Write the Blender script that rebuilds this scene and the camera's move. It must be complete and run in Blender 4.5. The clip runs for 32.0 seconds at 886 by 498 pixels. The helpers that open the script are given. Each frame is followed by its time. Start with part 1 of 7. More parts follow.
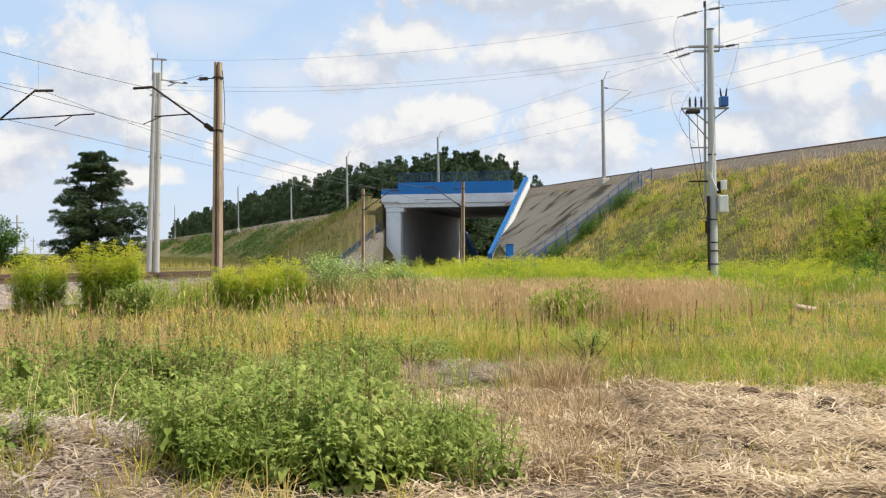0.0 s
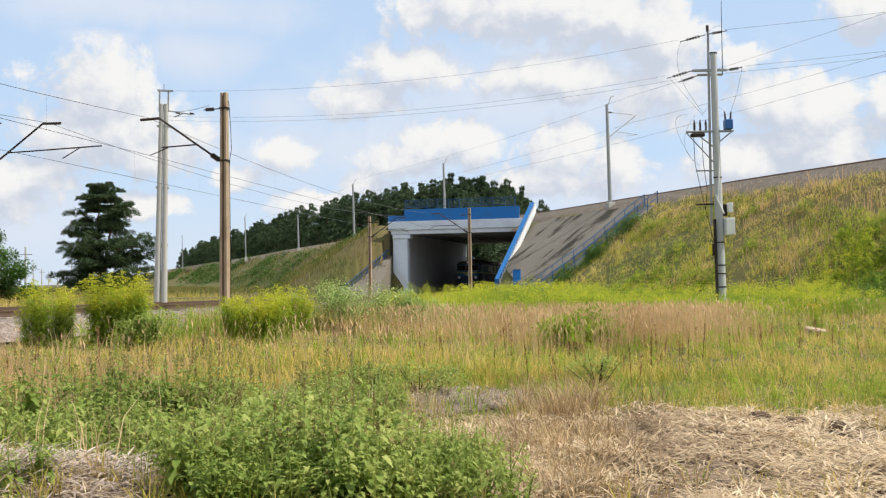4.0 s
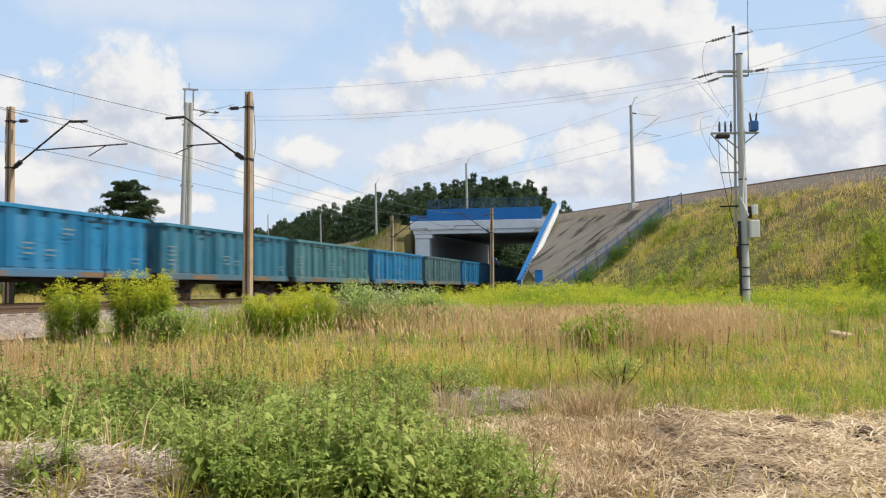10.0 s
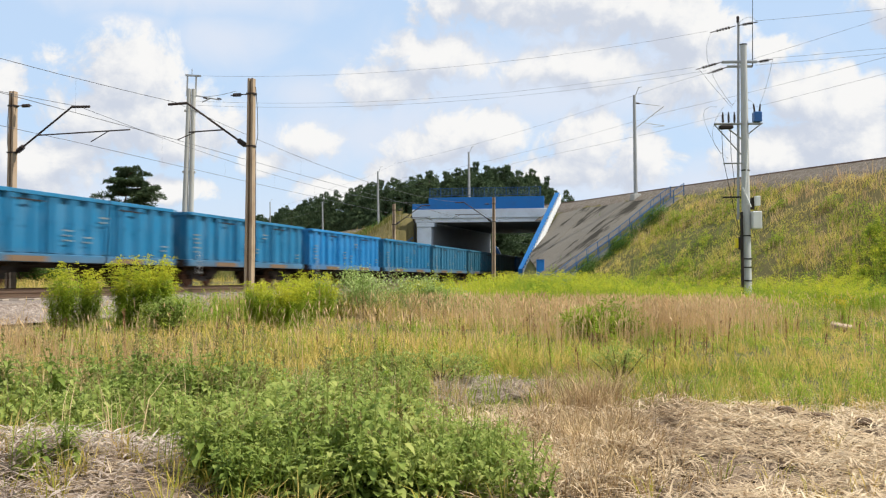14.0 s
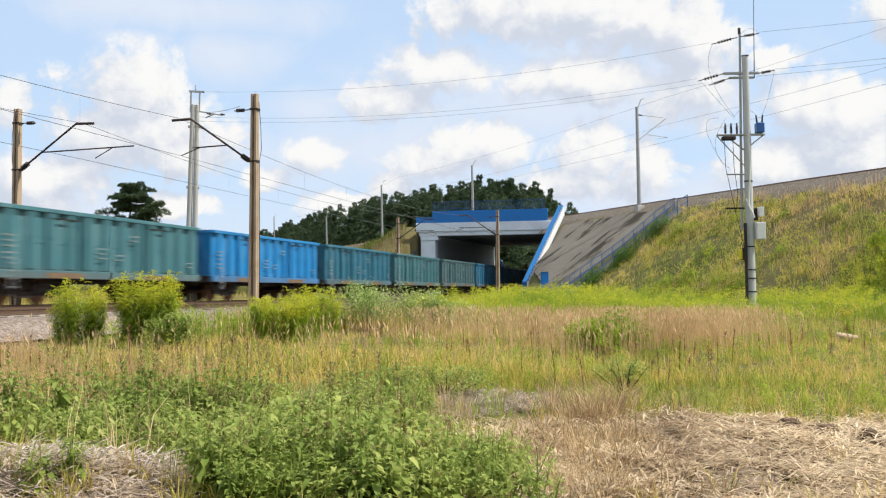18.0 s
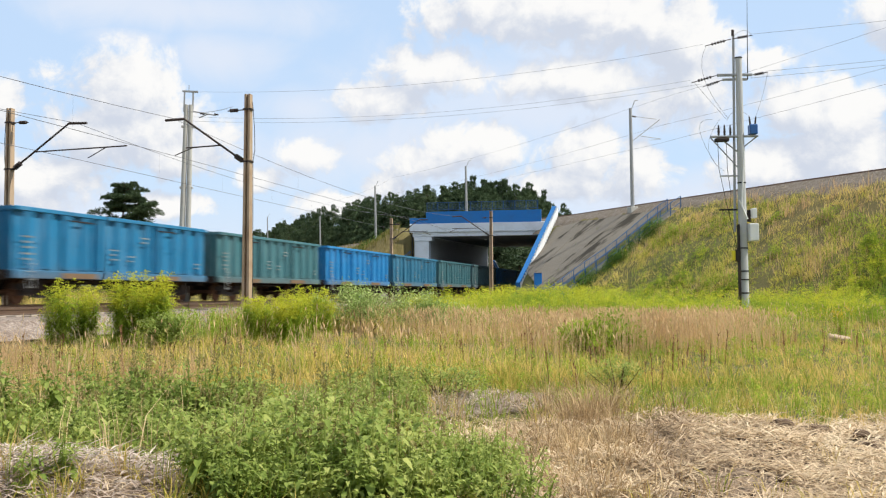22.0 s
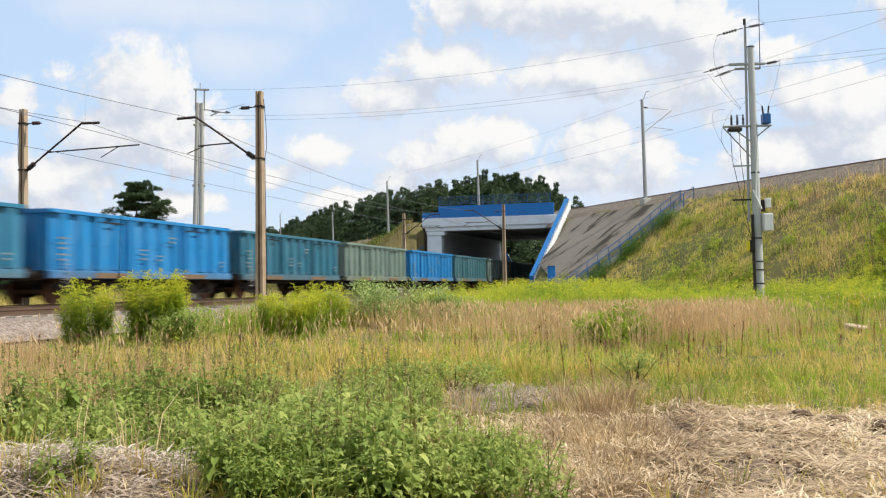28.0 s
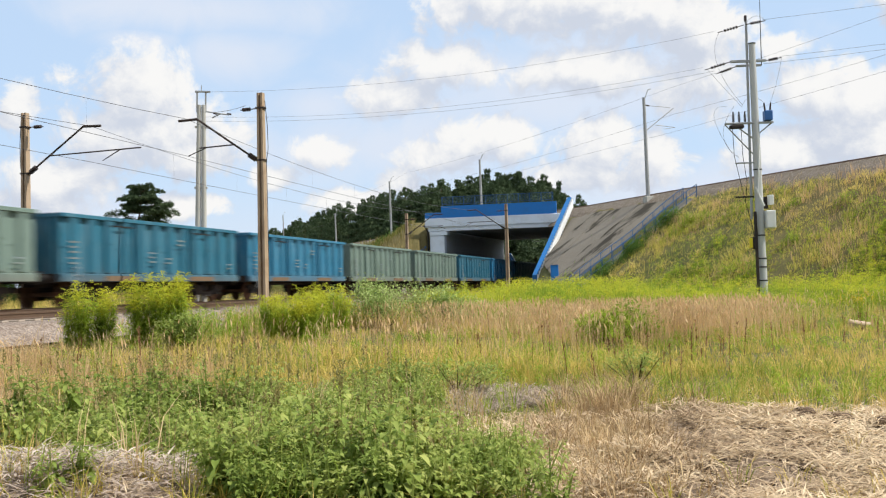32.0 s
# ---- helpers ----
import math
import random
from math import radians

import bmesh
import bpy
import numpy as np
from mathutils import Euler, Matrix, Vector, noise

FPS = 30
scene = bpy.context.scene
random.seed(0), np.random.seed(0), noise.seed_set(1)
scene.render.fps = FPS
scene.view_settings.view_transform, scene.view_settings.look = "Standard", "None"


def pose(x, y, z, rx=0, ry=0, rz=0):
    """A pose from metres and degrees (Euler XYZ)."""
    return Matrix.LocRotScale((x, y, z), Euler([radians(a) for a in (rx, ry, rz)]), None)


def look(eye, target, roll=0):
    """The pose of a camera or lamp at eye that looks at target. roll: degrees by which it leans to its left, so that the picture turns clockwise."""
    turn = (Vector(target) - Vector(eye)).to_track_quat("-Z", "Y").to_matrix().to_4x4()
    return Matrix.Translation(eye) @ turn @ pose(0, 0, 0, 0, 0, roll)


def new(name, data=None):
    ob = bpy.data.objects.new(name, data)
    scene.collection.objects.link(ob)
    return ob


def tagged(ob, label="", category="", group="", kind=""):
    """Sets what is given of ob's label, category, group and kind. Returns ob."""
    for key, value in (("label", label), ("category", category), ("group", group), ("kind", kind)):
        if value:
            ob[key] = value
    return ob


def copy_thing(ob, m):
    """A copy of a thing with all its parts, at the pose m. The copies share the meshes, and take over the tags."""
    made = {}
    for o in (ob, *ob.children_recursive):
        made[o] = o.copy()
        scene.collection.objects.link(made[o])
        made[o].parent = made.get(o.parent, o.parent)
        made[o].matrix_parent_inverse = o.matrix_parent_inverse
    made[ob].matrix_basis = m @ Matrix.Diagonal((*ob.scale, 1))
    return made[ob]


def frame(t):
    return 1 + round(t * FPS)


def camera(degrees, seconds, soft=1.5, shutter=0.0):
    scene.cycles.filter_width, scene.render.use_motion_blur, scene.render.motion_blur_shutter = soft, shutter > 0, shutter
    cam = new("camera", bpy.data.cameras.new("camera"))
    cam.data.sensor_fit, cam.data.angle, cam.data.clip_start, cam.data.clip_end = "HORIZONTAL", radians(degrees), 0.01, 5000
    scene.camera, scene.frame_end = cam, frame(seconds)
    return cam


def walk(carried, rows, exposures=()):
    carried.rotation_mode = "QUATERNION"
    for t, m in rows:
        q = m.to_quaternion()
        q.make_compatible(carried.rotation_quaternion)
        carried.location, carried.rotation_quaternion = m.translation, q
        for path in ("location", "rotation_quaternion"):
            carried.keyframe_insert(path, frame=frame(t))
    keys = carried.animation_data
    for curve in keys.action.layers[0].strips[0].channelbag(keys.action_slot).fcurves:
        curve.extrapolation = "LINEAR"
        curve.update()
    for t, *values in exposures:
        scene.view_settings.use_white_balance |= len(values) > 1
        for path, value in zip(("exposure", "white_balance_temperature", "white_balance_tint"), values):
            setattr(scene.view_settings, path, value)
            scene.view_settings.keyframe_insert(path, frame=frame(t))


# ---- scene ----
# ---------------- camera ----------------
cam = camera(49.0, 32.0, soft=1.2, shutter=0.8)
EYE = (0.0, 0.0, 1.6)
# seconds, turn to the right, tilt up, lean to the left (degrees), sway in metres
PATH = [(0, 2.066, 0.252, -0.156, 0.012, 0.010, -0.019),
        (0.5, 2.047, 0.319, -0.116, 0.010, 0.012, -0.016),
        (1, 1.973, 0.579, -0.129, 0.009, 0.013, -0.015),
        (1.5, 1.925, 0.830, -0.144, 0.010, 0.010, -0.013),
        (2, 1.938, 1.053, -0.285, 0.012, 0.005, -0.010),
        (2.5, 1.967, 1.198, -0.547, 0.013, 0.002, -0.008),
        (3, 1.919, 1.360, -0.687, 0.013, -0.001, -0.007),
        (3.5, 1.868, 1.556, -0.783, 0.016, -0.003, -0.003),
        (5.5, 0.410, 2.644, -1.446, 0.020, -0.001, 0.000),
        (6, 0.059, 2.845, -1.528, 0.019, -0.000, 0.002),
        (6.5, -0.151, 2.739, -1.249, 0.015, -0.003, 0.005),
        (7, -0.212, 2.711, -0.833, 0.011, -0.003, 0.005),
        (7.5, -0.154, 2.680, -0.448, 0.009, -0.005, 0.005),
        (8, -0.003, 2.553, -0.269, 0.006, -0.007, 0.004),
        (8.5, -0.010, 2.312, -0.137, 0.002, -0.005, 0.001),
        (9, 0.000, 2.054, -0.300, 0.000, 0.001, -0.000),
        (9.5, 0.176, 1.913, -0.319, -0.000, 0.009, -0.000),
        (10, 0.374, 1.807, -0.398, 0.002, 0.011, -0.002),
        (10.5, 0.430, 1.770, -0.443, 0.006, 0.008, -0.002),
        (11, 0.508, 1.689, -0.492, 0.009, 0.006, -0.000),
        (11.5, 0.533, 1.574, -0.469, 0.009, 0.007, 0.000),
        (12, 0.569, 1.465, -0.460, 0.007, 0.012, -0.002),
        (12.5, 0.579, 1.397, -0.580, 0.007, 0.020, -0.006),
        (13, 0.595, 1.208, -0.377, 0.008, 0.025, -0.006),
        (13.5, 0.497, 1.118, -0.177, 0.006, 0.021, -0.006),
        (14, 0.268, 1.134, 0.095, 0.003, 0.015, -0.003),
        (14.5, 0.140, 1.308, 0.119, 0.006, 0.009, -0.001),
        (16.5, -0.110, 1.737, -0.222, 0.012, 0.002, -0.001),
        (17, -0.032, 1.774, -0.099, 0.012, -0.005, 0.000),
        (17.5, -0.018, 1.822, -0.215, 0.013, -0.010, 0.003),
        (18, 0.027, 1.912, -0.361, 0.015, -0.011, 0.003),
        (18.5, 0.077, 1.951, -0.528, 0.016, -0.007, 0.001),
        (19, 0.168, 1.921, -0.521, 0.015, -0.003, 0.000),
        (19.5, 0.209, 1.899, -0.538, 0.015, -0.001, -0.000),
        (20, 0.328, 1.898, -0.428, 0.018, 0.001, 0.000),
        (20.5, 0.394, 1.926, -0.486, 0.018, 0.001, 0.001),
        (21, 0.402, 1.955, -0.392, 0.014, -0.001, 0.001),
        (21.5, 0.376, 1.975, -0.367, 0.012, -0.004, 0.002),
        (22, 0.410, 1.956, -0.251, 0.011, -0.002, 0.002),
        (22.5, 0.482, 1.879, -0.333, 0.009, 0.004, 0.001),
        (23, 0.537, 1.835, -0.269, 0.008, 0.007, 0.000),
        (23.5, 0.530, 1.763, -0.332, 0.006, 0.005, 0.001),
        (24, 0.526, 1.670, -0.463, 0.003, 0.008, 0.000),
        (24.5, 0.521, 1.617, -0.609, 0.002, 0.015, -0.002),
        (25, 0.514, 1.585, -0.773, 0.003, 0.021, -0.002),
        (25.5, 0.474, 1.624, -0.896, 0.003, 0.023, -0.001),
        (27.5, -0.204, 1.545, -1.100, 0.002, 0.024, 0.003),
        (28, -0.347, 1.632, -1.022, 0.003, 0.025, 0.004),
        (28.5, -0.341, 1.687, -1.144, 0.006, 0.026, 0.003),
        (29, -0.271, 1.697, -1.125, 0.008, 0.026, 0.004),
        (29.5, -0.253, 1.678, -1.165, 0.012, 0.029, 0.006),
        (30, -0.241, 1.698, -1.310, 0.018, 0.039, 0.004),
        (30.5, -0.239, 1.656, -1.470, 0.022, 0.050, 0.001),
        (31, -0.308, 1.587, -1.589, 0.024, 0.053, 0.000),
        (31.5, -0.394, 1.598, -1.558, 0.028, 0.049, 0.002),
        (32, -0.536, 1.630, -1.529, 0.030, 0.047, 0.005)]

walk(cam, [(t, pose(EYE[0] + dx, EYE[1] + dy, EYE[2] + dz, 90 + tilt, 0, -turn) @ pose(0, 0, 0, 0, 0, lean))
           for t, turn, tilt, lean, dx, dy, dz in PATH],
     [(0, 0.14), (3, 0.14), (6, 0.08), (9, 0.08), (13, 0.14), (18, 0.19), (24, 0.21), (32, 0.16)])

# ---------------- plan ----------------
THETA = math.atan(433 / 1720)            # heading of the lower railway
DIR = Vector((math.sin(THETA), math.cos(THETA), 0))
PER = Vector((-math.cos(THETA), math.sin(THETA), 0))
FALL = 0.0105                            # it falls towards the underpass
NEAR_TRACK, FAR_TRACK = 17.95, 21.95     # distance of the two track centres from the camera
PORTAL, PORTAL_END = 100.0, 133.0


def rail_z(a):
    return 1.19 - FALL * min(a, 150.0)


def P(a, d, z=0.0):
    return DIR * a + PER * d + Vector((0, 0, z))


# ---------------- light ----------------
SUN_AZ, SUN_EL = 96.0, 52.0              # degrees to the right of +y, and above the horizon
sun = new("sun", bpy.data.lights.new("sun", "SUN"))
sun.data.energy, sun.data.angle, sun.data.color = 5.2, radians(0.55), (1.0, 0.95, 0.86)
_az, _el = radians(SUN_AZ), radians(SUN_EL)
SUN_DIR = Vector((math.sin(_az) * math.cos(_el), math.cos(_az) * math.cos(_el), math.sin(_el)))
sun.matrix_world = look((0, 0, 60), tuple(Vector((0, 0, 60)) - SUN_DIR))


class Nodes:
    """Short notation for a node tree."""

    def __init__(self, tree):
        self.t = tree
        tree.nodes.clear()

    def n(self, kind, **kw):
        node = self.t.nodes.new("ShaderNode" + kind)
        for k, v in kw.items():
            if k in node.inputs:
                self.put(node.inputs[k], v)
        return node

    def put(self, socket, v):
        if isinstance(v, bpy.types.NodeSocket):
            self.t.links.new(v, socket)
        elif isinstance(v, tuple) and len(v) == 3 and socket.type == "RGBA":
            socket.default_value = (*v, 1)
        else:
            socket.default_value = v

    def math(self, op, a, b=None, clamp=False):
        node = self.t.nodes.new("ShaderNodeMath")
        node.operation, node.use_clamp = op, clamp
        self.put(node.inputs[0], a)
        if b is not None:
            self.put(node.inputs[1], b)
        return node.outputs[0]

    def vmath(self, op, a, b=None):
        node = self.t.nodes.new("ShaderNodeVectorMath")
        node.operation = op
        self.put(node.inputs[0], a)
        if b is not None:
            self.put(node.inputs[1], b)
        return node.outputs[1] if op in ("DOT_PRODUCT", "LENGTH") else node.outputs[0]

    def mix(self, f, a, b, blend="MIX"):
        node = self.t.nodes.new("ShaderNodeMix")
        node.data_type, node.blend_type = "RGBA", blend
        for s, v in ((node.inputs[0], f), (node.inputs[6], a), (node.inputs[7], b)):
            self.put(s, v)
        return node.outputs[2]

    def ramp(self, f, stops):
        node = self.t.nodes.new("ShaderNodeValToRGB")
        self.put(node.inputs[0], f)
        e = node.color_ramp.elements
        while len(e) < len(stops):
            e.new(0.5)
        for el, (p, c) in zip(e, stops):
            el.position = p
            el.color = (*c, 1) if isinstance(c, tuple) else (c, c, c, 1)
        return node.outputs[0]

    def noise(self, vec, scale, detail=4.0, rough=0.55, warp=0.0):
        node = self.n("TexNoise", Scale=scale, Detail=detail, Roughness=rough, Distortion=warp)
        if vec is not None:
            self.put(node.inputs["Vector"], vec)
        return node.outputs[0]

    def smooth(self, x, lo, hi):
        node = self.t.nodes.new("ShaderNodeMapRange")
        node.interpolation_type = "SMOOTHSTEP"
        for i, v in enumerate((x, lo, hi, 0.0, 1.0)):
            self.put(node.inputs[i], v)
        return node.outputs[0]


def make_world():
    world = bpy.data.worlds.new("sky")
    scene.world = world
    world.use_nodes = True
    w = Nodes(world.node_tree)
    sky = w.n("TexSky")
    sky.sky_type, sky.sun_disc = "NISHITA", False
    sky.sun_elevation, sky.sun_rotation = radians(SUN_EL), radians(SUN_AZ)
    sky.air_density, sky.dust_density, sky.ozone_density = 1.0, 0.6, 1.2
    way = w.n("TexCoord").outputs["Generated"]
    x, y, z = w.n("SeparateXYZ", Vector=way).outputs
    # heading and height above the horizon, in degrees
    az = w.math("MULTIPLY", w.math("ARCTAN2", x, y), 57.2958)
    el = w.math("MULTIPLY", w.math("ARCSINE", z), 57.2958)
    flat = w.n("CombineXYZ", X=az, Y=el, Z=0.0).outputs[0]
    # heaped clouds: heading, height, half width and half height in degrees
    west = [(-17.9, 10.5, 2.7, 2.4), (-16.2, 8.8, 3.2, 1.8), (-19.3, 8.2, 2.7, 1.7), (-15.0, 7.2, 2.3, 1.2), (-7.6, 7.4, 1.8, 0.9), (-10.2, 6.0, 1.3, 0.7),
            (-23.0, 5.5, 2.5, 1.7), (-21.0, 6.2, 2.0, 1.2), (-24.3, 9.6, 0.9, 1.2), (-15.3, 4.4, 1.7, 0.7)]
    middle = [(5.6, 15.8, 3.7, 1.8), (3.0, 16.3, 2.0, 1.2), (0.0, 15.2, 1.5, 1.2), (2.0, 8.0, 2.8, 1.3), (-0.7, 7.0, 2.2, 1.0), (3.6, 7.4, 1.3, 0.9),
              (-3.3, 10.7, 2.3, 1.0), (-0.3, 12.3, 3.3, 1.2), (-5.7, 4.6, 2.3, 0.7), (-3.0, 5.6, 1.3, 0.8), (8.6, 11.6, 4.3, 1.3), (8.9, 7.3, 2.5, 1.7), (7.3, 5.7, 2.7, 1.0)]
    east = [(14.5, 13.7, 2.5, 2.7), (11.8, 14.9, 2.7, 2.0), (8.9, 15.5, 3.7, 2.0), (14.6, 10.7, 2.3, 2.0), (11.5, 6.3, 2.0, 1.5), (20.7, 9.4, 2.3, 1.8),
            (23.0, 9.0, 2.0, 1.7), (21.8, 7.1, 3.0, 1.5), (19.5, 6.2, 2.7, 1.2), (24.1, 6.4, 2.0, 2.0), (19.2, 12.2, 1.3, 0.7), (28.0, 8.0, 3.0, 2.0), (27.0, 14.0, 3.0, 1.5)]
    # thin veils
    veils = [(-12.4, 12.9, 3.3, 1.5), (-15.0, 15.4, 7.3, 1.3), (6.9, 10.6, 11.0, 3.0), (-17.5, 13.6, 2.0, 0.6), (-3.0, 7.7, 8.7, 2.3), (11.8, 4.7, 10.0, 1.7), (-21.9, 3.4, 5.3, 2.3), (-7.6, 10.1, 2.7, 1.2)]

    def nearest(at, banks, grow):
        """How deep a direction lies in the nearest bank: 1 in its middle, 0 at its rim."""
        best = None
        for baz, bel, rx, ry in banks:
            node = w.t.nodes.new("ShaderNodeVectorMath")
            node.operation = "MULTIPLY_ADD"
            w.put(node.inputs[0], at)
            sx, sy = 1 / (rx * grow), 1 / (ry * grow)
            node.inputs[1].default_value = (sx, sy, 0)
            node.inputs[2].default_value = (-baz * sx, -bel * sy, 0)
            r = w.vmath("LENGTH", node.outputs[0])
            best = r if best is None else w.math("MINIMUM", best, r)
        return w.math("SUBTRACT", 1.0, best)

    broad = w.noise(flat, 0.075, 3, 0.5)
    outside = w.math("MAXIMUM", w.smooth(w.math("ABSOLUTE", az), 26.0, 40.0), w.smooth(el, 17.5, 28.0))
    elsewhere = w.math("SUBTRACT", w.math("MULTIPLY", outside, w.math("MULTIPLY", w.math("SUBTRACT", broad, 0.2), 2.6)), 0.6)

    def heaps(at):
        knobs = w.n("TexVoronoi", Vector=at, Scale=0.55).outputs["Distance"]
        buds = w.n("TexVoronoi", Vector=at, Scale=1.5).outputs["Distance"]
        rag = w.noise(at, 0.38, 9, 0.64, 0.35)
        lumps = w.math("ADD", w.math("MULTIPLY", w.math("SUBTRACT", 0.45, knobs), 0.30), w.math("MULTIPLY", w.math("SUBTRACT", 0.45, buds), 0.16))
        lumps = w.math("ADD", lumps, w.math("MULTIPLY", w.math("SUBTRACT", rag, 0.5), 2.3))
        bank = w.math("MAXIMUM", nearest(at, west + middle + east, 1.28), elsewhere)
        return w.math("ADD", w.math("MAXIMUM", bank, -0.8), lumps)

    shape = heaps(flat)
    sunward = heaps(w.vmath("ADD", flat, (0.8, 1.35, 0.0)))
    cover = w.smooth(shape, -0.18, 0.34)
    thin = w.noise(flat, 0.22, 6, 0.58, 0.6)
    veil = w.smooth(w.math("ADD", nearest(flat, veils, 1.25), w.math("MULTIPLY", w.math("SUBTRACT", thin, 0.5), 1.6)), -0.35, 0.9)
    haze = w.math("MULTIPLY", w.smooth(el, 8.0, 0.0), 0.6)
    veil = w.math("MAXIMUM", w.math("MULTIPLY", veil, 0.85), haze)
    # lit tops and grey undersides
    fine = w.noise(flat, 0.9, 5, 0.6, 0.3)
    lit = w.smooth(w.math("ADD", w.math("SUBTRACT", shape, sunward), w.math("MULTIPLY", w.math("SUBTRACT", fine, 0.5), 0.35)), -0.55, 0.75)
    cloud = w.mix(lit, (6.1, 6.6, 7.6), (9.2, 9.15, 9.05))
    air = w.mix(0.72, sky.outputs[0], (6.4, 8.3, 10.9))
    colour = w.mix(veil, air, (7.3, 7.9, 9.0))
    colour = w.mix(cover, colour, cloud)
    w.t.links.new(w.n("Background", Color=colour, Strength=0.092).outputs[0], w.n("OutputWorld").inputs[0])


make_world()

# ---------------- materials ----------------
def material(name, rough=0.8, metal=0.0, spec=0.3):
    m = bpy.data.materials.new(name)
    m.use_nodes = True
    s = Nodes(m.node_tree)
    b = s.n("BsdfPrincipled", Roughness=rough, Metallic=metal)
    b.inputs["Specular IOR Level"].default_value = spec
    s.t.links.new(b.outputs[0], s.n("OutputMaterial").inputs[0])
    return m, s, b


def where(s):
    return s.n("NewGeometry").outputs["Position"]


def local(s):
    return s.n("TexCoord").outputs["Object"]


def relief(s, b, height, strength=0.4, distance=0.02):
    s.put(b.inputs["Normal"], s.n("Bump", Height=height, Strength=strength, Distance=distance).outputs[0])


def plain(name, colour, rough=0.7, metal=0.0, wear=0.25, scale=3.0, dirt=(0.12, 0.10, 0.08), grain=40.0, bump=0.25):
    """Paint, metal or concrete with stains at one scale and grain at another."""
    m, s, b = material(name, rough, metal)
    v = local(s)
    big, small = s.noise(v, scale, 5, 0.6, 0.4), s.noise(v, grain, 4, 0.6)
    c = s.mix(s.math("MULTIPLY", s.smooth(big, 0.42, 0.75), wear), colour, dirt)
    c = s.mix(s.math("MULTIPLY", small, 0.35), c, tuple(x * 0.62 for x in colour))
    s.put(b.inputs["Base Color"], c)
    s.put(b.inputs["Roughness"], s.math("ADD", s.math("MULTIPLY", small, 0.25), rough - 0.12))
    relief(s, b, small, bump, 0.006)
    return m


def blades(name, stops, rough=0.7, shine=0.12, through_light=0.35, patches=(0.35, 1.7)):
    """Leaves and stalks: the colour differs from blade to blade and lets some light through."""
    m, s, b = material(name, rough, 0.0, shine)
    rnd = s.n("NewGeometry").outputs["Random Per Island"]
    patch, tuft = s.noise(where(s), patches[0], 3), s.noise(where(s), patches[1], 2)
    spread = s.math("ADD", s.math("MULTIPLY", patch, 1.3), s.math("MULTIPLY", tuft, 0.9))
    f = s.math("ADD", s.math("MULTIPLY", rnd, 0.5), s.math("SUBTRACT", spread, 0.85), clamp=True)
    c = s.ramp(f, stops)
    s.put(b.inputs["Base Color"], c)
    t = s.n("BsdfTranslucent", Color=c)
    mixer = s.n("MixShader", Fac=through_light)
    s.t.links.new(b.outputs[0], mixer.inputs[1])
    s.t.links.new(t.outputs[0], mixer.inputs[2])
    out = [n for n in s.t.nodes if n.type == "OUTPUT_MATERIAL"][0]
    s.t.links.new(mixer.outputs[0], out.inputs[0])
    return m


def train_paint(name):
    """Faded wagon paint: chalky streaks running down, rust along the seams. The coat's colour is the wagon's own."""
    m, s, b = material(name, 0.55, 0.0, 0.35)
    info = s.n("ObjectInfo")
    v = local(s)
    stretch = s.vmath("MULTIPLY", v, (2.2, 2.2, 0.35))
    streak = s.noise(stretch, 1.6, 6, 0.62, 0.3)
    fine = s.noise(v, 22, 4)
    patch = s.noise(v, 0.6, 3)
    faded = s.mix(0.45, info.outputs["Color"], (0.42, 0.45, 0.42))
    c = s.mix(s.math("MULTIPLY", s.smooth(streak, 0.45, 0.8), 0.5), info.outputs["Color"], faded)
    c = s.mix(s.math("MULTIPLY", s.smooth(patch, 0.45, 0.75), 0.45), c, (0.03, 0.07, 0.10))
    c = s.mix(s.math("MULTIPLY", s.smooth(fine, 0.62, 0.75), 0.35), c, (0.16, 0.07, 0.035))
    height = s.n("SeparateXYZ", Vector=v).outputs[2]
    splash = s.math("MULTIPLY", s.smooth(s.math("ADD", height, s.math("MULTIPLY", streak, 0.8)), 1.75, 1.25), 0.45)
    c = s.mix(splash, c, (0.13, 0.10, 0.08))
    s.put(b.inputs["Base Color"], c)
    relief(s, b, fine, 0.2, 0.004)
    return m


def ground_material():
    m, s, b = material("ground_soil_and_turf", 0.95, 0.0, 0.15)
    v = where(s)
    x, y, z = s.n("SeparateXYZ", Vector=v).outputs
    big, mid, fine = s.noise(v, 0.06, 4), s.noise(v, 0.7, 5), s.noise(v, 11, 6, 0.65)
    turf = s.ramp(s.math("ADD", s.math("MULTIPLY", mid, 0.7), s.math("MULTIPLY", fine, 0.3)),
                  [(0.25, (0.055, 0.065, 0.02)), (0.5, (0.10, 0.105, 0.034)), (0.75, (0.19, 0.16, 0.07))])
    dry = s.ramp(fine, [(0.32, (0.07, 0.048, 0.032)), (0.48, (0.20, 0.148, 0.102)), (0.72, (0.37, 0.29, 0.21))])
    turf = s.mix(s.smooth(big, 0.4, 0.65), turf, s.ramp(fine, [(0.3, (0.08, 0.075, 0.028)), (0.7, (0.19, 0.15, 0.065))]))
    # trodden soil and straw close by
    bare = s.math("MULTIPLY", s.smooth(s.math("ADD", y, s.math("MULTIPLY", mid, 3.0)), 13.2, 11.5), s.smooth(s.math("ADD", x, s.math("MULTIPLY", mid, 2.0)), -0.2, 1.0))
    heap = s.math("MULTIPLY", s.smooth(y, 9.2, 8.0), s.smooth(x, -0.6, -1.6))
    c = s.mix(s.math("MAXIMUM", bare, heap), turf, dry)
    s.put(b.inputs["Base Color"], c)
    relief(s, b, s.math("ADD", fine, s.math("MULTIPLY", mid, 2.0)), 0.7, 0.05)
    return m


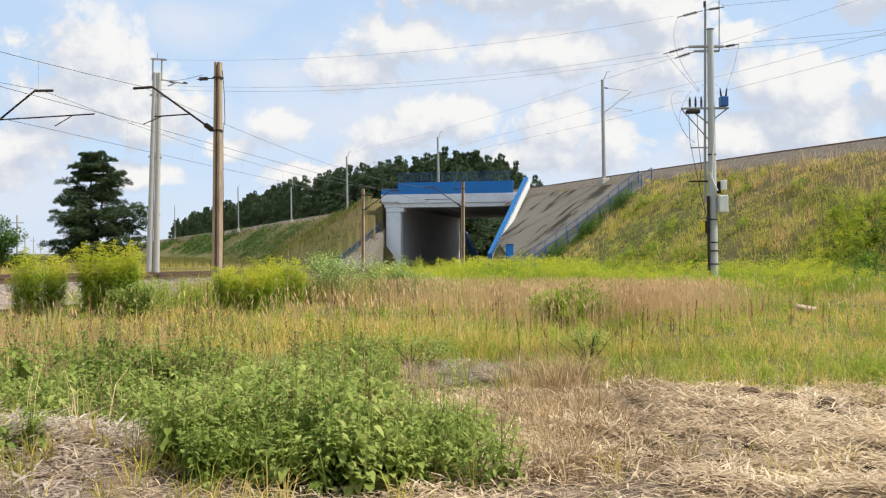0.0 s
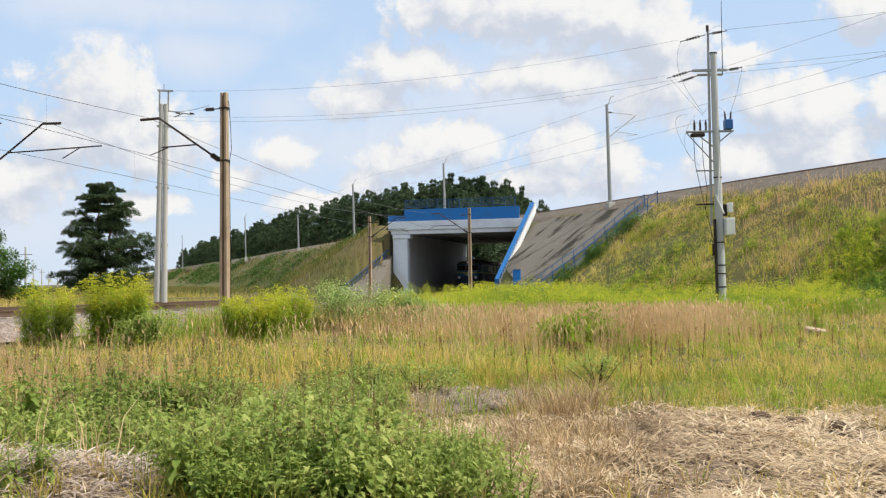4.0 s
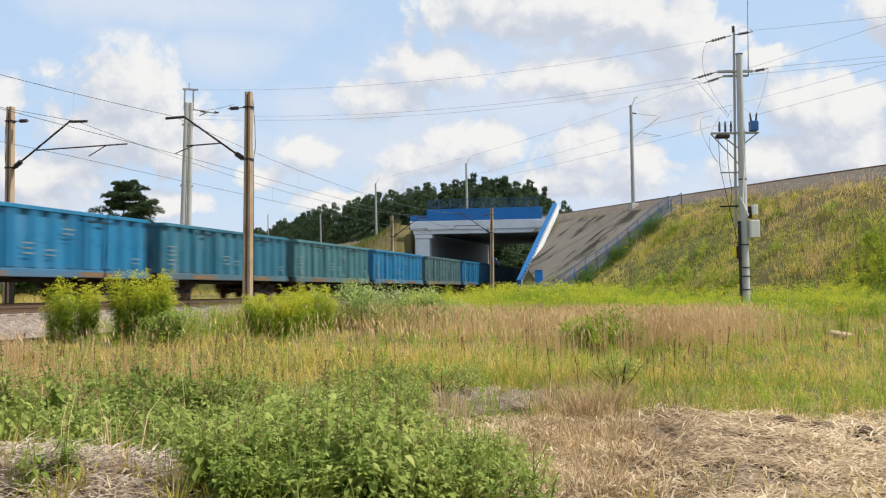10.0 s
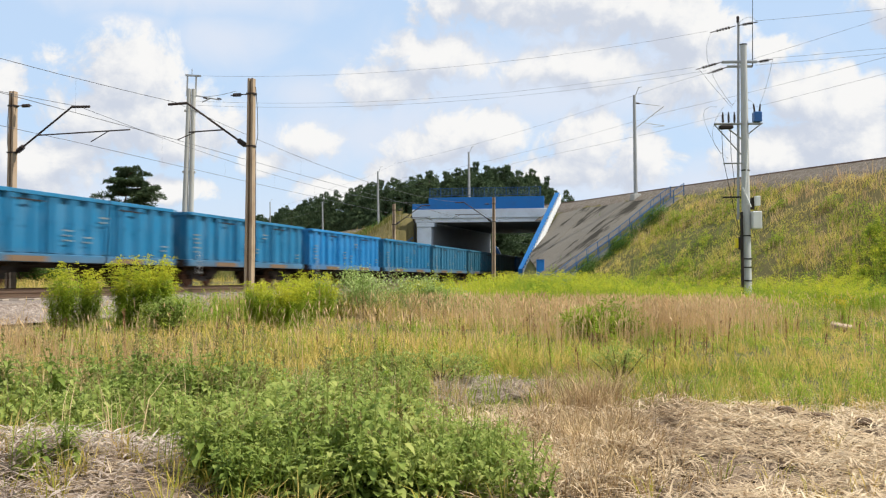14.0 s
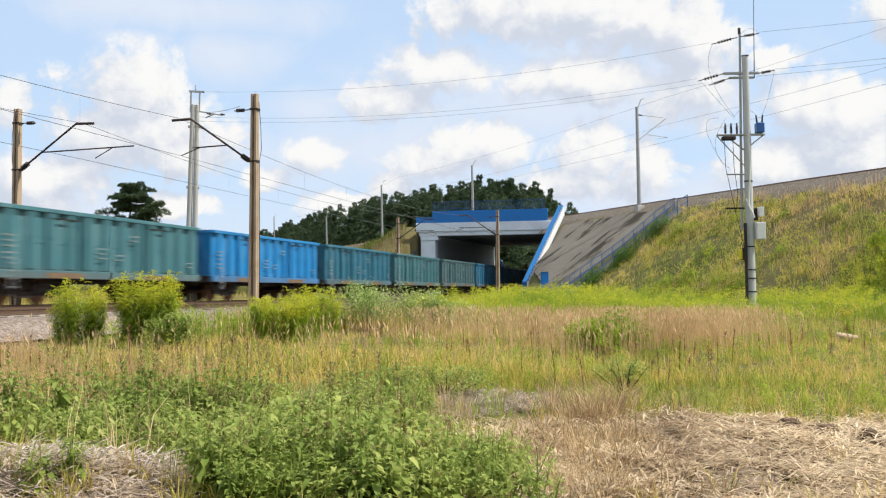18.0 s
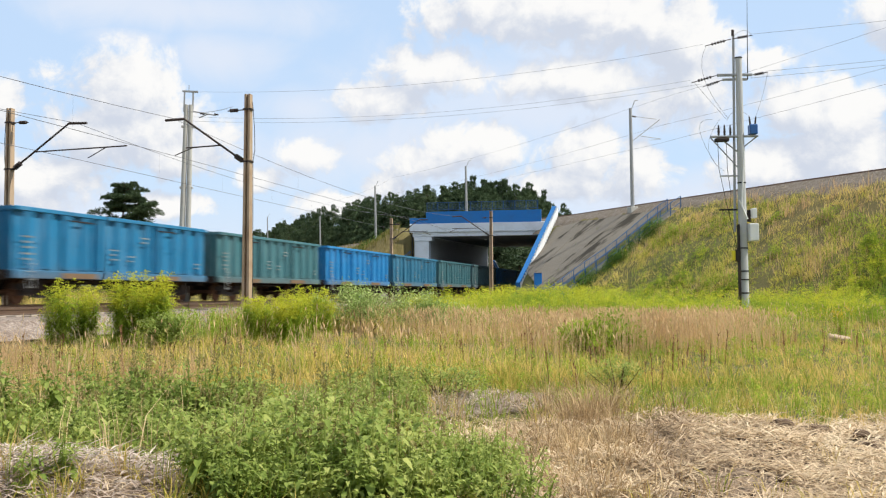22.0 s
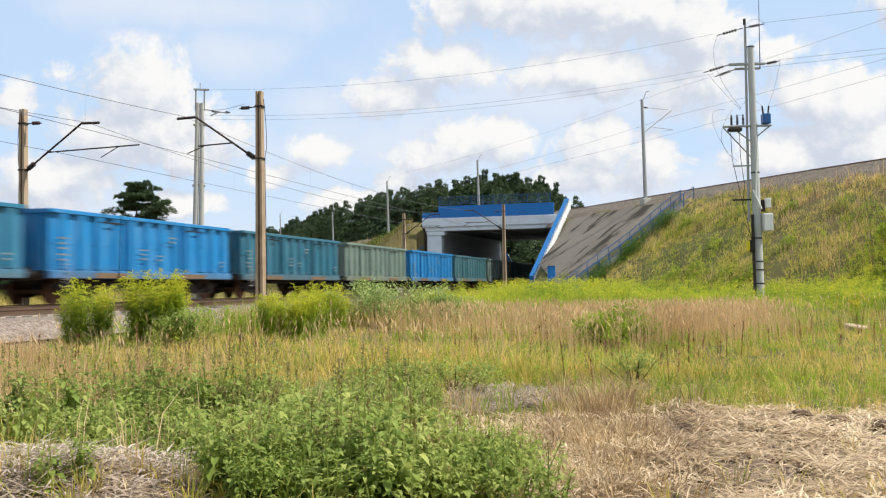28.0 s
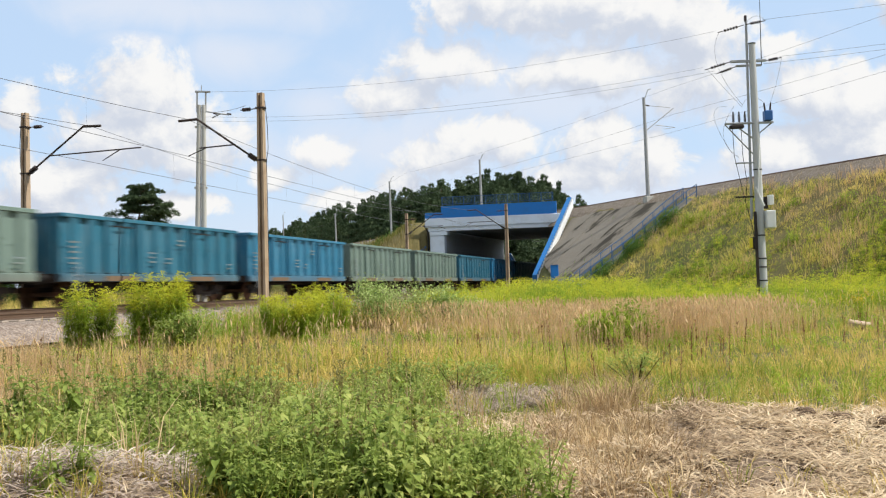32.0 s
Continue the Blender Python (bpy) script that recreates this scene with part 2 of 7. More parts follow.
def ballast_material(name="ballast_stone", soot=(0.16, 0.11, 0.08), dirt=0.66):
    m, s, b = material(name, 0.9, 0.0, 0.2)
    v = where(s)
    cell = s.n("TexVoronoi", Vector=v, Scale=16.0)
    fine = s.noise(v, 3, 4)
    c = s.ramp(s.n("SeparateColor", Color=cell.outputs["Color"]).outputs[0], [(0.0, (0.14, 0.115, 0.095)), (0.5, (0.28, 0.235, 0.20)), (1.0, (0.44, 0.375, 0.32))])
    c = s.mix(s.math("ADD", s.math("MULTIPLY", s.smooth(fine, 0.4, 0.7), 0.4), dirt - 0.4), c, soot)
    s.put(b.inputs["Base Color"], c)
    relief(s, b, cell.outputs["Distance"], 0.9, 0.04)
    return m


def slab_material():
    """Old slope paving: grey concrete with long dark streaks of moss."""
    m, s, b = material("slope_concrete", 0.9, 0.0, 0.2)
    v = where(s)
    fine = s.noise(v, 9, 5)
    along, down = s.vmath("DOT_PRODUCT", v, (-0.317, 0.948, 0.0)), s.vmath("DOT_PRODUCT", v, (-0.948, -0.317, 0.0))
    run = s.n("CombineXYZ", X=along, Y=s.math("MULTIPLY", down, 0.42), Z=0.0).outputs[0]
    mid = s.noise(run, 0.42, 6, 0.62, 0.4)
    c = s.ramp(fine, [(0.2, (0.14, 0.122, 0.097)), (0.8, (0.235, 0.21, 0.17))])
    c = s.mix(s.math("MULTIPLY", s.smooth(mid, 0.525, 0.60), 0.92), c, (0.030, 0.025, 0.016))
    s.put(b.inputs["Base Color"], c)
    relief(s, b, fine, 0.4, 0.01)
    return m


M = dict(
    ground=ground_material(), ballast=ballast_material(), slab=slab_material(), wagon=train_paint("wagon_paint"),
    white_wall=plain("white_wall_paint", (0.76, 0.83, 0.91), 0.8, 0, 0.3, 0.7, (0.36, 0.36, 0.34), 14),
    grey_wall=plain("grey_underpass_concrete", (0.52, 0.525, 0.525), 0.9, 0, 0.4, 0.5, (0.40, 0.40, 0.40), 12),
    rail_blue=plain("dark_blue_railing", (0.035, 0.11, 0.26), 0.6, 0, 0.4, 3, (0.08, 0.08, 0.1), 20),
    # deck concrete darker than the walls: shade under the bridge painted into it
    soffit=plain("shade_darkened_soffit", (0.24, 0.24, 0.245), 0.9, 0, 0.4, 0.5, (0.09, 0.09, 0.09), 12),
    blue=plain("blue_bridge_paint", (0.016, 0.19, 0.56), 0.5, 0, 0.3, 1.2, (0.05, 0.11, 0.24), 20),
    wing_blue=plain("weathered_wing_blue", (0.014, 0.14, 0.38), 0.6, 0, 0.4, 1.2, (0.05, 0.10, 0.2), 20),
    white=plain("white_paint", (0.78, 0.80, 0.80), 0.6, 0, 0.25, 2, (0.45, 0.42, 0.36), 30),
    dark=plain("dark_running_gear", (0.035, 0.03, 0.028), 0.8, 0.2, 0.6, 3, (0.10, 0.06, 0.04), 30),
    rust=plain("rusty_steel", (0.16, 0.085, 0.05), 0.75, 0.4, 0.5, 4, (0.07, 0.04, 0.03), 40),
    railtop=plain("rail_steel", (0.22, 0.15, 0.11), 0.45, 0.7, 0.4, 4, (0.12, 0.07, 0.05), 40),
    bracket=plain("dark_rusty_steel", (0.055, 0.042, 0.036), 0.75, 0.2, 0.4, 4, (0.10, 0.055, 0.035), 40),
    steel=plain("galvanised_steel", (0.36, 0.37, 0.37), 0.5, 0.25, 0.3, 2, (0.25, 0.22, 0.18), 30),
    concrete=plain("pole_concrete", (0.46, 0.45, 0.41), 0.85, 0, 0.35, 1.5, (0.26, 0.24, 0.2), 20),
    tan=plain("weathered_tan_concrete", (0.43, 0.32, 0.215), 0.85, 0, 0.75, 1.1, (0.19, 0.11, 0.065), 26),
    # the tan concrete again, darkened to paint the shade in the pole's recess
    tan_shaded=plain("recess_shaded_tan_web", (0.25, 0.17, 0.105), 0.9, 0, 0.4, 1.4, (0.1, 0.07, 0.04), 26),
    sleeper=plain("concrete_sleeper", (0.30, 0.25, 0.20), 0.9, 0, 0.5, 2, (0.16, 0.10, 0.07), 20),
    wire=plain("weathered_wire", (0.16, 0.16, 0.17), 0.5, 0.5, 0.2, 3, (0.05, 0.05, 0.05), 20),
    insulator=plain("brown_porcelain", (0.05, 0.035, 0.03), 0.25, 0, 0.1, 3, (0.03, 0.02, 0.02), 20),
    mast=plain("pale_mast_concrete", (0.50, 0.51, 0.50), 0.75, 0, 0.35, 1.2, (0.3, 0.29, 0.26), 24),
    box=plain("cabinet_white", (0.74, 0.75, 0.72), 0.5, 0, 0.2, 3, (0.45, 0.42, 0.36), 30),
    yellow=plain("yellow_plate", (0.75, 0.62, 0.03), 0.5, 0, 0.2, 3, (0.4, 0.3, 0.05), 30),
    loco_blue=plain("loco_blue", (0.020, 0.092, 0.18), 0.55, 0, 0.9, 0.7, (0.065, 0.078, 0.082), 18),
    loco_grey=plain("loco_blue_grey_dirty", (0.050, 0.070, 0.083), 0.7, 0, 0.9, 0.7, (0.092, 0.083, 0.07), 18),
    # navy made darker: the shade on the locomotive's front is in this colour
    loco_shaded_navy=plain("loco_navy_shaded_front", (0.01, 0.028, 0.085), 0.5, 0, 0.5, 1.2, (0.05, 0.06, 0.07), 18),
    loco_roof=plain("loco_roof_grime", (0.145, 0.135, 0.11), 0.85, 0, 0.6, 0.8, (0.10, 0.08, 0.07), 18),
    loco_stripe=plain("lime_stripe", (0.33, 0.39, 0.065), 0.5, 0, 0.4, 2, (0.35, 0.38, 0.12), 18),
    nose_blue=plain("loco_nose_blue", (0.025, 0.12, 0.27), 0.45, 0, 0.5, 1.2, (0.07, 0.10, 0.12), 18),
    window_frame=plain("dull_aluminium_frame", (0.22, 0.27, 0.29), 0.5, 0.2, 0.5, 2, (0.12, 0.13, 0.13), 18),
    cream=plain("faded_cream_paint", (0.19, 0.165, 0.135), 0.65, 0, 0.8, 2.5, (0.10, 0.13, 0.15), 18),
    red=plain("red_oxide_pantograph", (0.10, 0.04, 0.035), 0.6, 0, 0.4, 4, (0.15, 0.08, 0.06), 18),
    lamp_glass=plain("headlamp_lens", (0.62, 0.62, 0.58), 0.15, 0, 0.1, 3, (0.4, 0.4, 0.36), 10),
    bark=plain("pine_bark", (0.12, 0.075, 0.045), 0.95, 0, 0.5, 4, (0.05, 0.035, 0.025), 20, 0.8),
    mark=plain("white_stencil", (0.20, 0.225, 0.21), 0.6, 0, 0.9, 5, (0.12, 0.2, 0.28), 20),
    orange=plain("rust_orange_panel", (0.17, 0.115, 0.07), 0.8, 0, 0.5, 3, (0.13, 0.07, 0.04), 20),
    coupler=plain("black_steel", (0.02, 0.02, 0.02), 0.7, 0.2, 0.4, 3, (0.06, 0.04, 0.03), 20),
    upper_ballast=ballast_material("grimy_ballast", (0.13, 0.105, 0.07), 0.85),
    clod=plain("dark_soil_clod", (0.12, 0.08, 0.052), 0.95, 0, 0.5, 5, (0.24, 0.17, 0.11), 30, 0.9),
    stair=plain("stair_concrete", (0.42, 0.39, 0.34), 0.9, 0, 0.4, 1.5, (0.2, 0.18, 0.13), 20),
    transformer=plain("blue_device", (0.03, 0.12, 0.34), 0.4, 0, 0.2, 4, (0.05, 0.08, 0.15), 20),
)


def glass_material():
    m, s, b = material("dark_window_glass", 0.12, 0.0, 0.3)
    s.put(b.inputs["Base Color"], (0.018, 0.02, 0.022))
    return m


M["glass"] = glass_material()
M["dry_grass"] = blades("dry_reed_grass", [(0.0, (0.45, 0.305, 0.15)), (0.4, (0.603, 0.4, 0.212)), (0.75, (0.77, 0.56, 0.323)), (1.0, (0.562, 0.44, 0.178))], 0.75, 0.08, 0.4)
M["grass"] = blades("meadow_grass", [(0.0, (0.14, 0.201, 0.028)), (0.24, (0.346, 0.345, 0.056)), (0.45, (0.594, 0.466, 0.119)), (1.0, (0.842, 0.609, 0.246))], 0.75, 0.06, 0.4)
M["lush"] = blades("lush_grass", [(0.0, (0.127, 0.212, 0.029)), (0.5, (0.292, 0.371, 0.057)), (1.0, (0.55, 0.509, 0.119))], 0.75, 0.06, 0.4)
M["slope_grass"] = blades("slope_grass", [(0.0, (0.224, 0.303, 0.038)), (0.25, (0.426, 0.44, 0.072)), (0.48, (0.672, 0.55, 0.153)), (1.0, (0.896, 0.693, 0.281))], 0.8, 0.05, 0.4, (0.16, 0.8))
M["far_grass"] = blades("rank_far_grass", [(0.0, (0.066, 0.102, 0.021)), (0.3, (0.133, 0.156, 0.036)), (0.6, (0.234, 0.201, 0.072)), (1.0, (0.328, 0.262, 0.128))], 0.8, 0.05, 0.35, (0.10, 0.4))
M["weed"] = blades("weed_leaf", [(0.0, (0.12, 0.18, 0.036)), (0.4, (0.245, 0.325, 0.07)), (1.0, (0.50, 0.53, 0.165))], 0.6, 0.12, 0.45, (0.8, 2.6))
M["weed_stalk"] = blades("weed_seed_stalk", [(0.0, (0.15, 0.15, 0.045)), (0.5, (0.27, 0.24, 0.085)), (1.0, (0.40, 0.34, 0.15))])
M["gold_leaf"] = blades("goldenrod_leaf", [(0.0, (0.134, 0.215, 0.024)), (0.5, (0.28, 0.38, 0.041)), (1.0, (0.47, 0.517, 0.072))], 0.7, 0.06, 0.45)
M["gold_flower"] = blades("goldenrod_plume", [(0.0, (0.356, 0.42, 0.048)), (0.5, (0.497, 0.514, 0.052)), (1.0, (0.67, 0.609, 0.064))], 0.75, 0.05, 0.4)
M["straw"] = blades("straw_litter", [(0.0, (0.24, 0.165, 0.103)), (0.4, (0.5, 0.378, 0.244)), (0.8, (0.72, 0.582, 0.394)), (1.0, (0.86, 0.737, 0.534))], 0.8, 0.15, 0.15)
M["dead"] = blades("dead_stalk", [(0.0, (0.22, 0.145, 0.072)), (0.5, (0.48, 0.344, 0.187)), (1.0, (0.76, 0.592, 0.348))], 0.8, 0.1, 0.2)
M["needles"] = blades("pine_needles", [(0.0, (0.036, 0.058, 0.030)), (0.5, (0.066, 0.098, 0.048)), (1.0, (0.115, 0.150, 0.074))], 0.75, 0.05, 0.15)
M["forest"] = blades("forest_needles", [(0.0, (0.064, 0.098, 0.052)), (0.5, (0.085, 0.124, 0.064)), (1.0, (0.124, 0.163, 0.083))], 0.85, 0.03, 0.12, (0.12, 0.5))
M["broadleaf"] = blades("broad_leaf", [(0.0, (0.035, 0.085, 0.015)), (0.5, (0.075, 0.155, 0.03)), (1.0, (0.14, 0.235, 0.05))], 0.6, 0.15, 0.25)
M["bramble"] = blades("bramble_leaf", [(0.0, (0.055, 0.12, 0.022)), (0.5, (0.11, 0.20, 0.038)), (1.0, (0.21, 0.30, 0.065))], 0.6, 0.12, 0.35)
M["scrub"] = blades("dark_scrub_leaf", [(0.0, (0.036, 0.077, 0.018)), (0.5, (0.068, 0.131, 0.027)), (1.0, (0.135, 0.198, 0.045))], 0.7, 0.1, 0.3)
M["silver_leaf"] = blades("pale_shrub_leaf", [(0.0, (0.145, 0.235, 0.05)), (0.5, (0.28, 0.38, 0.10)), (1.0, (0.54, 0.58, 0.25))], 0.6, 0.2, 0.25)


# ---------------- mesh helpers ----------------
def part(name, bm, mat, parent, label=""):
    me = bpy.data.meshes.new(name)
    bm.to_mesh(me)
    bm.free()
    me.materials.append(mat)
    ob = new(name, me)
    ob.parent = parent
    if label:
        ob["label"] = label
    return ob


def again(name, ob, m, parent, label=""):
    """One more piece on the same mesh."""
    o = new(name, ob.data)
    o.parent = parent
    o.matrix_local = m
    if label:
        o["label"] = label
    return o


def empty(name, m, label, category, group="", kind=""):
    e = new(name)
    e.empty_display_size = 0.2
    e.matrix_world = m
    return tagged(e, label, category, group, kind)


def box(bm, x0, x1, y0, y1, z0, z1, bevel=0.0):
    vs = [bm.verts.new((x, y, z)) for x in (x0, x1) for y in (y0, y1) for z in (z0, z1)]
    fs = [bm.faces.new([vs[i] for i in f]) for f in ((0, 1, 3, 2), (4, 6, 7, 5), (0, 4, 5, 1), (2, 3, 7, 6), (0, 2, 6, 4), (1, 5, 7, 3))]
    if bevel:
        es = list({e for f in fs for e in f.edges})
        bmesh.ops.bevel(bm, geom=es, offset=bevel, segments=1, affect="EDGES")
    return bm


def B():
    return bmesh.new()


def bx(x0, x1, y0, y1, z0, z1, bevel=0.0):
    return box(B(), x0, x1, y0, y1, z0, z1, bevel)


def rod(bm, p, q, r0, r1=None, n=8, cap=True):
    p, q = Vector(p), Vector(q)
    r1 = r0 if r1 is None else r1
    axis = (q - p).normalized()
    s = axis.orthogonal().normalized()
    t = axis.cross(s)
    rings = [[bm.verts.new(c + (s * math.cos(2 * math.pi * i / n) + t * math.sin(2 * math.pi * i / n)) * r) for i in range(n)] for c, r in ((p, r0), (q, r1))]
    for i in range(n):
        bm.faces.new((rings[0][i], rings[0][(i + 1) % n], rings[1][(i + 1) % n], rings[1][i]))
    if cap:
        bm.faces.new(rings[0][::-1])
        bm.faces.new(rings[1])
    return bm


def tube(bm, pts, r, n=5):
    """One bent tube along a row of points."""
    pts = [Vector(p) for p in pts]
    last = None
    for k, p in enumerate(pts):
        axis = (pts[min(k + 1, len(pts) - 1)] - pts[max(k - 1, 0)]).normalized()
        s = axis.cross(Vector((0.31, 0.17, 0.93))).normalized()
        t = axis.cross(s)
        ring = [bm.verts.new(p + (s * math.cos(2 * math.pi * i / n) + t * math.sin(2 * math.pi * i / n)) * r) for i in range(n)]
        if last:
            for i in range(n):
                bm.faces.new((last[i], last[(i + 1) % n], ring[(i + 1) % n], ring[i]))
        last = ring
    return bm


def prism(bm, outline, lo, hi, axis="x"):
    """An outline (list of 2D points) drawn out along an axis."""
    def at(u, v, w):
        return {"x": (w, u, v), "y": (u, w, v), "z": (u, v, w)}[axis]
    a = [bm.verts.new(at(u, v, lo)) for u, v in outline]
    b = [bm.verts.new(at(u, v, hi)) for u, v in outline]
    n = len(outline)
    for i in range(n):
        bm.faces.new((a[i], a[(i + 1) % n], b[(i + 1) % n], b[i]))
    bm.faces.new(a[::-1])
    bm.faces.new(b)
    bmesh.ops.recalc_face_normals(bm, faces=bm.faces[:])
    return bm


def sheet(name, verts, faces, mat, parent=None, smooth=False):
    me = bpy.data.meshes.new(name)
    me.from_pydata([tuple(map(float, v)) for v in verts], [], [tuple(map(int, f)) for f in faces])
    me.materials.append(mat)
    if smooth:
        me.polygons.foreach_set("use_smooth", [True] * len(me.polygons))
    ob = new(name, me)
    ob.parent = parent
    return ob


def cloud_mesh(name, verts, quads, mat, parent=None):
    """A mesh from arrays: verts (n,3), faces (m,3) or (m,4)."""
    me = bpy.data.meshes.new(name)
    n, k = quads.shape
    me.vertices.add(len(verts))
    me.vertices.foreach_set("co", np.asarray(verts, np.float32).ravel())
    me.loops.add(n * k)
    me.loops.foreach_set("vertex_index", np.asarray(quads, np.int32).ravel())
    me.polygons.add(n)
    me.polygons.foreach_set("loop_start", np.arange(0, n * k, k, dtype=np.int32))
    me.update(calc_edges=True)
    me.validate()
    me.materials.append(mat)
    ob = new(name, me)
    ob.parent = parent
    return ob

# ---------------- ground ----------------
CREST_Y = np.array([-400, -40, 20, 56.5, 65.9, 80, 98.4, 118, 138.7, 203, 262, 416, 620, 1500, 4000.0])
CREST_X = np.array([190, 62, 40.5, 27.9, 24.3, 19.5, 13.5, 4.0, -3.5, -26.0, -44.7, -99.7, -170, -470, -1300.0])
FILL = np.array([(-3.6, 107.0), (-7.2, 138.7), (-26.5, 203), (-44.7, 262), (-99.7, 416), (-170, 620)])
CN = 0.9487


def crest_x(y):
    return np.interp(y, CREST_Y, CREST_X)


def ease(x, lo, hi):
    t = np.clip((x - lo) / (hi - lo), 0, 1)
    return t * t * (3 - 2 * t)


def fill_distance(x, y):
    best = np.full(np.shape(x), 1e9)
    for (x0, y0), (x1, y1) in zip(FILL[:-1], FILL[1:]):
        dx, dy = x1 - x0, y1 - y0
        t = np.clip(((x - x0) * dx + (y - y0) * dy) / (dx * dx + dy * dy), 0, 1)
        best = np.minimum(best, np.hypot(x - x0 - t * dx, y - y0 - t * dy))
    return best


def bumps(x, y):
    return (0.06 * np.sin(x * 0.9 + 1.3 * np.sin(y * 0.37)) * np.sin(y * 0.7 + 0.8) + 0.035 * np.sin(x * 2.3 + y * 1.1) * np.sin(y * 1.9 - x * 0.6)
            + 0.12 * np.sin(x * 0.13 + 1) * np.sin(y * 0.11 + 2))


def ground_z(x, y):
    x, y = np.asarray(x, float), np.asarray(y, float)
    a, d = x * DIR.x + y * DIR.y, x * PER.x + y * PER.y
    rz = 1.19 - FALL * np.clip(a, -150, 150)
    bed = rz - 0.62
    near = ease(d, 5, 13.5)
    base = bumps(x, y) * (1 - near) + (bed - 0.05) * near
    base = base + ease(d, 26, 45) * (0.35 - base)
    rough = ease(x, 0.2, 1.6) * ease(y, 13.5, 11.0) * (np.abs(x) < 7) * (y > 4)
    base = base + rough * (0.035 * np.sin(x * 9 + 2 * np.sin(y * 5)) * np.sin(y * 11 + 1.5 * np.sin(x * 6)) + 0.05 * np.sin(x * 4.1 + y * 2.2) * np.sin(y * 4.7 - x * 1.3))
    base = base + 0.24 * np.exp(-((x + 3.1) / 1.4) ** 2 - ((y - 6.9) / 0.6) ** 2)
    q = (crest_x(y) - x) * CN
    top = np.full(x.shape, 7.6)
    emb = np.where(q > 0, np.minimum(8.25 - q / 1.5, top), np.where(q > -8, top, top - (-8 - q) / 1.5))
    fill = 8.0 - fill_distance(x, y) / 1.5
    inside = (x > np.interp(y, FILL[:, 1], FILL[:, 0])) & (y > 107) & (q > -8)
    fill = np.minimum(np.where(inside, 7.6, fill), 7.6)
    fill = np.where((d > 25) & (a > 60), fill, -9)
    hill = 7.0 * ease(-q, 12, 24) * ease(y, 118, 160)
    z = np.maximum.reduce([base, emb + 0.12 * np.sin(x * 0.8) * np.sin(y * 0.6), fill, hill])
    z = np.where((d > 26) & (d < 60) & (a > 134), np.minimum(z, bed + np.maximum(0, d - 26.4) * 0.45), z)
    ramp = np.maximum(bed - 0.05, 4.5 - (100.2 - a) * 0.7 - 0.35)
    z = np.where((d > 26) & (d < 27.9 + (100.2 - a) * 0.643) & (a > 60) & (a < 100.6), np.minimum(z, ramp), z)
    cut = (d > 13.45) & (d < np.where(a < 100.2, 27.62, 26.55))
    z = np.where(cut & (a > 60), np.minimum(z, bed - 0.05), z)
    far = ease(np.hypot(x, y), 700, 1600)
    return z * (1 - far)


def grid_axis(*spans):
    out = []
    for lo, hi, step in spans:
        out += list(np.arange(lo, hi - 1e-6, step))
    return np.array(out + [spans[-1][1]])


def make_ground():
    xs = grid_axis((-3500, -700, 400), (-700, -150, 50), (-150, -40, 5), (-40, -7, 0.8), (-7, 7, 0.16), (7, 32, 0.8), (32, 80, 4), (80, 300, 20), (300, 3500, 400))
    ys = grid_axis((-3000, -200, 400), (-200, -20, 20), (-20, 4, 2), (4, 13, 0.16), (13, 16, 0.3), (16, 145, 0.8), (145, 300, 5), (300, 700, 20), (700, 4500, 380))
    X, Y = np.meshgrid(xs, ys)
    Z = ground_z(X, Y)
    ny, nx = X.shape
    i = np.arange((ny - 1) * nx).reshape(ny - 1, nx)[:, :-1].ravel()
    ob = cloud_mesh("ground", np.stack([X, Y, Z], -1).reshape(-1, 3), np.stack([i, i + 1, i + nx + 1, i + nx], 1), M["ground"])
    ob.data.polygons.foreach_set("use_smooth", [True] * len(ob.data.polygons))
    tagged(ob, "uneven rough meadow with soil, turf and grassy embankments", "ground", kind="structure")


make_ground()


# ---------------- railway formation ----------------
def ribbon(name, profile, stations, mat, parent=None):
    """A cross-section (offset, height) swept along stations [(point, sideways vector)]."""
    n = len(profile)
    verts = [p + side * o + Vector((0, 0, h)) for p, side in stations for o, h in profile]
    faces = [(k * n + i, k * n + i + 1, (k + 1) * n + i + 1, (k + 1) * n + i) for k in range(len(stations) - 1) for i in range(n - 1)]
    return sheet(name, verts, faces, mat, parent)


def rail_profile(w=0.07):
    return [(-0.07, 0), (-0.07, 0.02), (-0.012, 0.04), (-0.012, 0.12), (-0.036, 0.135), (-0.036, 0.17), (0.036, 0.17), (0.036, 0.135), (0.012, 0.12), (0.012, 0.04), (0.07, 0.02), (0.07, 0)]


def lower_stations(d, lo=-60, hi=260, step=10, dz=0.0):
    return [(P(a, d, rail_z(a) + dz), PER) for a in range(lo, hi + 1, step)]


def upper_line():
    pts = [Vector((x, y, 8.28)) for x, y in zip(CREST_X, CREST_Y) if -60 < y < 1600]
    return pts


def upper_stations(q, dz=0.0):
    pts = upper_line()
    out = []
    for k, p in enumerate(pts):
        t = (pts[min(k + 1, len(pts) - 1)] - pts[max(k - 1, 0)]).normalized()
        side = Vector((t.y, -t.x, 0))
        out.append((p + side * q + Vector((0, 0, dz)), side))
    return out


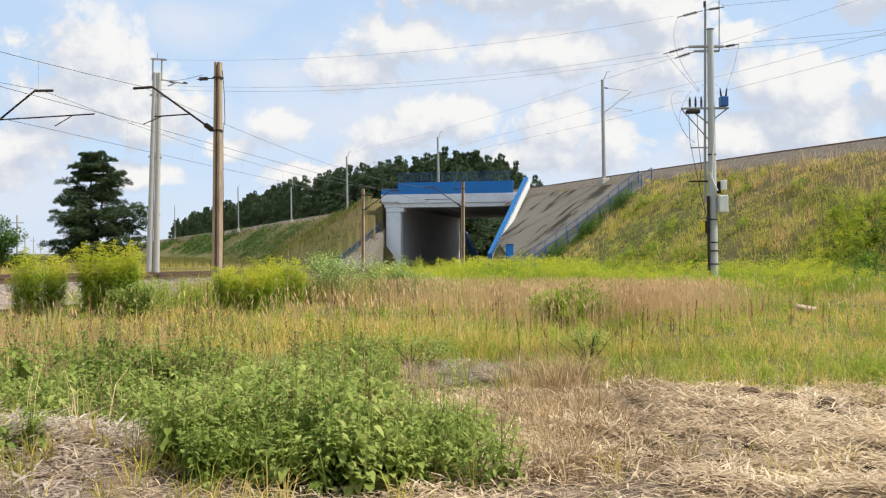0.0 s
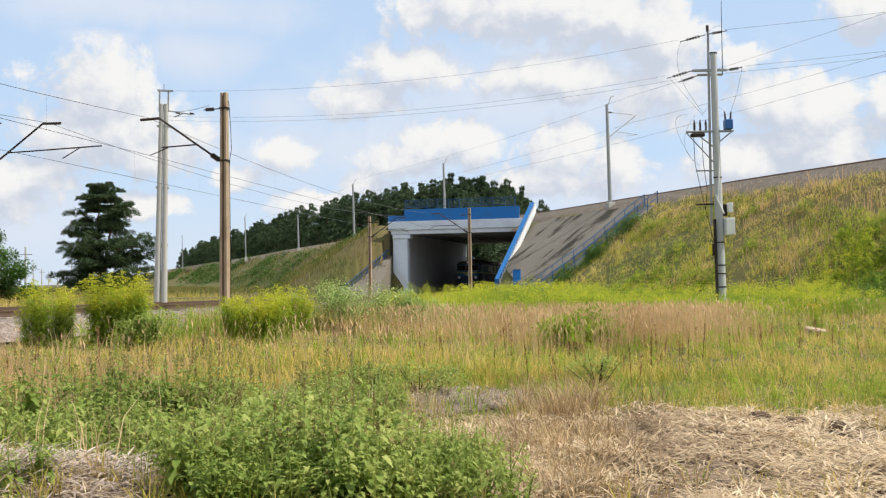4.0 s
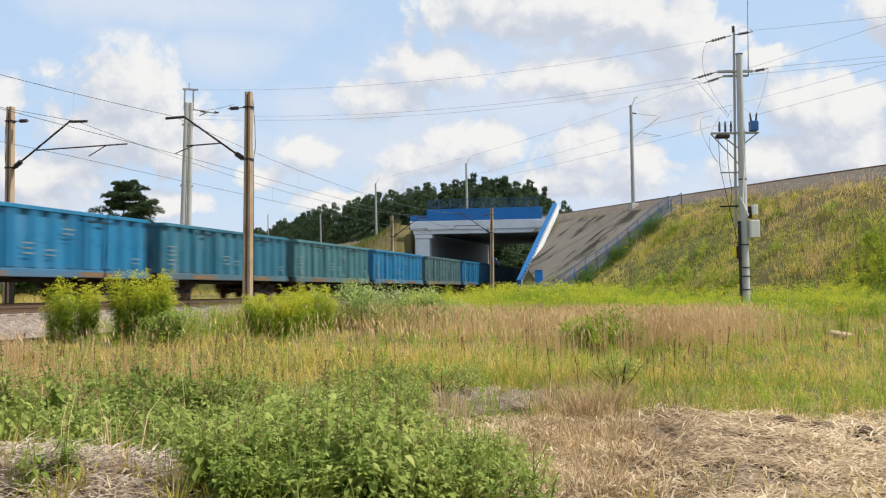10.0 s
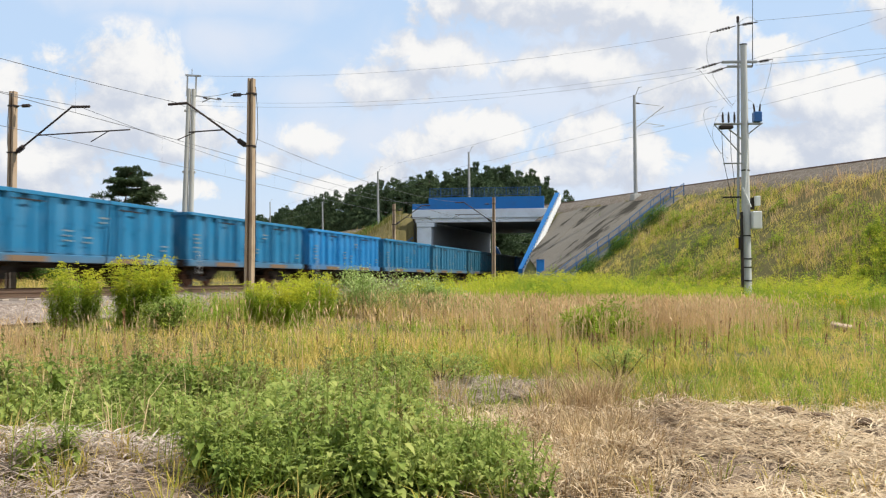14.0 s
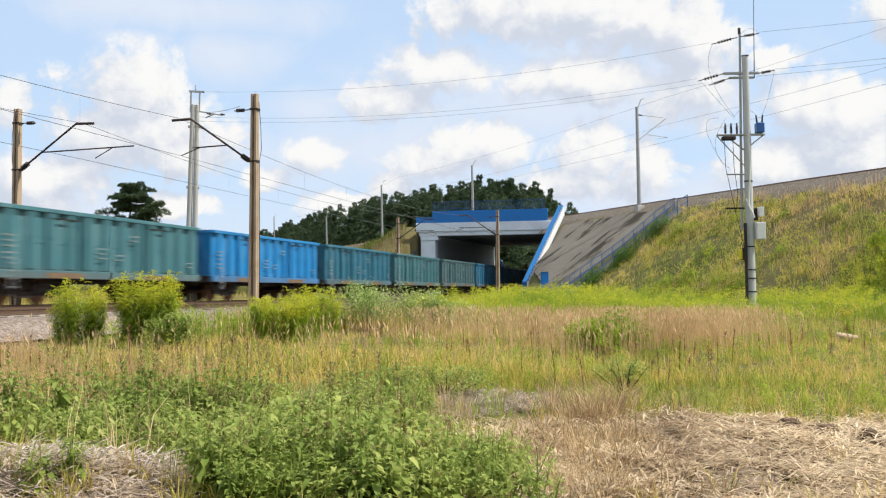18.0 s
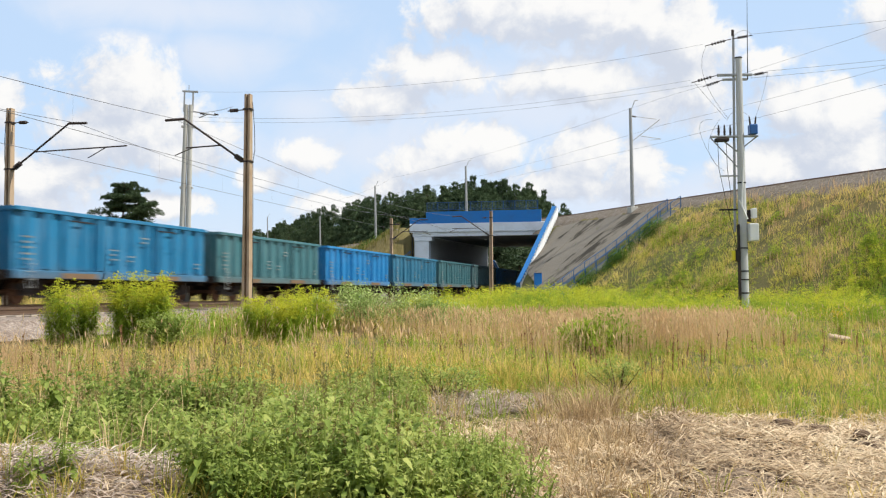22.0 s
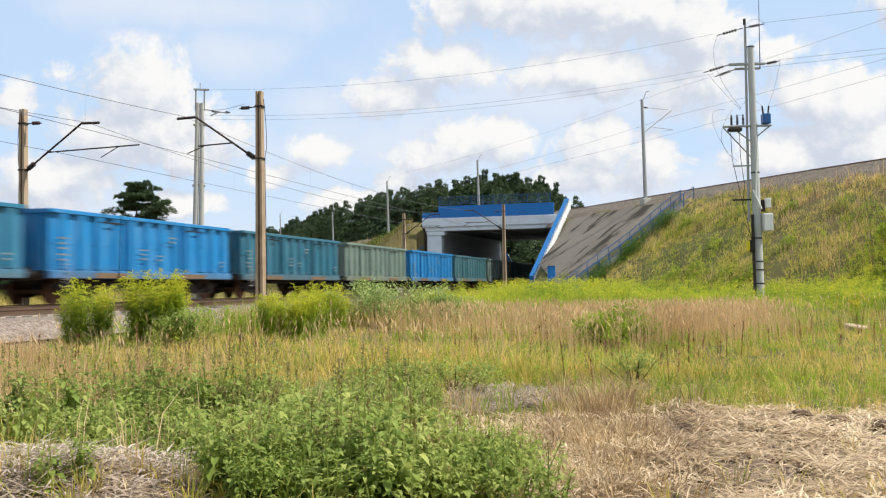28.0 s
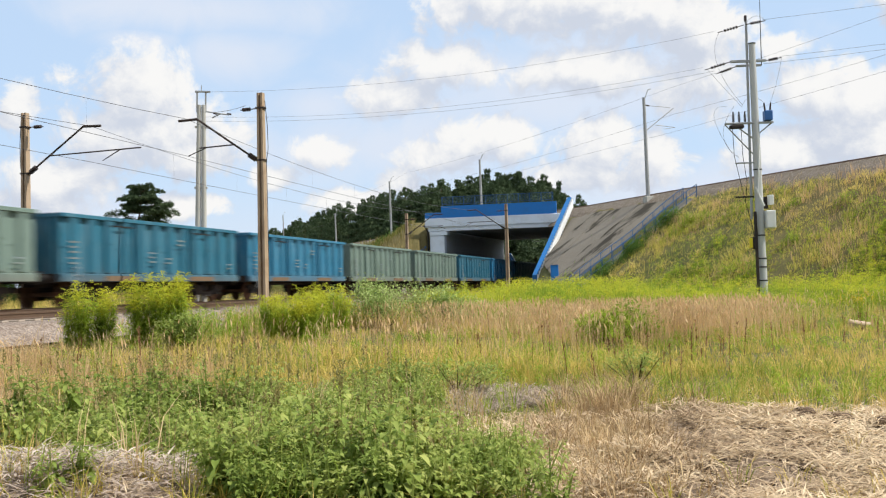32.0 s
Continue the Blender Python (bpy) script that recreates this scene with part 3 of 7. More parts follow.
def make_lower_railway():
    bed = ribbon("ballast_bed", [(-9.6, -0.62), (-8.6, -0.22), (-2.1, -0.2), (1.9, -0.2), (2.9, -0.62)][::1], lower_stations(NEAR_TRACK + 5.6), M["ballast"])
    tagged(bed, "pale crushed-stone ballast bed under two tracks", "ballast", kind="structure")
    for name, d in (("near_track", NEAR_TRACK), ("far_track", FAR_TRACK)):
        track = empty("railway_track", Matrix.Identity(4), "pair of rusty steel rails on concrete sleepers in ballast", "railway track", "tracks of the lower line", "structure")
        for g in (-0.755, 0.755):
            r = ribbon("rail", rail_profile(), lower_stations(d + g, dz=-0.17), M["railtop"], track)
        bm = bx(-0.13, 0.13, -1.3, 1.3, -0.38, -0.175, 0.02)
        first = None
        heading = Matrix.Rotation(math.pi / 2 - THETA, 4, "Z")
        for k in range(130):
            a = 12 + k * 0.62
            m = Matrix.Translation(P(a, d, rail_z(a))) @ heading
            if first is None:
                first = part("sleeper", bm, M["sleeper"], track)
                first.matrix_local = m
            else:
                again("sleeper", first, m, track)


def make_upper_railway():
    bed = ribbon("upper_ballast_bed", [(-2.3, -1.75), (-1.1, -0.72), (0.0, 0.0), (4.6, 0.02), (6.2, -0.9)], upper_stations(0.0), M["upper_ballast"])
    tagged(bed, "grey-brown ballast shoulder along the top of the embankment", "ballast", kind="structure")
    track = empty("upper_railway_track", Matrix.Identity(4), "rusty rails on top of the high embankment", "railway track", "", "structure")
    for q in (0.9, 2.4):
        ribbon("rail", rail_profile(), upper_stations(q, 0.06), M["railtop"], track)


make_lower_railway()
make_upper_railway()


# ---------------- underpass ----------------
def track_frame(a, d, z):
    """x along the lower railway away from the camera, y to its left."""
    return Matrix.Translation(P(a, d, z)) @ Matrix.Rotation(math.pi / 2 - THETA, 4, "Z")


def make_underpass():
    # local frame: x along the line from the portal, y towards the far side measured from the near wall, z from the world's zero
    g = empty("railway_underpass", track_frame(PORTAL, 0, 0), "concrete railway overpass with white fascia, blue parapet and grey walls", "bridge", "", "structure")
    L = PORTAL_END - PORTAL
    part("abutment_wall", bx(0.9, L, 26.0, 27.4, -1.0, 6.45), M["grey_wall"], g, "long grey inner wall in shade")
    part("pillar", bx(0.0, 0.9, 25.95, 27.55, -1.0, 6.0, 0.03), M["white_wall"], g, "white painted pillar")
    part("pillar_cap", bx(-0.12, 1.0, 25.6, 27.55, 6.004, 6.42, 0.02), M["white_wall"], g)
    part("abutment_wall", bx(0.9, L, 12.5, 13.9, -1.0, 6.45), M["grey_wall"], g)
    part("pillar", bx(0.0, 0.9, 12.5, 13.95, -1.0, 6.4, 0.03), M["white_wall"], g)
    part("deck", bx(0.4, L, 12.4, 27.9, 6.46, 7.5), M["soffit"], g, "concrete deck slab with its underside's shade in the colour")
    part("lower_ledge", bx(-0.1, 0.396, 12.6, 27.7, 6.45, 6.88, 0.02), M["white_wall"], g)
    part("fascia", bx(-0.3, 0.38, 12.2, 28.0, 6.884, 7.82, 0.03), M["white_wall"], g, "white painted edge beam")
    part("parapet", bx(-0.2, 0.0, 13.9, 26.2, 7.824, 9.08, 0.015), M["blue"], g, "blue painted parapet panel")
    part("parapet", bx(-0.2, 0.0, 26.204, 28.0, 7.824, 8.42, 0.015), M["blue"], g)
    part("drip_pipe", rod(rod(B(), (-0.12, 28.15, 7.2), (-0.12, 27.72, 6.4), 0.07), (-0.12, 27.72, 6.4), (-0.12, 27.7, -0.5), 0.07), M["coupler"], g, "black drain pipe")
    # railing on the parapet
    post = part("railing_post", bx(-0.13, -0.07, -0.03, 0.03, 9.08, 10.06), M["rail_blue"], g)
    post.matrix_local = Matrix.Translation((0, 26.1, 0))
    for k in range(1, 11):
        again("railing_post", post, Matrix.Translation((0, 26.1 - k * 1.18, 0)), g)
    for z in (9.25, 10.02):
        part("railing_bar", bx(-0.125, -0.075, 14.2, 26.15, z, z + 0.05), M["rail_blue"], g)
    bar = part("baluster", bx(-0.11, -0.09, -0.011, 0.011, 9.3, 10.02), M["rail_blue"], g)
    bar.matrix_local = Matrix.Translation((0, 26.0, 0))
    for k in range(1, 80):
        again("baluster", bar, Matrix.Translation((0, 26.0 - k * 0.149, 0)), g)


make_underpass()


def slope_at(x, y):
    return float(ground_z(x, y))


def make_wing(top, foot, blue_w, white_w):
    """A stepped wing wall running down the slope: blue upright face, white toothed coping."""
    top, foot = Vector(top), Vector(foot)
    run = Vector((foot.x - top.x, foot.y - top.y, 0))
    length = run.length
    heading = math.atan2(run.y, run.x)
    g = empty("wing_wall", Matrix.Translation(top) @ Matrix.Rotation(heading, 4, "Z"), "sloping wing wall with blue face and white stepped coping", "wing wall", "wing walls of the underpass", "structure")
    drop = foot.z - top.z
    h = 1.05
    part("face", prism(B(), [(0, 0.25), (0, -h), (length, drop - h), (length, drop + 0.25)], -0.30, 0.12, "y"), M["wing_blue"], g, "blue painted face")
    n = 26
    tooth = None
    for k in range(n):
        m = Matrix.Translation((length * (k + 0.5) / n, 0.0, drop * (k + 0.5) / n))
        if tooth is None:
            tooth = part("step", bx(-length / n / 2 + 0.01, length / n / 2 - 0.01, 0.13, 0.30, -0.75, 0.16, 0.02), M["white"], g, "white painted step")
            tooth.matrix_local = m
        else:
            again("step", tooth, m, g)
    return g


make_wing((11.9, 96.6, 8.9), (7.35, 86.2, 1.3), 0.24, 0.5)
make_wing((8.0, 135.0, 4.4), (9.45, 130.6, 0.9), 0.24, 0.5)


def make_slope_paving():
    """Concrete paving on the embankment between the wing wall and the stairs, in long slabs."""
    g = empty("slope_paving", Matrix.Identity(4), "sloping grey concrete paving with dark mossy streaks on the embankment", "paving", "", "structure")
    t1, b1, t2, b2 = Vector((12.0, 96.6, 0)), Vector((8.0, 86.9, 0)), Vector((18.6, 78.8, 0)), Vector((8.6, 75.2, 0))
    rows, cols = 12, 9
    for r in range(cols):
        verts, faces = [], []
        for j in range(2):
            u = (r + (0.008 if j == 0 else 0.992)) / cols
            for k in range(rows + 1):
                v = k / rows
                p = (t1 * (1 - u) + t2 * u) * (1 - v) + (b1 * (1 - u) + b2 * u) * v
                verts.append((p.x, p.y, slope_at(p.x, p.y) + 0.14 + 0.012 * (r % 3)))
        n = rows + 1
        faces = [(k, k + 1, n + k + 1, n + k) for k in range(rows)]
        base = len(verts)
        verts += [(x, y, z - 0.3) for x, y, z in verts]
        faces += [(k, base + k, base + k + 1, k + 1) for k in range(rows)] + [(n + k, n + k + 1, base + n + k + 1, base + n + k) for k in range(rows)]
        sheet("slab", verts, faces, M["slab"], g)


make_slope_paving()


def make_stair_rail(top, foot, name="stair_railing", rise=1.0, filled=True):
    top, foot = Vector(top), Vector(foot)
    g = empty(name, Matrix.Translation(top), "blue painted steel railing beside stairs on the slope", "railing", "stair railings")
    n = 12
    run = foot - top

    def at(f):
        p = top + run * f
        return Vector((run.x * f, run.y * f, max(slope_at(p.x, p.y), p.z - 1.5) - top.z + 0.05))
    post = part("post", bx(-0.03, 0.03, -0.03, 0.03, -0.4, rise), M["rail_blue"], g)
    post.matrix_local = Matrix.Translation(at(0))
    for k in range(1, n + 1):
        again("post", post, Matrix.Translation(at(k / n)), g)
    for h in (0.5, rise):
        bm = tube(B(), [at(k / n) + Vector((0, 0, h)) for k in range(n + 1)], 0.03)
        part("handrail", bm, M["rail_blue"], g)
    if not filled:
        return g
    bar = part("baluster", bx(-0.009, 0.009, -0.009, 0.009, 0.05, rise), M["rail_blue"], g)
    bar.matrix_local = Matrix.Translation(at(0.01))
    for k in range(1, n * 6):
        again("baluster", bar, Matrix.Translation(at((k + 0.1) / (n * 6.0))), g)
    return g


make_stair_rail((18.5, 77.3, 8.0), (7.9, 73.6, 0.9))
make_stair_rail((19.2, 75.9, 8.0), (8.6, 72.2, 0.9), filled=False)
make_stair_rail((-2.75, 103.6, 4.6), (-8.3, 98.0, 0.2))


def make_stairs():
    g = empty("slope_stairs", Matrix.Identity(4), "narrow concrete stairs up the embankment slope", "stairs", "", "structure")
    t, f = Vector((18.85, 76.6, 0)), Vector((8.25, 72.9, 0))
    n = 44
    heading = math.atan2(f.y - t.y, f.x - t.x)
    step = None
    for k in range(n):
        p = t + (f - t) * ((k + 0.5) / n)
        m = Matrix.Translation((p.x, p.y, slope_at(p.x, p.y))) @ Matrix.Rotation(heading, 4, "Z")
        if step is None:
            step = part("step", bx(-0.17, 0.17, -0.62, 0.62, -0.3, 0.1), M["stair"], g)
            step.matrix_local = m
        else:
            again("step", step, m, g)


make_stairs()


def make_left_paving():
    g = empty("pillar_slope_paving", Matrix.Identity(4), "grey concrete slope paving beside the white pillar", "paving", "", "structure")
    for r in range(4):
        d0, d1 = 27.6 + r * 1.1 + 0.02, 27.6 + (r + 1) * 1.1 - 0.02
        lo = 93.2
        hi = [max(lo + 0.3, 100.2 - (dd - 27.6) / 0.643) for dd in (d0, d1)]
        verts = [tuple(P(aa, dd, 4.5 - (100.2 - aa) * 0.7 - drop)) for drop in (0.0, 0.25) for dd, aa in ((d0, lo), (d0, hi[0]), (d1, lo), (d1, hi[1]))]
        faces = [(0, 1, 3, 2), (4, 6, 7, 5), (0, 2, 6, 4), (1, 5, 7, 3), (0, 4, 5, 1), (2, 3, 7, 6)]
        sheet("slab", verts, faces, M["slab"], g)
    side = [tuple(P(93.2, 27.58, -0.6)), tuple(P(99.9, 27.58, -0.6)), tuple(P(99.9, 27.58, 4.2)), tuple(P(93.2, 27.58, -0.5))]
    back = [tuple(Vector(p) + PER * 0.3) for p in side]
    sheet("side_wall", side + back, [(0, 1, 2, 3), (7, 6, 5, 4), (0, 3, 7, 4), (1, 5, 6, 2), (2, 6, 7, 3)], M["slab"], g)


make_left_paving()


def make_trackside_cabinet():
    x, y = 8.38, 79.9
    g = empty("trackside_cabinet", Matrix.Translation((x, y, slope_at(x, y) - 0.02)), "blue metal cabinet at the foot of the wing wall", "cabinet")
    part("body", bx(-0.31, 0.31, -0.2, 0.2, -0.3, 1.15, 0.02), M["blue"], g)
    part("roof", bx(-0.32, 0.32, -0.24, 0.24, 1.152, 1.2, 0.01), M["rail_blue"], g)
    part("door", bx(-0.24, 0.24, -0.22, -0.204, 0.1, 1.05), M["blue"], g)


make_trackside_cabinet()

# ---------------- train ----------------
WAGON, LOCO = 14.04, 32.0
# seconds and place of the first wagon's leading end along the lower railway
RUN = [(0, 226.3), (9, 42.2), (13, -40.0), (19, -163.8), (28, -351.4), (32, -435.2)]


def train_pose(a, flip=False):
    m = pose(*P(a, FAR_TRACK, 1.19 - FALL * a), 0, math.degrees(FALL), 90 - math.degrees(THETA))
    return m @ pose(0, 0, 0, 0, 0, 180) if flip else m


COATS = dict(B=(0.008, 0.185, 0.44), m=(0.009, 0.150, 0.30), c=(0.025, 0.155, 0.26), t=(0.02, 0.125, 0.19), g=(0.045, 0.145, 0.168),
             y=(0.06, 0.128, 0.14), o=(0.14, 0.20, 0.17))
ORDER = "mtgmymmmBmctgBtgycmgBcg" "yBgcBtoBgotcootmgtmyt"


def wheelset(bm, x, r=0.46):
    for y in (-0.75, 0.75):
        rod(bm, (x, y - 0.065, r), (x, y + 0.065, r), r, n=20)
    return rod(bm, (x, -0.75, r), (x, 0.75, r), 0.08, n=8)


def make_wagon():
    w = empty("gondola_wagon", train_pose(0), "steel open freight wagon with ribbed sides, coat faded", "freight wagon", "wagons of the goods train")
    L, H, W2 = 12.8, 3.2, 1.45
    paint = M["wagon"]
    for s in (-1, 1):
        y = s * W2
        pitch = (L - 0.3) / 12
        o = [(-0.21, -s * 0.062), (-0.14, s * 0.08), (0.14, s * 0.08), (0.21, -s * 0.062)]
        bm = bx(0.05, L - 0.05, min(y - s * 0.10, y - s * 0.06), max(y - s * 0.10, y - s * 0.06), 1.16, H - 0.06)
        if s > 0:
            for k in range(12):
                prism(bm, [(0.15 + pitch * (k + 0.5) + px, y + py) for px, py in o], 1.20, H - 0.15, "z")
        part("side_wall", bm, paint, w)
        rib = None
        for k in range(12 if s < 0 else 0):
            m = Matrix.Translation((0.15 + pitch * (k + 0.5), y, 0))
            if rib is None:
                rib = part("rib", prism(B(), o, 1.20, H - 0.15, "z"), paint, w)
                rib.matrix_local = m
            else:
                again("rib", rib, m, w)
        part("top_rail", bx(0.0, L, min(y - s * 0.14, y + s * 0.095), max(y - s * 0.14, y + s * 0.095), H - 0.14, H, 0.015), paint, w)
        part("sole_bar", bx(0.0, L, min(y - s * 0.16, y + s * 0.06), max(y - s * 0.16, y + s * 0.06), 0.88, 1.15, 0.015), paint, w)
        # doors: seam posts and locking bars
        for x in (2.55, 8.45):
            for dx in (0.0, 1.8):
                part("door_post", bx(x + dx - 0.05, x + dx + 0.05, min(y - s * 0.05, y + s * 0.086), max(y - s * 0.05, y + s * 0.086), 1.18, H - 0.15), paint, w)
            part("door_bar", bx(x + 0.15, x + 1.65, min(y + s * 0.082, y + s * 0.11), max(y + s * 0.082, y + s * 0.11), H - 0.34, H - 0.29), M["coupler"], w, "black locking bar")
            part("door_sill", bx(x - 0.1, x + 1.9, min(y + s * 0.062, y + s * 0.09), max(y + s * 0.062, y + s * 0.09), 0.90, 1.08), M["orange"], w, "rusty brown door sill")
        if s > 0:
            continue
        # stencilled panels whose lettering cannot be read
        for x, z, wd, rows in ((0.35, 2.2, 0.5, 3), (0.35, 1.65, 0.55, 2), (5.3, 1.95, 0.45, 3), (6.5, 1.75, 0.4, 2), (7.4, 2.5, 0.5, 2), (11.7, 1.6, 0.4, 2)):
            bm = B()
            for k in range(rows):
                box(bm, x + 0.03 * k, x + wd - 0.1 * (k % 2), min(y + s * 0.082, y + s * 0.086), max(y + s * 0.082, y + s * 0.086), z - k * 0.17, z - k * 0.17 + 0.06)
            part("stencil", bm, M["mark"], w, "white stencilled bars")
        bm = B()
        for x in (0.62, 0.92):
            rod(bm, (x, y + s * 0.10, 0.55), (x, y + s * 0.10, 1.5), 0.015, n=6)
        for z in (0.6, 0.85, 1.1, 1.35):
            rod(bm, (0.62, y + s * 0.10, z), (0.92, y + s * 0.10, z), 0.012, n=6)
        part("ladder", bm, M["steel"], w, "grey steel step ladder")
    for x, s in ((0.0, 1), (L, -1)):
        part("end_wall", bx(min(x + s * 0.06, x + s * 0.11), max(x + s * 0.06, x + s * 0.11), -W2 + 0.11, W2 - 0.11, 1.16, H - 0.06), paint, w)
        for y in (-1.1, -0.55, 0.0, 0.55, 1.1):
            part("end_post", bx(min(x, x + s * 0.06), max(x, x + s * 0.06), y - 0.06, y + 0.06, 1.16, H - 0.15), paint, w)
        part("end_rail", bx(min(x - s * 0.02, x + s * 0.12), max(x - s * 0.02, x + s * 0.12), -W2 + 0.145, W2 - 0.145, H - 0.14, H - 0.003), paint, w)
        part("head_stock", bx(min(x, x + s * 0.2), max(x, x + s * 0.2), -W2 + 0.165, W2 - 0.165, 0.85, 1.155), M["dark"], w)
        for y in (-0.875, 0.875):
            bm = rod(B(), (x, y, 1.03), (x - s * 0.45, y, 1.03), 0.09, n=10)
            part("buffer", rod(bm, (x - s * 0.45, y, 1.03), (x - s * 0.58, y, 1.03), 0.23, n=14), M["coupler"], w, "round black buffer")
        part("draw_hook", rod(B(), (x, 0, 1.0), (x - s * 0.6, 0, 0.98), 0.06, n=8), M["coupler"], w)
    part("floor", bx(0.12, L - 0.12, -W2 + 0.17, W2 - 0.17, 1.08, 1.15), M["rust"], w)
    bm = B()
    for y in (-0.35, 0.35):
        box(bm, 0.3, L - 0.3, y - 0.06, y + 0.06, 0.72, 1.078)
    for x in (4.6, 6.4, 8.2):
        box(bm, x - 0.05, x + 0.05, -1.2, 1.2, 0.8, 1.076)
    part("underframe", bm, M["dark"], w, "dark underframe")
    part("brake_cylinder", rod(B(), (5.2, 0.4, 0.72), (6.1, 0.4, 0.72), 0.17, n=12), M["dark"], w)
    for c in (2.05, L - 2.05):
        bog = B()
        for y in (-0.98, 0.98):
            prism(bog, [(c - 1.35, 0.55), (c - 1.35, 0.72), (c - 0.55, 0.74), (c - 0.3, 0.45), (c + 0.3, 0.45), (c + 0.55, 0.74), (c + 1.35, 0.72), (c + 1.35, 0.55), (c + 0.5, 0.4), (c + 0.35, 0.25), (c - 0.35, 0.25), (c - 0.5, 0.4)], y - 0.07, y + 0.07, "y")
            for x in (c - 0.9, c + 0.9):
                box(bog, x - 0.16, x + 0.16, y - 0.12, y + 0.12, 0.32, 0.62)
        box(bog, c - 0.2, c + 0.2, -0.95, 0.95, 0.5, 0.84)
        bogie = part("bogie", bog, M["dark"], w, "dark steel two-axle bogie")
        for x in (c - 0.9, c + 0.9):
            part("wheelset", wheelset(B(), x), M["rust"], bogie, "worn steel wheelset")
    return w


def paint_thing(root, colour):
    for o in (root, *root.children_recursive):
        o.color = (*colour, 1)


def make_loco_section():
    """One half of the double locomotive: the cab at x = 0."""
    g = empty("electric_locomotive", train_pose(0), "dusty blue electric locomotive half with lime stripe and grimy roof", "locomotive", "halves of the double locomotive")
    L, W2, LEAN = 15.2, 1.46, 0.30
    # body in plan: a rounded cab nose
    nose = [(0.0, -0.5), (0.05, -0.85), (0.2, -1.18), (0.5, -1.38), (0.95, -W2)]
    plan = nose + [(L, -W2), (L, W2)] + [(x, -y) for x, y in nose[::-1]]

    def shell(z0, z1, grow=0.0, lean0=0.0, lean1=0.0):
        bm = B()
        rings = []
        for z, lean in ((z0, lean0), (z1, lean1)):
            rings.append([bm.verts.new((x - grow * (x < 0.4) + (lean * (1 - x / 1.1) if x < 1 else 0), y + math.copysign(grow, y), z)) for x, y in plan])
        n = len(plan)
        for i in range(n):
            bm.faces.new((rings[0][i], rings[0][(i + 1) % n], rings[1][(i + 1) % n], rings[1][i]))
        bm.faces.new(rings[0][::-1])
        bm.faces.new(rings[1])
        return bm

    whole = nose[::-1] + [(x, -y) for x, y in nose]

    def on_nose(y):
        for (xa, ya), (xb, yb) in zip(whole, whole[1:]):
            if min(ya, yb) <= y <= max(ya, yb):
                return xa + (xb - xa) * (y - ya) / (yb - ya)
        return 0.95

    def wrap(name, y0, y1, z0, z1, mat, label="", out=0.012, thick=0.03):
        """A panel bent round the nose between two offsets from its middle."""
        ys = sorted({y0, y1, *(y for _, y in whole if y0 < y < y1)})
        bm = B()
        rows = []
        for z in (z0, z1):
            lean = LEAN * max(0.0, z - 2.40) / 0.96
            for depth in (out, out - thick):
                rows.append([bm.verts.new((on_nose(y) + lean * (1 - on_nose(y) / 1.1) - depth, y + math.copysign(depth * (on_nose(y) > 0.04), y), z)) for y in ys])
        lo_out, lo_in, hi_out, hi_in = rows
        for k in range(len(ys) - 1):
            bm.faces.new((lo_out[k], hi_out[k], hi_out[k + 1], lo_out[k + 1]))
            bm.faces.new((hi_out[k], hi_in[k], hi_in[k + 1], hi_out[k + 1]))
            bm.faces.new((lo_in[k], lo_out[k], lo_out[k + 1], lo_in[k + 1]))
        for k in (0, len(ys) - 1):
            bm.faces.new((lo_out[k], lo_in[k], hi_in[k], hi_out[k]))
        bmesh.ops.recalc_face_normals(bm, faces=bm.faces[:])
        return part(name, bm, mat, g, label)
    part("lower_body", shell(1.12, 2.28), M["loco_grey"], g, "dusty blue-grey lower side")
    part("stripe", shell(2.284, 2.40, 0.004), M["loco_stripe"], g, "lime yellow stripe")
    part("upper_body", shell(2.404, 3.36, 0.0, 0.0, LEAN), M["loco_blue"], g, "dull blue upper side")
    # arched roof with a dusky shoulder below the paler crown
    arch = [(-W2 - 0.02, 3.364), (-1.40, 3.48), (-1.22, 3.60), (-0.75, 3.72), (0, 3.77), (0.75, 3.72), (1.22, 3.60), (1.40, 3.48), (W2 + 0.02, 3.364)]
    bm = B()
    rings = []
    for x, wd, h in ((0.30, 0.42, 0.10), (0.36, 0.70, 0.42), (0.62, 0.90, 0.76), (1.1, 1.0, 0.95), (2.2, 1.0, 1.0), (L, 1.0, 1.0)):
        rings.append([bm.verts.new((x, y * wd, 3.364 + (z - 3.364) * h)) for y, z in arch])
    for r0, r1 in zip(rings, rings[1:]):
        for i in range(len(arch) - 1):
            bm.faces.new((r0[i], r0[i + 1], r1[i + 1], r1[i]))
    bm.faces.new(rings[0][::-1])
    bm.faces.new(rings[-1])
    part("roof", bm, M["loco_roof"], g, "grimy beige-grey arched roof")
    for s in (-1, 1):
        part("gutter", bx(0.9, L, min(s * 1.465, s * 1.53), max(s * 1.465, s * 1.53), 3.33, 3.39, 0.01), M["loco_roof"], g, "pale roof gutter")
    # front: navy apron with the front's shade in its colour, blue shoulders, three panes, lamps
    wrap("nose_panel", -1.1, 1.1, 1.13, 1.95, M["loco_shaded_navy"], "navy nose panel darkened by painted-in shade", 0.008)
    wrap("nose_band", -1.3, 1.3, 1.954, 2.27, M["nose_blue"], "bright blue band below the stripe", 0.008)
    wrap("stripe_dip", -0.42, 0.42, 2.16, 2.282, M["loco_stripe"], "lime stripe dipping on the nose", 0.018)
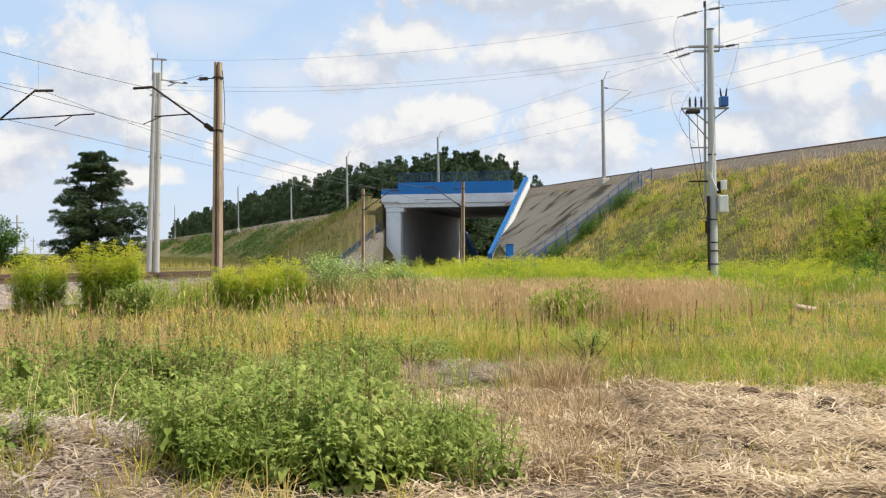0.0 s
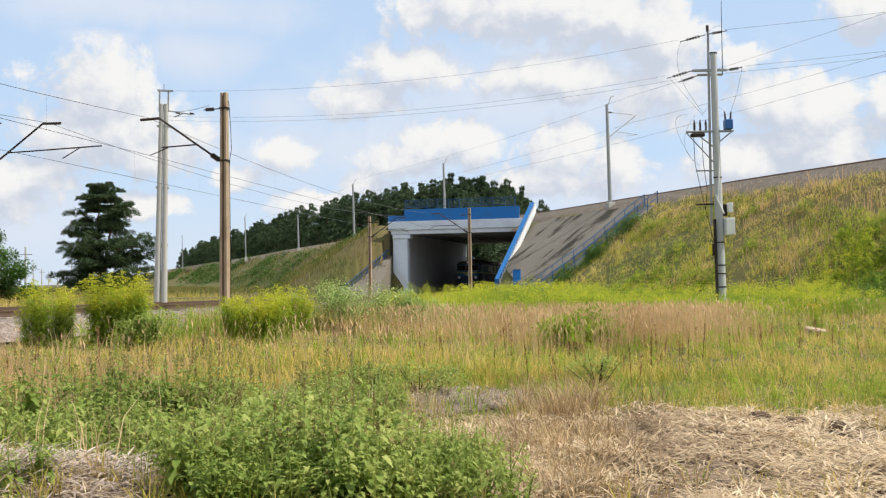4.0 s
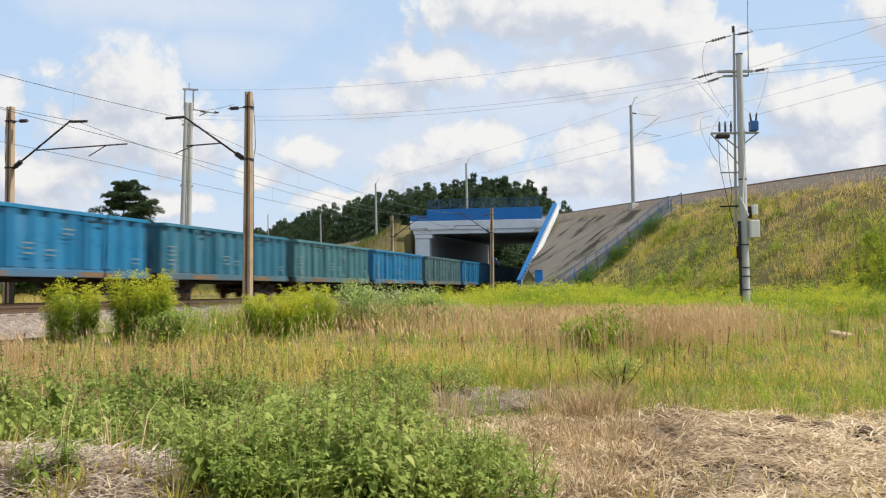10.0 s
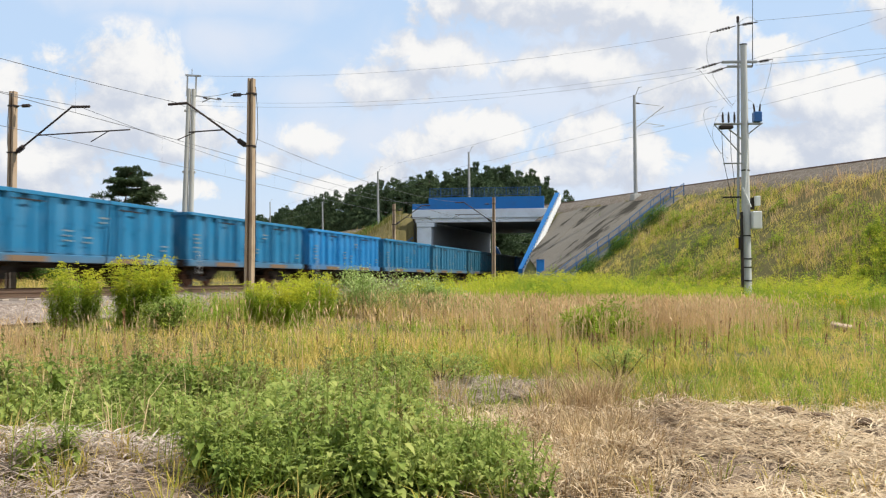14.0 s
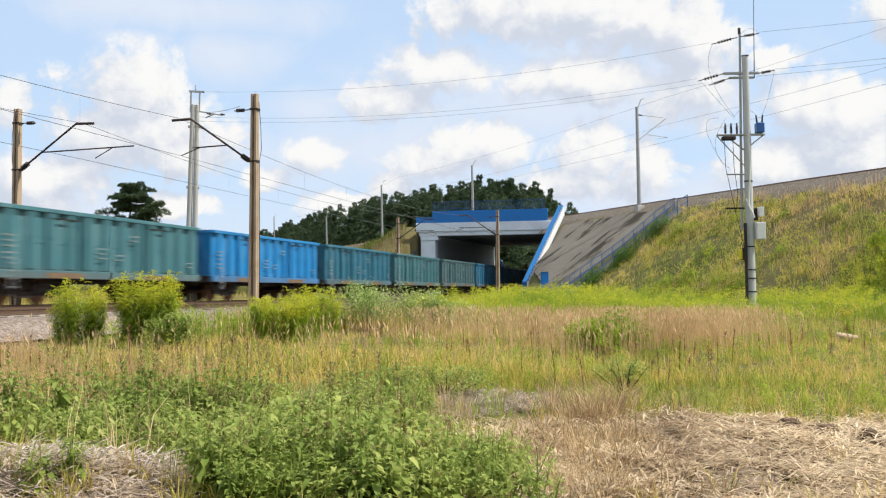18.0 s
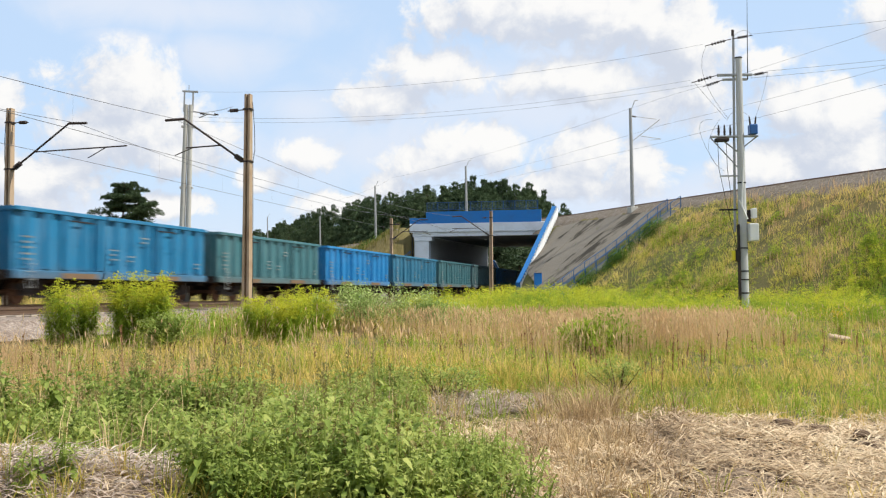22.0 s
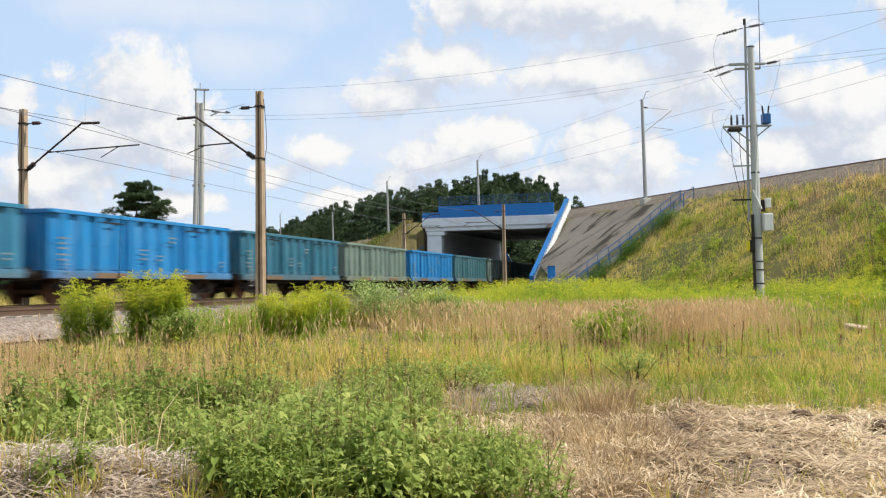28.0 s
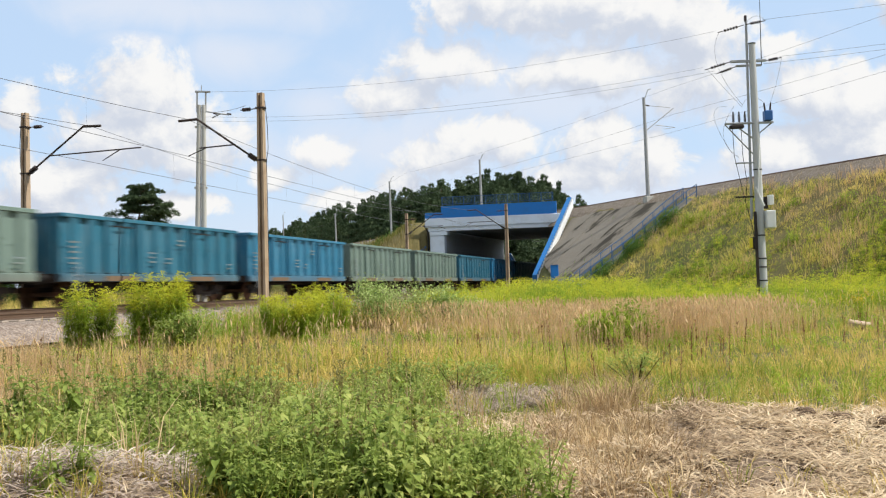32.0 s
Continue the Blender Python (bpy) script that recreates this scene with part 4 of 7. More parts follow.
    for y0, y1 in ((-1.2, -0.26), (-0.17, 0.17), (0.26, 1.2)):
        wrap("windscreen_frame", y0 - 0.05, y1 + 0.05, 2.53, 3.27, M["window_frame"], "pale windscreen frame", 0.014)
        wrap("windscreen", y0, y1, 2.59, 3.21, M["glass"], "dark windscreen pane", 0.022)
    for y in (-1.0, 1.0):
        bm = rod(B(), (0.42, y, 1.78), (-0.10, y, 1.78), 0.21, n=18)
        lamp = part("headlight", bm, M["nose_blue"], g, "round headlight in a blue housing")
        part("lens", rod(B(), (-0.102, y, 1.78), (-0.125, y, 1.78), 0.175, 0.165, n=18), M["lamp_glass"], lamp, "pale glass lens")
    bm = rod(B(), (0.95, 0, 3.72), (0.24, 0, 3.60), 0.2, 0.19, n=16)
    lamp = part("headlight", bm, M["loco_roof"], g, "roof headlight in a beige housing")
    part("lens", rod(B(), (0.236, 0, 3.60), (0.215, 0, 3.597), 0.15, n=16), M["lamp_glass"], lamp)
    part("front_emblem", rod(B(), (-0.011, 0, 2.08), (-0.03, 0, 2.08), 0.13, n=16), M["steel"], g, "grey metal emblem")
    part("buffer_beam", bx(-0.1, 0.35, -1.3, 1.3, 0.72, 1.116, 0.03), M["loco_shaded_navy"], g, "navy buffer beam darkened by painted-in shade")
    for y in (-0.875, 0.875):
        bm = rod(B(), (-0.1, y, 1.03), (-0.42, y, 1.03), 0.1, n=10)
        part("buffer", rod(bm, (-0.42, y, 1.03), (-0.55, y, 1.03), 0.24, n=14), M["coupler"], g, "round black buffer")
    part("draw_hook", rod(B(), (-0.1, 0, 1.02), (-0.5, 0, 0.98), 0.06, n=8), M["coupler"], g)
    for y in (-0.45, 0.45):
        part("brake_hose", tube(B(), [(-0.1, y, 0.95), (-0.28, y, 0.8), (-0.3, y, 0.5), (-0.2, y * 0.9, 0.35)], 0.03), M["coupler"], g)
    part("snow_plough", prism(B(), [(-1.2, 0.2), (-1.2, 0.7), (1.2, 0.7), (1.2, 0.2), (0, 0.3)], 0.05, 0.12, "x"), M["dark"], g)
    part("gangway", bx(L, L + 0.16, -0.75, 0.75, 1.2, 3.3, 0.03), M["coupler"], g, "black gangway bellows")
    for s in (-1, 1):
        y = s * (W2 + 0.002)

        def panel(name, x0, x1, z0, z1, mat, label="", out=0.012):
            return part(name, bx(x0, x1, min(y, y + s * out), max(y, y + s * out), z0, z1), mat, g, label)

        def window(name, x0, x1):
            panel("window_frame", x0 - 0.05, x1 + 0.05, 2.53, 3.25, M["loco_grey"], "grey window frame", 0.012)
            panel(name, x0, x1, 2.58, 3.20, M["glass"], "dark rectangular side window", 0.016)
        panel("window_frame", 1.05, 1.62, 2.53, 3.25, M["window_frame"], "pale cab window frame", 0.012)
        panel("cab_window", 1.10, 1.57, 2.58, 3.20, M["glass"], "dark cab side window", 0.016)
        panel("cab_door", 2.0, 2.62, 1.2, 3.2, M["nose_blue"], "blue cab door", 0.008)
        panel("door_window", 2.12, 2.5, 2.6, 3.1, M["loco_grey"], "dull door window", 0.014)
        for x0, x1 in (((6.2, 7.3), (7.9, 8.95), (10.4, 11.6)) if s < 0 else ((5.3, 6.5), (7.1, 8.3))):
            window("side_window", x0, x1)
        for x in (3.3, 4.6, 9.35, 12.3, 14.1):
            panel("grille_panel", x, x + 0.55, 2.5, 3.2, M["loco_grey"], "grey louvre panel", 0.01)
        for x0 in ((3.95, 12.95) if s < 0 else (9.95, 11.2, 12.95)):
            bm = B()
            for k in range(6):
                box(bm, x0, x0 + 1.0, min(y, y + s * 0.02), max(y, y + s * 0.02), 2.5 + k * 0.12, 2.54 + k * 0.12)
            part("louvre", bm, M["loco_blue"], g, "blue louvre slats")
        for k in range(4):
            panel("corrugation", 1.1, L - 0.2, 1.35 + k * 0.22, 1.375 + k * 0.22, M["loco_grey"], "", 0.02)
        panel("faded_plate", 5.6, 7.2, 1.72, 2.0, M["cream"], "faded cream lettering panel", 0.022)
        panel("faded_plate", 7.5, 9.3, 1.62, 1.86, M["cream"], "faded cream lettering panel", 0.022)
        panel("faded_plate", 10.4, 11.8, 1.3, 1.5, M["cream"], "faded cream lettering panel", 0.022)
        panel("faded_plate", 3.0, 4.2, 1.3, 1.55, M["cream"], "faded cream lettering panel", 0.022)
        for x in (2.4, 5.2, 8.2, 10.9, 13.8):
            panel("jacking_mark", x, x + 0.35, 1.13, 1.19, M["mark"], "small white mark on the sill", 0.024)
        for x in (1.9, 2.72):
            part("handrail", rod(B(), (x, y + s * 0.06, 1.2), (x, y + s * 0.06, 2.3), 0.018, n=6), M["steel"], g, "steel door handrail")
    # roof gear: folded pantographs, insulators, boxes, busbars
    part("roof_box", bx(5.2, 7.6, -0.6, 0.6, 3.72, 4.0, 0.06), M["loco_roof"], g, "beige roof box")
    part("roof_box", bx(8.3, 10.2, -0.55, 0.55, 3.72, 3.93, 0.05), M["loco_roof"], g, "beige roof box")
    part("walkway", bx(1.6, L - 0.3, 0.95, 1.2, 3.72, 3.76), M["dark"], g, "dark roof walkway")
    part("walkway", bx(1.6, L - 0.3, -1.2, -0.95, 3.72, 3.76), M["dark"], g, "dark roof walkway")
    part("busbar", tube(B(), [(4.3, 0.3, 4.05), (5.4, 0.3, 4.15), (9.8, 0.3, 4.12), (11.2, 0.3, 4.05)], 0.02), M["red"], g, "red-brown roof busbar")
    for c in (3.2, 12.4):
        bm = B()
        for y in (-0.55, 0.55):
            rod(bm, (c - 1.0, y, 4.0), (c + 1.0, y, 4.0), 0.03, n=6)
            rod(bm, (c - 1.15, y, 4.12), (c + 1.15, y, 4.1), 0.022, n=6)
        for x in (c - 1.0, c + 1.0, c):
            rod(bm, (x, -0.6, 4.02), (x, 0.6, 4.02), 0.03, n=6)
        for x in (c - 0.12, c + 0.12):
            rod(bm, (x, -0.85, 4.2), (x, 0.85, 4.2), 0.022, n=6)
        pan = part("pantograph_base", bm, M["red"], g, "red-brown folded pantograph frame")
        for x in (c - 0.9, c + 0.9):
            for y in (-0.5, 0.5):
                part("insulator", rod(B(), (x, y, 3.66), (x, y, 3.99), 0.07, n=8), M["insulator"], pan)
    return g


def make_pantograph(loco, x):
    """A raised pantograph."""
    bm = B()
    for y in (-0.5, 0.5):
        rod(bm, (x - 0.9, y, 4.0), (x + 0.75, y * 0.7, 4.65), 0.022, n=6)
        rod(bm, (x + 0.75, y * 0.7, 4.65), (x - 0.1, y * 0.5, 5.32), 0.018, n=6)
    arm = part("pantograph_arm", bm, M["red"], loco, "raised pantograph arm")
    bm = B()
    for dx in (-0.15, 0.15):
        rod(bm, (x - 0.1 + dx, -0.8, 5.36), (x - 0.1 + dx, 0.8, 5.36), 0.02, n=6)
        for s in (-1, 1):
            rod(bm, (x - 0.1 + dx, s * 0.8, 5.36), (x - 0.1 + dx, s * 1.0, 5.2), 0.018, n=6)
    part("collector_head", bm, M["coupler"], arm, "dark contact head")


def loco_running_gear(g):
    L = 15.2
    part("underframe", bx(0.6, L - 0.4, -1.2, 1.2, 0.85, 1.118), M["dark"], g, "dark underframe")
    part("battery_box", bx(6.3, 8.7, -1.36, 1.36, 0.35, 0.848, 0.03), M["loco_grey"], g, "grey battery box")
    for c in (3.6, 11.4):
        bm = B()
        for y in (-1.02, 1.02):
            prism(bm, [(c - 2.2, 0.5), (c - 2.2, 0.85), (c + 2.2, 0.85), (c + 2.2, 0.5), (c + 0.7, 0.4), (c - 0.7, 0.4)], y - 0.08, y + 0.08, "y")
            for x in (c - 1.5, c + 1.5):
                box(bm, x - 0.25, x + 0.25, y - 0.14, y + 0.14, 0.35, 0.75)
        for dx in (-0.75, 0.75):
            box(bm, c + dx - 0.55, c + dx + 0.55, -0.66, 0.66, 0.28, 0.82)
        for y in (-1.12, 1.12):
            for dx in (-1.9, -1.1, 1.1, 1.9):
                rod(bm, (c + dx, y, 0.45), (c + dx, y, 0.86), 0.1, n=10)
        bogie = part("bogie", bm, M["dark"], g, "dark bogie frame with springs and motors")
        for x in (c - 1.5, c + 1.5):
            part("wheelset", wheelset(B(), x, 0.625), M["rust"], bogie, "worn steel wheelset")


loco_front = make_loco_section()
loco_running_gear(loco_front)
loco_rear = copy_thing(loco_front, train_pose(0))
make_pantograph(loco_rear, 3.2)
make_pantograph(loco_front, 12.4)
WAGONS = [make_wagon()]
for _k in range(1, len(ORDER)):
    WAGONS.append(copy_thing(WAGONS[0], train_pose(_k * WAGON)))
COAT_WORDS = dict(B="bright blue", m="medium blue", c="pale sky-blue", t="teal-blue", g="sea-green", y="grey-green", o="pale olive")
for _o, _c in zip(WAGONS, ORDER):
    paint_thing(_o, COATS[_c])
    _o["label"] = COAT_WORDS[_c] + " ribbed steel open freight wagon with faded coat"
loco_rear["label"] = "trailing dusty blue locomotive half with its pantograph raised"


# ---------------- line poles ----------------
def h_pole(height, w0, w1, depth, buried=0.6):
    """A tapered pole of H section: two pale flanges and a recessed web."""
    def slab(y0, y1, f):
        bm = B()
        b = [bm.verts.new((x * w0 / 2 * f, y, -buried)) for x, y in ((-1, y0), (1, y0), (1, y1), (-1, y1))]
        k = w1 / w0
        t = [bm.verts.new((x * w1 / 2 * f, y * k, height)) for x, y in ((-1, y0), (1, y0), (1, y1), (-1, y1))]
        for i in range(4):
            bm.faces.new((b[i], b[(i + 1) % 4], t[(i + 1) % 4], t[i]))
        bm.faces.new(b[::-1])
        bm.faces.new(t)
        return bm
    return slab


def make_line_pole(a, d, height, arm_side, label, lean=(0.0, 0.0), arm=True, tan=True, steady=1.0):
    """A catenary pole beside the lower railway; its bracket reaches over the track on arm_side (+1: away from the camera)."""
    base = P(a, d, 0)
    z = slope_at(base.x, base.y)
    m = Matrix.Translation((base.x, base.y, z)) @ Matrix.Rotation(math.pi / 2 - THETA, 4, "Z") @ pose(0, 0, 0, lean[0], lean[1])
    g = empty("overhead_line_pole", m, label, "overhead line pole", "overhead line poles")
    w0, w1, dp = 0.31, 0.22, 0.30
    slab = h_pole(height, w0, w1, dp)
    c1, c2 = (M["tan"], M["tan_shaded"]) if tan else (M["concrete"], M["concrete"])
    part("flange", slab(-dp / 2, -dp / 2 + 0.1, 1.0), c1, g, "pale weathered flange")
    part("flange", slab(dp / 2 - 0.1, dp / 2, 1.0), c1, g, "pale weathered flange")
    part("web", slab(-dp / 2 + 0.102, dp / 2 - 0.102, 0.35), c2, g, "recessed web with the recess shade in its colour")
    if not arm:
        return g
    s = arm_side
    zr = rail_z(a) - z
    z_low, z_top, reach = zr + 5.1, zr + 6.75, 3.1
    p0, p1 = Vector((0, s * 0.16, z_low)), Vector((0, s * reach * 0.82, z_top))
    bm = rod(B(), p0, p0 + (p1 - p0) * 0.12, 0.05, n=8)
    for f in (0.03, 0.06, 0.09, 0.12):
        rod(bm, p0 + (p1 - p0) * f, p0 + (p1 - p0) * (f + 0.012), 0.1, n=10)
    part("insulator", bm, M["insulator"], g, "dark ribbed insulator")
    bm = rod(B(), p0 + (p1 - p0) * 0.12, p1, 0.038, n=8)
    rod(bm, p1, p1 + Vector((0, s * 0.75, -0.02)), 0.05, n=8)
    part("bracket", bm, M["bracket"], g, "dark rusty slanting bracket arm")
    q0 = p0 + (p1 - p0) * 0.38
    q1 = Vector((0.0, s * (reach - 0.1), zr + 5.72))
    end = q0.y + s * (reach + 0.2 - abs(q0.y)) * steady
    tip = Vector((0, end, q0.z + 0.12 * (steady - 1.0)))
    bm = rod(B(), q0, tip, 0.026, n=6)
    knee = q0.lerp(tip, 0.78)
    rod(bm, knee, (0, knee.y - s * 0.75 if steady > 1 else knee.y + s * 0.75, zr + 5.42), 0.018, n=6)
    part("steady_arm", bm, M["bracket"], g, "dark rusty steady arm")
    bm = rod(B(), (0, s * 0.12, height - 0.55), (0, s * 0.8, height - 0.57), 0.02, n=6)
    for f in (0.42, 0.5, 0.58, 0.66):
        rod(bm, (0, s * f, height - 0.56), (0, s * (f + 0.04), height - 0.56), 0.07, n=10)
    part("insulator", bm, M["insulator"], g)
    if 30 < a < 34:
        part("cable", tube(B(), [(-0.02, -0.17 * s, height - 0.3), (0.0, -0.24 * s, height - 1.2), (0.03, -0.25 * s, z_low + 0.4), (0.0, -0.19 * s, z_low), (0.02, -0.21 * s, 2.4), (0, -0.19 * s, 0.1)], 0.012), M["coupler"], g, "thin black cable down the pole")
    if s < 0 and 30 < a < 34:
        plate = part("number_plate", bx(-w0 / 2 - 0.02, -w0 / 2 + 0.01, -0.15, 0.15, 2.45, 2.95), M["cream"], g, "pale weathered number plate")
        part("bar", bx(-w0 / 2 - 0.026, -w0 / 2 - 0.0215, -0.1, 0.1, 2.6, 2.8), M["dark"], plate, "dark bar")
    bm = B()
    for zz in (height - 0.55, z_low):
        box(bm, -w0 * 0.42, w0 * 0.42, -0.155, 0.155, zz - 0.03, zz + 0.03)
    part("clamp", bm, M["bracket"], g, "dark pole clamp")
    return g


make_line_pole(32.0, 15.0, 8.2, 1, "tall weathered tan concrete line pole with slanting bracket", (0, 0.7), steady=0.62)
make_line_pole(79.1, 15.2, 7.8, 1, "weathered concrete line pole beside the underpass", (0, 0.4))
make_line_pole(31.8, 24.7, 8.1, -1, "weathered concrete line pole beyond the tracks", (0, 0.5), steady=1.75)
make_line_pole(82.0, 24.7, 7.6, -1, "weathered concrete line pole near the underpass", (0, 0.4))
make_line_pole(-16.0, 15.0, 8.2, 1, "weathered concrete line pole")
make_line_pole(-16.0, 24.7, 8.2, -1, "weathered concrete line pole")
make_line_pole(142.0, 15.0, 8.2, 1, "weathered concrete line pole past the underpass")


def make_twin_pole():
    x, y = -11.95, 46.0
    z = slope_at(x, y)
    g = empty("twin_leg_pole", Matrix.Translation((x, y, z)) @ pose(0, 0, 0, 0, 1.3, 8), "tall pale concrete pole of two legs with a steel head", "power pole")
    H = 10.0
    for s in (-1, 1):
        part("leg", rod(B(), (s * 0.165, 0, -0.6), (s * 0.105, 0, H), 0.16, 0.10, n=14), M["concrete"], g, "pale round concrete leg")
    for h in (3.3, 6.0, 8.9):
        part("spacer", bx(-0.3, 0.3, -0.08, 0.08, h, h + 0.1, 0.01), M["concrete"], g)
    bm = B()
    for s in (-1, 1):
        box(bm, s * 0.2 - 0.035, s * 0.2 + 0.035, -0.04, 0.04, H - 0.35, H + 0.6)
    box(bm, -0.3, 0.42, -0.05, 0.05, H + 0.602, H + 0.68)
    part("head_frame", bm, M["steel"], g, "grey steel head frame")
    part("spike", rod(B(), (0.0, 0, H + 0.68), (0.0, 0, H + 0.95), 0.02, n=6), M["steel"], g)
    bm = rod(B(), (0.2, 0, H - 0.3), (1.3, 0, H - 0.45), 0.03, n=6)
    rod(bm, (0.5, 0, H - 0.6), (0.9, 0, H - 0.4), 0.03, n=6)
    part("cross_arm", bm, M["steel"], g)
    for xx in (0.55, 1.2):
        part("insulator", rod(B(), (xx, 0, H - 0.38), (xx + 0.2, 0, H - 0.42), 0.035, n=8), M["insulator"], g)


make_twin_pole()


def make_device_pole():
    """The grey steel pole in front of the embankment with switches, cabinets and cables."""
    x, y = 12.72, 40.0
    z = slope_at(x, y)
    g = empty("equipment_pole", Matrix.Translation((x, y, z)) @ pose(0, 0, 0, 0, -0.6, 0), "grey round power pole with switchgear, cabinets and cables", "power pole")
    top = 10.85 - z
    part("mast", rod(B(), (0, 0, -0.5), (0, 0, top), 0.20, 0.13, n=20), M["mast"], g, "pale grey concrete mast")
    part("mast_cap", rod(B(), (0, 0, top), (0, 0, top + 0.04), 0.15, 0.15, n=16), M["coupler"], g)
    part("side_tube", rod(B(), (-0.31, 0.05, 3.6), (-0.18, 0.05, top + 0.95), 0.055, 0.05, n=10), M["steel"], g, "thin grey side tube")
    part("whip", rod(B(), (0.36, 0, top - 0.9), (0.42, 0, top + 2.6), 0.02, 0.008, n=6), M["coupler"], g, "thin black rod")
    for h, l0, l1 in ((top - 0.75, -0.9, 0.55),):
        part("cross_arm", bx(l0, l1, -0.06, 0.06, h, h + 0.1, 0.01), M["steel"], g, "steel cross arm")
        part("cross_arm", bx(l0 + 0.3, l1 - 0.1, 0.25, 0.35, h - 0.12, h - 0.03, 0.01), M["steel"], g)

    def string(p, q):
        p, q = Vector(p), Vector(q)
        bm = rod(B(), p, q, 0.018, n=6)
        for k in range(5):
            f = 0.25 + 0.11 * k
            rod(bm, p + (q - p) * f, p + (q - p) * (f + 0.05), 0.06, n=8)
        return part("insulator", bm, M["insulator"], g, "dark insulator string")
    string((-0.9, 0, top - 0.7), (-1.95, 0.1, top - 0.98))
    string((-0.3, 0, top + 0.8), (-1.35, 0.1, top + 0.55))
    string((-0.6, 0.3, top - 0.85), (-1.4, 0.4, top - 1.1))
    string((-0.2, 0, top + 0.82), (0.6, 0, top + 0.95))
    string((0.5, 0, top - 0.72), (1.2, 0, top - 0.6))
    part("head_pin", rod(B(), (-0.2, 0.05, top + 0.95), (-0.2, 0.05, top + 1.2), 0.06, n=8), M["insulator"], g)
    # platform with switches
    h = top - 3.3
    part("platform", bx(-1.25, 0.72, -0.1, 0.1, h, h + 0.07, 0.01), M["steel"], g, "steel equipment platform")
    part("brace", rod(rod(B(), (-0.9, 0, h), (0, 0, h - 0.7), 0.03, n=6), (0.65, 0, h), (0, 0, h - 0.5), 0.03, n=6), M["steel"], g)
    for xx in (-0.9, -0.66, -0.42):
        bm = B()
        for k in range(5):
            rod(bm, (xx, 0, h + 0.12 + k * 0.06), (xx, 0, h + 0.15 + k * 0.06), 0.055, n=10)
        rod(bm, (xx, 0, h + 0.05), (xx, 0, h + 0.52), 0.03, n=8)
        part("surge_arrester", bm, M["insulator"], g, "dark ribbed arrester")
    part("lower_switch", bx(-1.05, -0.5, -0.15, 0.15, h - 0.18, h - 0.03, 0.03), M["dark"], g)
    dev = part("switch_tank", bx(0.36, 0.68, -0.18, 0.18, h + 0.1, h + 0.52, 0.03), M["transformer"], g, "blue switch tank")
    for xx in (0.42, 0.62):
        part("bushing", rod(B(), (xx, 0, h + 0.52), (xx + (xx - 0.52) * 0.4, 0, h + 0.85), 0.045, 0.03, n=8), M["insulator"], dev)
    part("side_bracket", rod(rod(B(), (-0.1, 0, h - 1.3), (-1.25, 0.0, h + 0.0), 0.025, n=6), (-0.1, 0, h - 1.6), (-0.9, 0, h - 1.6), 0.03, n=6), M["steel"], g)
    part("spur", rod(B(), (-0.2, 0, h - 3.0), (-0.95, 0, h - 3.0), 0.035, n=6), M["coupler"], g)
    for kx in (-0.95, -0.6):
        pts = [(kx, 0, h - 0.1), (kx + 0.04, 0.05, h - 1.3), (kx * 0.75, 0, h - 2.4), (-0.55, 0, h - 3.2), (-0.36, -0.1, h - 4.2), (-0.25, -0.2, 2.5), (-0.22, -0.22, 0.3)]
        part("cable", tube(B(), pts, 0.012), M["coupler"], g, "black cable hanging down the mast")

    def loop(p, q, bulge, r=0.006):
        p, q, c = Vector(p), Vector(q), Vector(bulge)
        part("jumper", tube(B(), [p * (1 - f) ** 2 + c * 2 * f * (1 - f) + q * f * f for f in (k / 9 for k in range(10))], r), M["wire"], g, "thin looping jumper cable")
    loop((-1.3, 0.1, top + 0.55), (-0.5, 0, top - 2.5), (-2.0, 0, top - 0.6))
    loop((-1.85, 0.1, top - 0.95), (-0.55, 0, h + 0.75), (-1.0, 0.3, h + 1.4))
    loop((-1.15, 0, h + 0.75), (-1.0, 0, h - 1.2), (-2.3, 0, h + 0.9))
    loop((-0.85, 0, h + 0.75), (-0.7, 0, h - 1.4), (-1.9, 0, h - 0.6))
    loop((0.6, 0, top + 0.95), (-0.2, 0, top + 0.9), (0.25, 0, top + 1.4))
    loop((1.2, 0, top - 0.6), (0.65, 0, h + 0.85), (1.0, 0, h + 1.7))
    loop((-0.55, 0, h + 0.7), (0.4, 0, h + 0.85), (-0.1, 0.3, h + 1.5))
    part("cable_duct", bx(-0.3, -0.19, -0.26, -0.14, 0.0, 3.9, 0.02), M["dark"], g, "dark cable duct")
    part("conduit", rod(rod(B(), (-0.2, -0.25, 4.9), (0.12, -0.28, 4.1), 0.035, n=6), (0.05, -0.26, h - 0.6), (-0.1, -0.26, 4.6), 0.03, n=6), M["box"], g, "white bent conduit")
    cab = part("cabinet", bx(0.17, 0.55, -0.36, 0.02, 3.2, 3.92, 0.02), M["box"], g, "white equipment cabinet")
    part("cabinet_door", bx(0.2, 0.52, -0.38, -0.364, 3.24, 3.88), M["box"], cab)
    part("meter_box", bx(0.32, 0.52, -0.28, 0.0, 4.15, 4.55, 0.02), M["box"], g, "small white box")
    part("box_bracket", bx(0.18, 0.34, -0.06, 0.0, 4.0, 4.5), M["dark"], g)
    part("switch_box", bx(-0.40, -0.24, -0.3, -0.1, 2.65 - z - 0.25, 2.65 - z + 0.25, 0.02), M["dark"], g)
    part("warning_plate", bx(-0.53, -0.402, -0.26, -0.1, 2.65 - z - 0.2, 2.65 - z + 0.2, 0.01), M["yellow"], g, "yellow warning box")
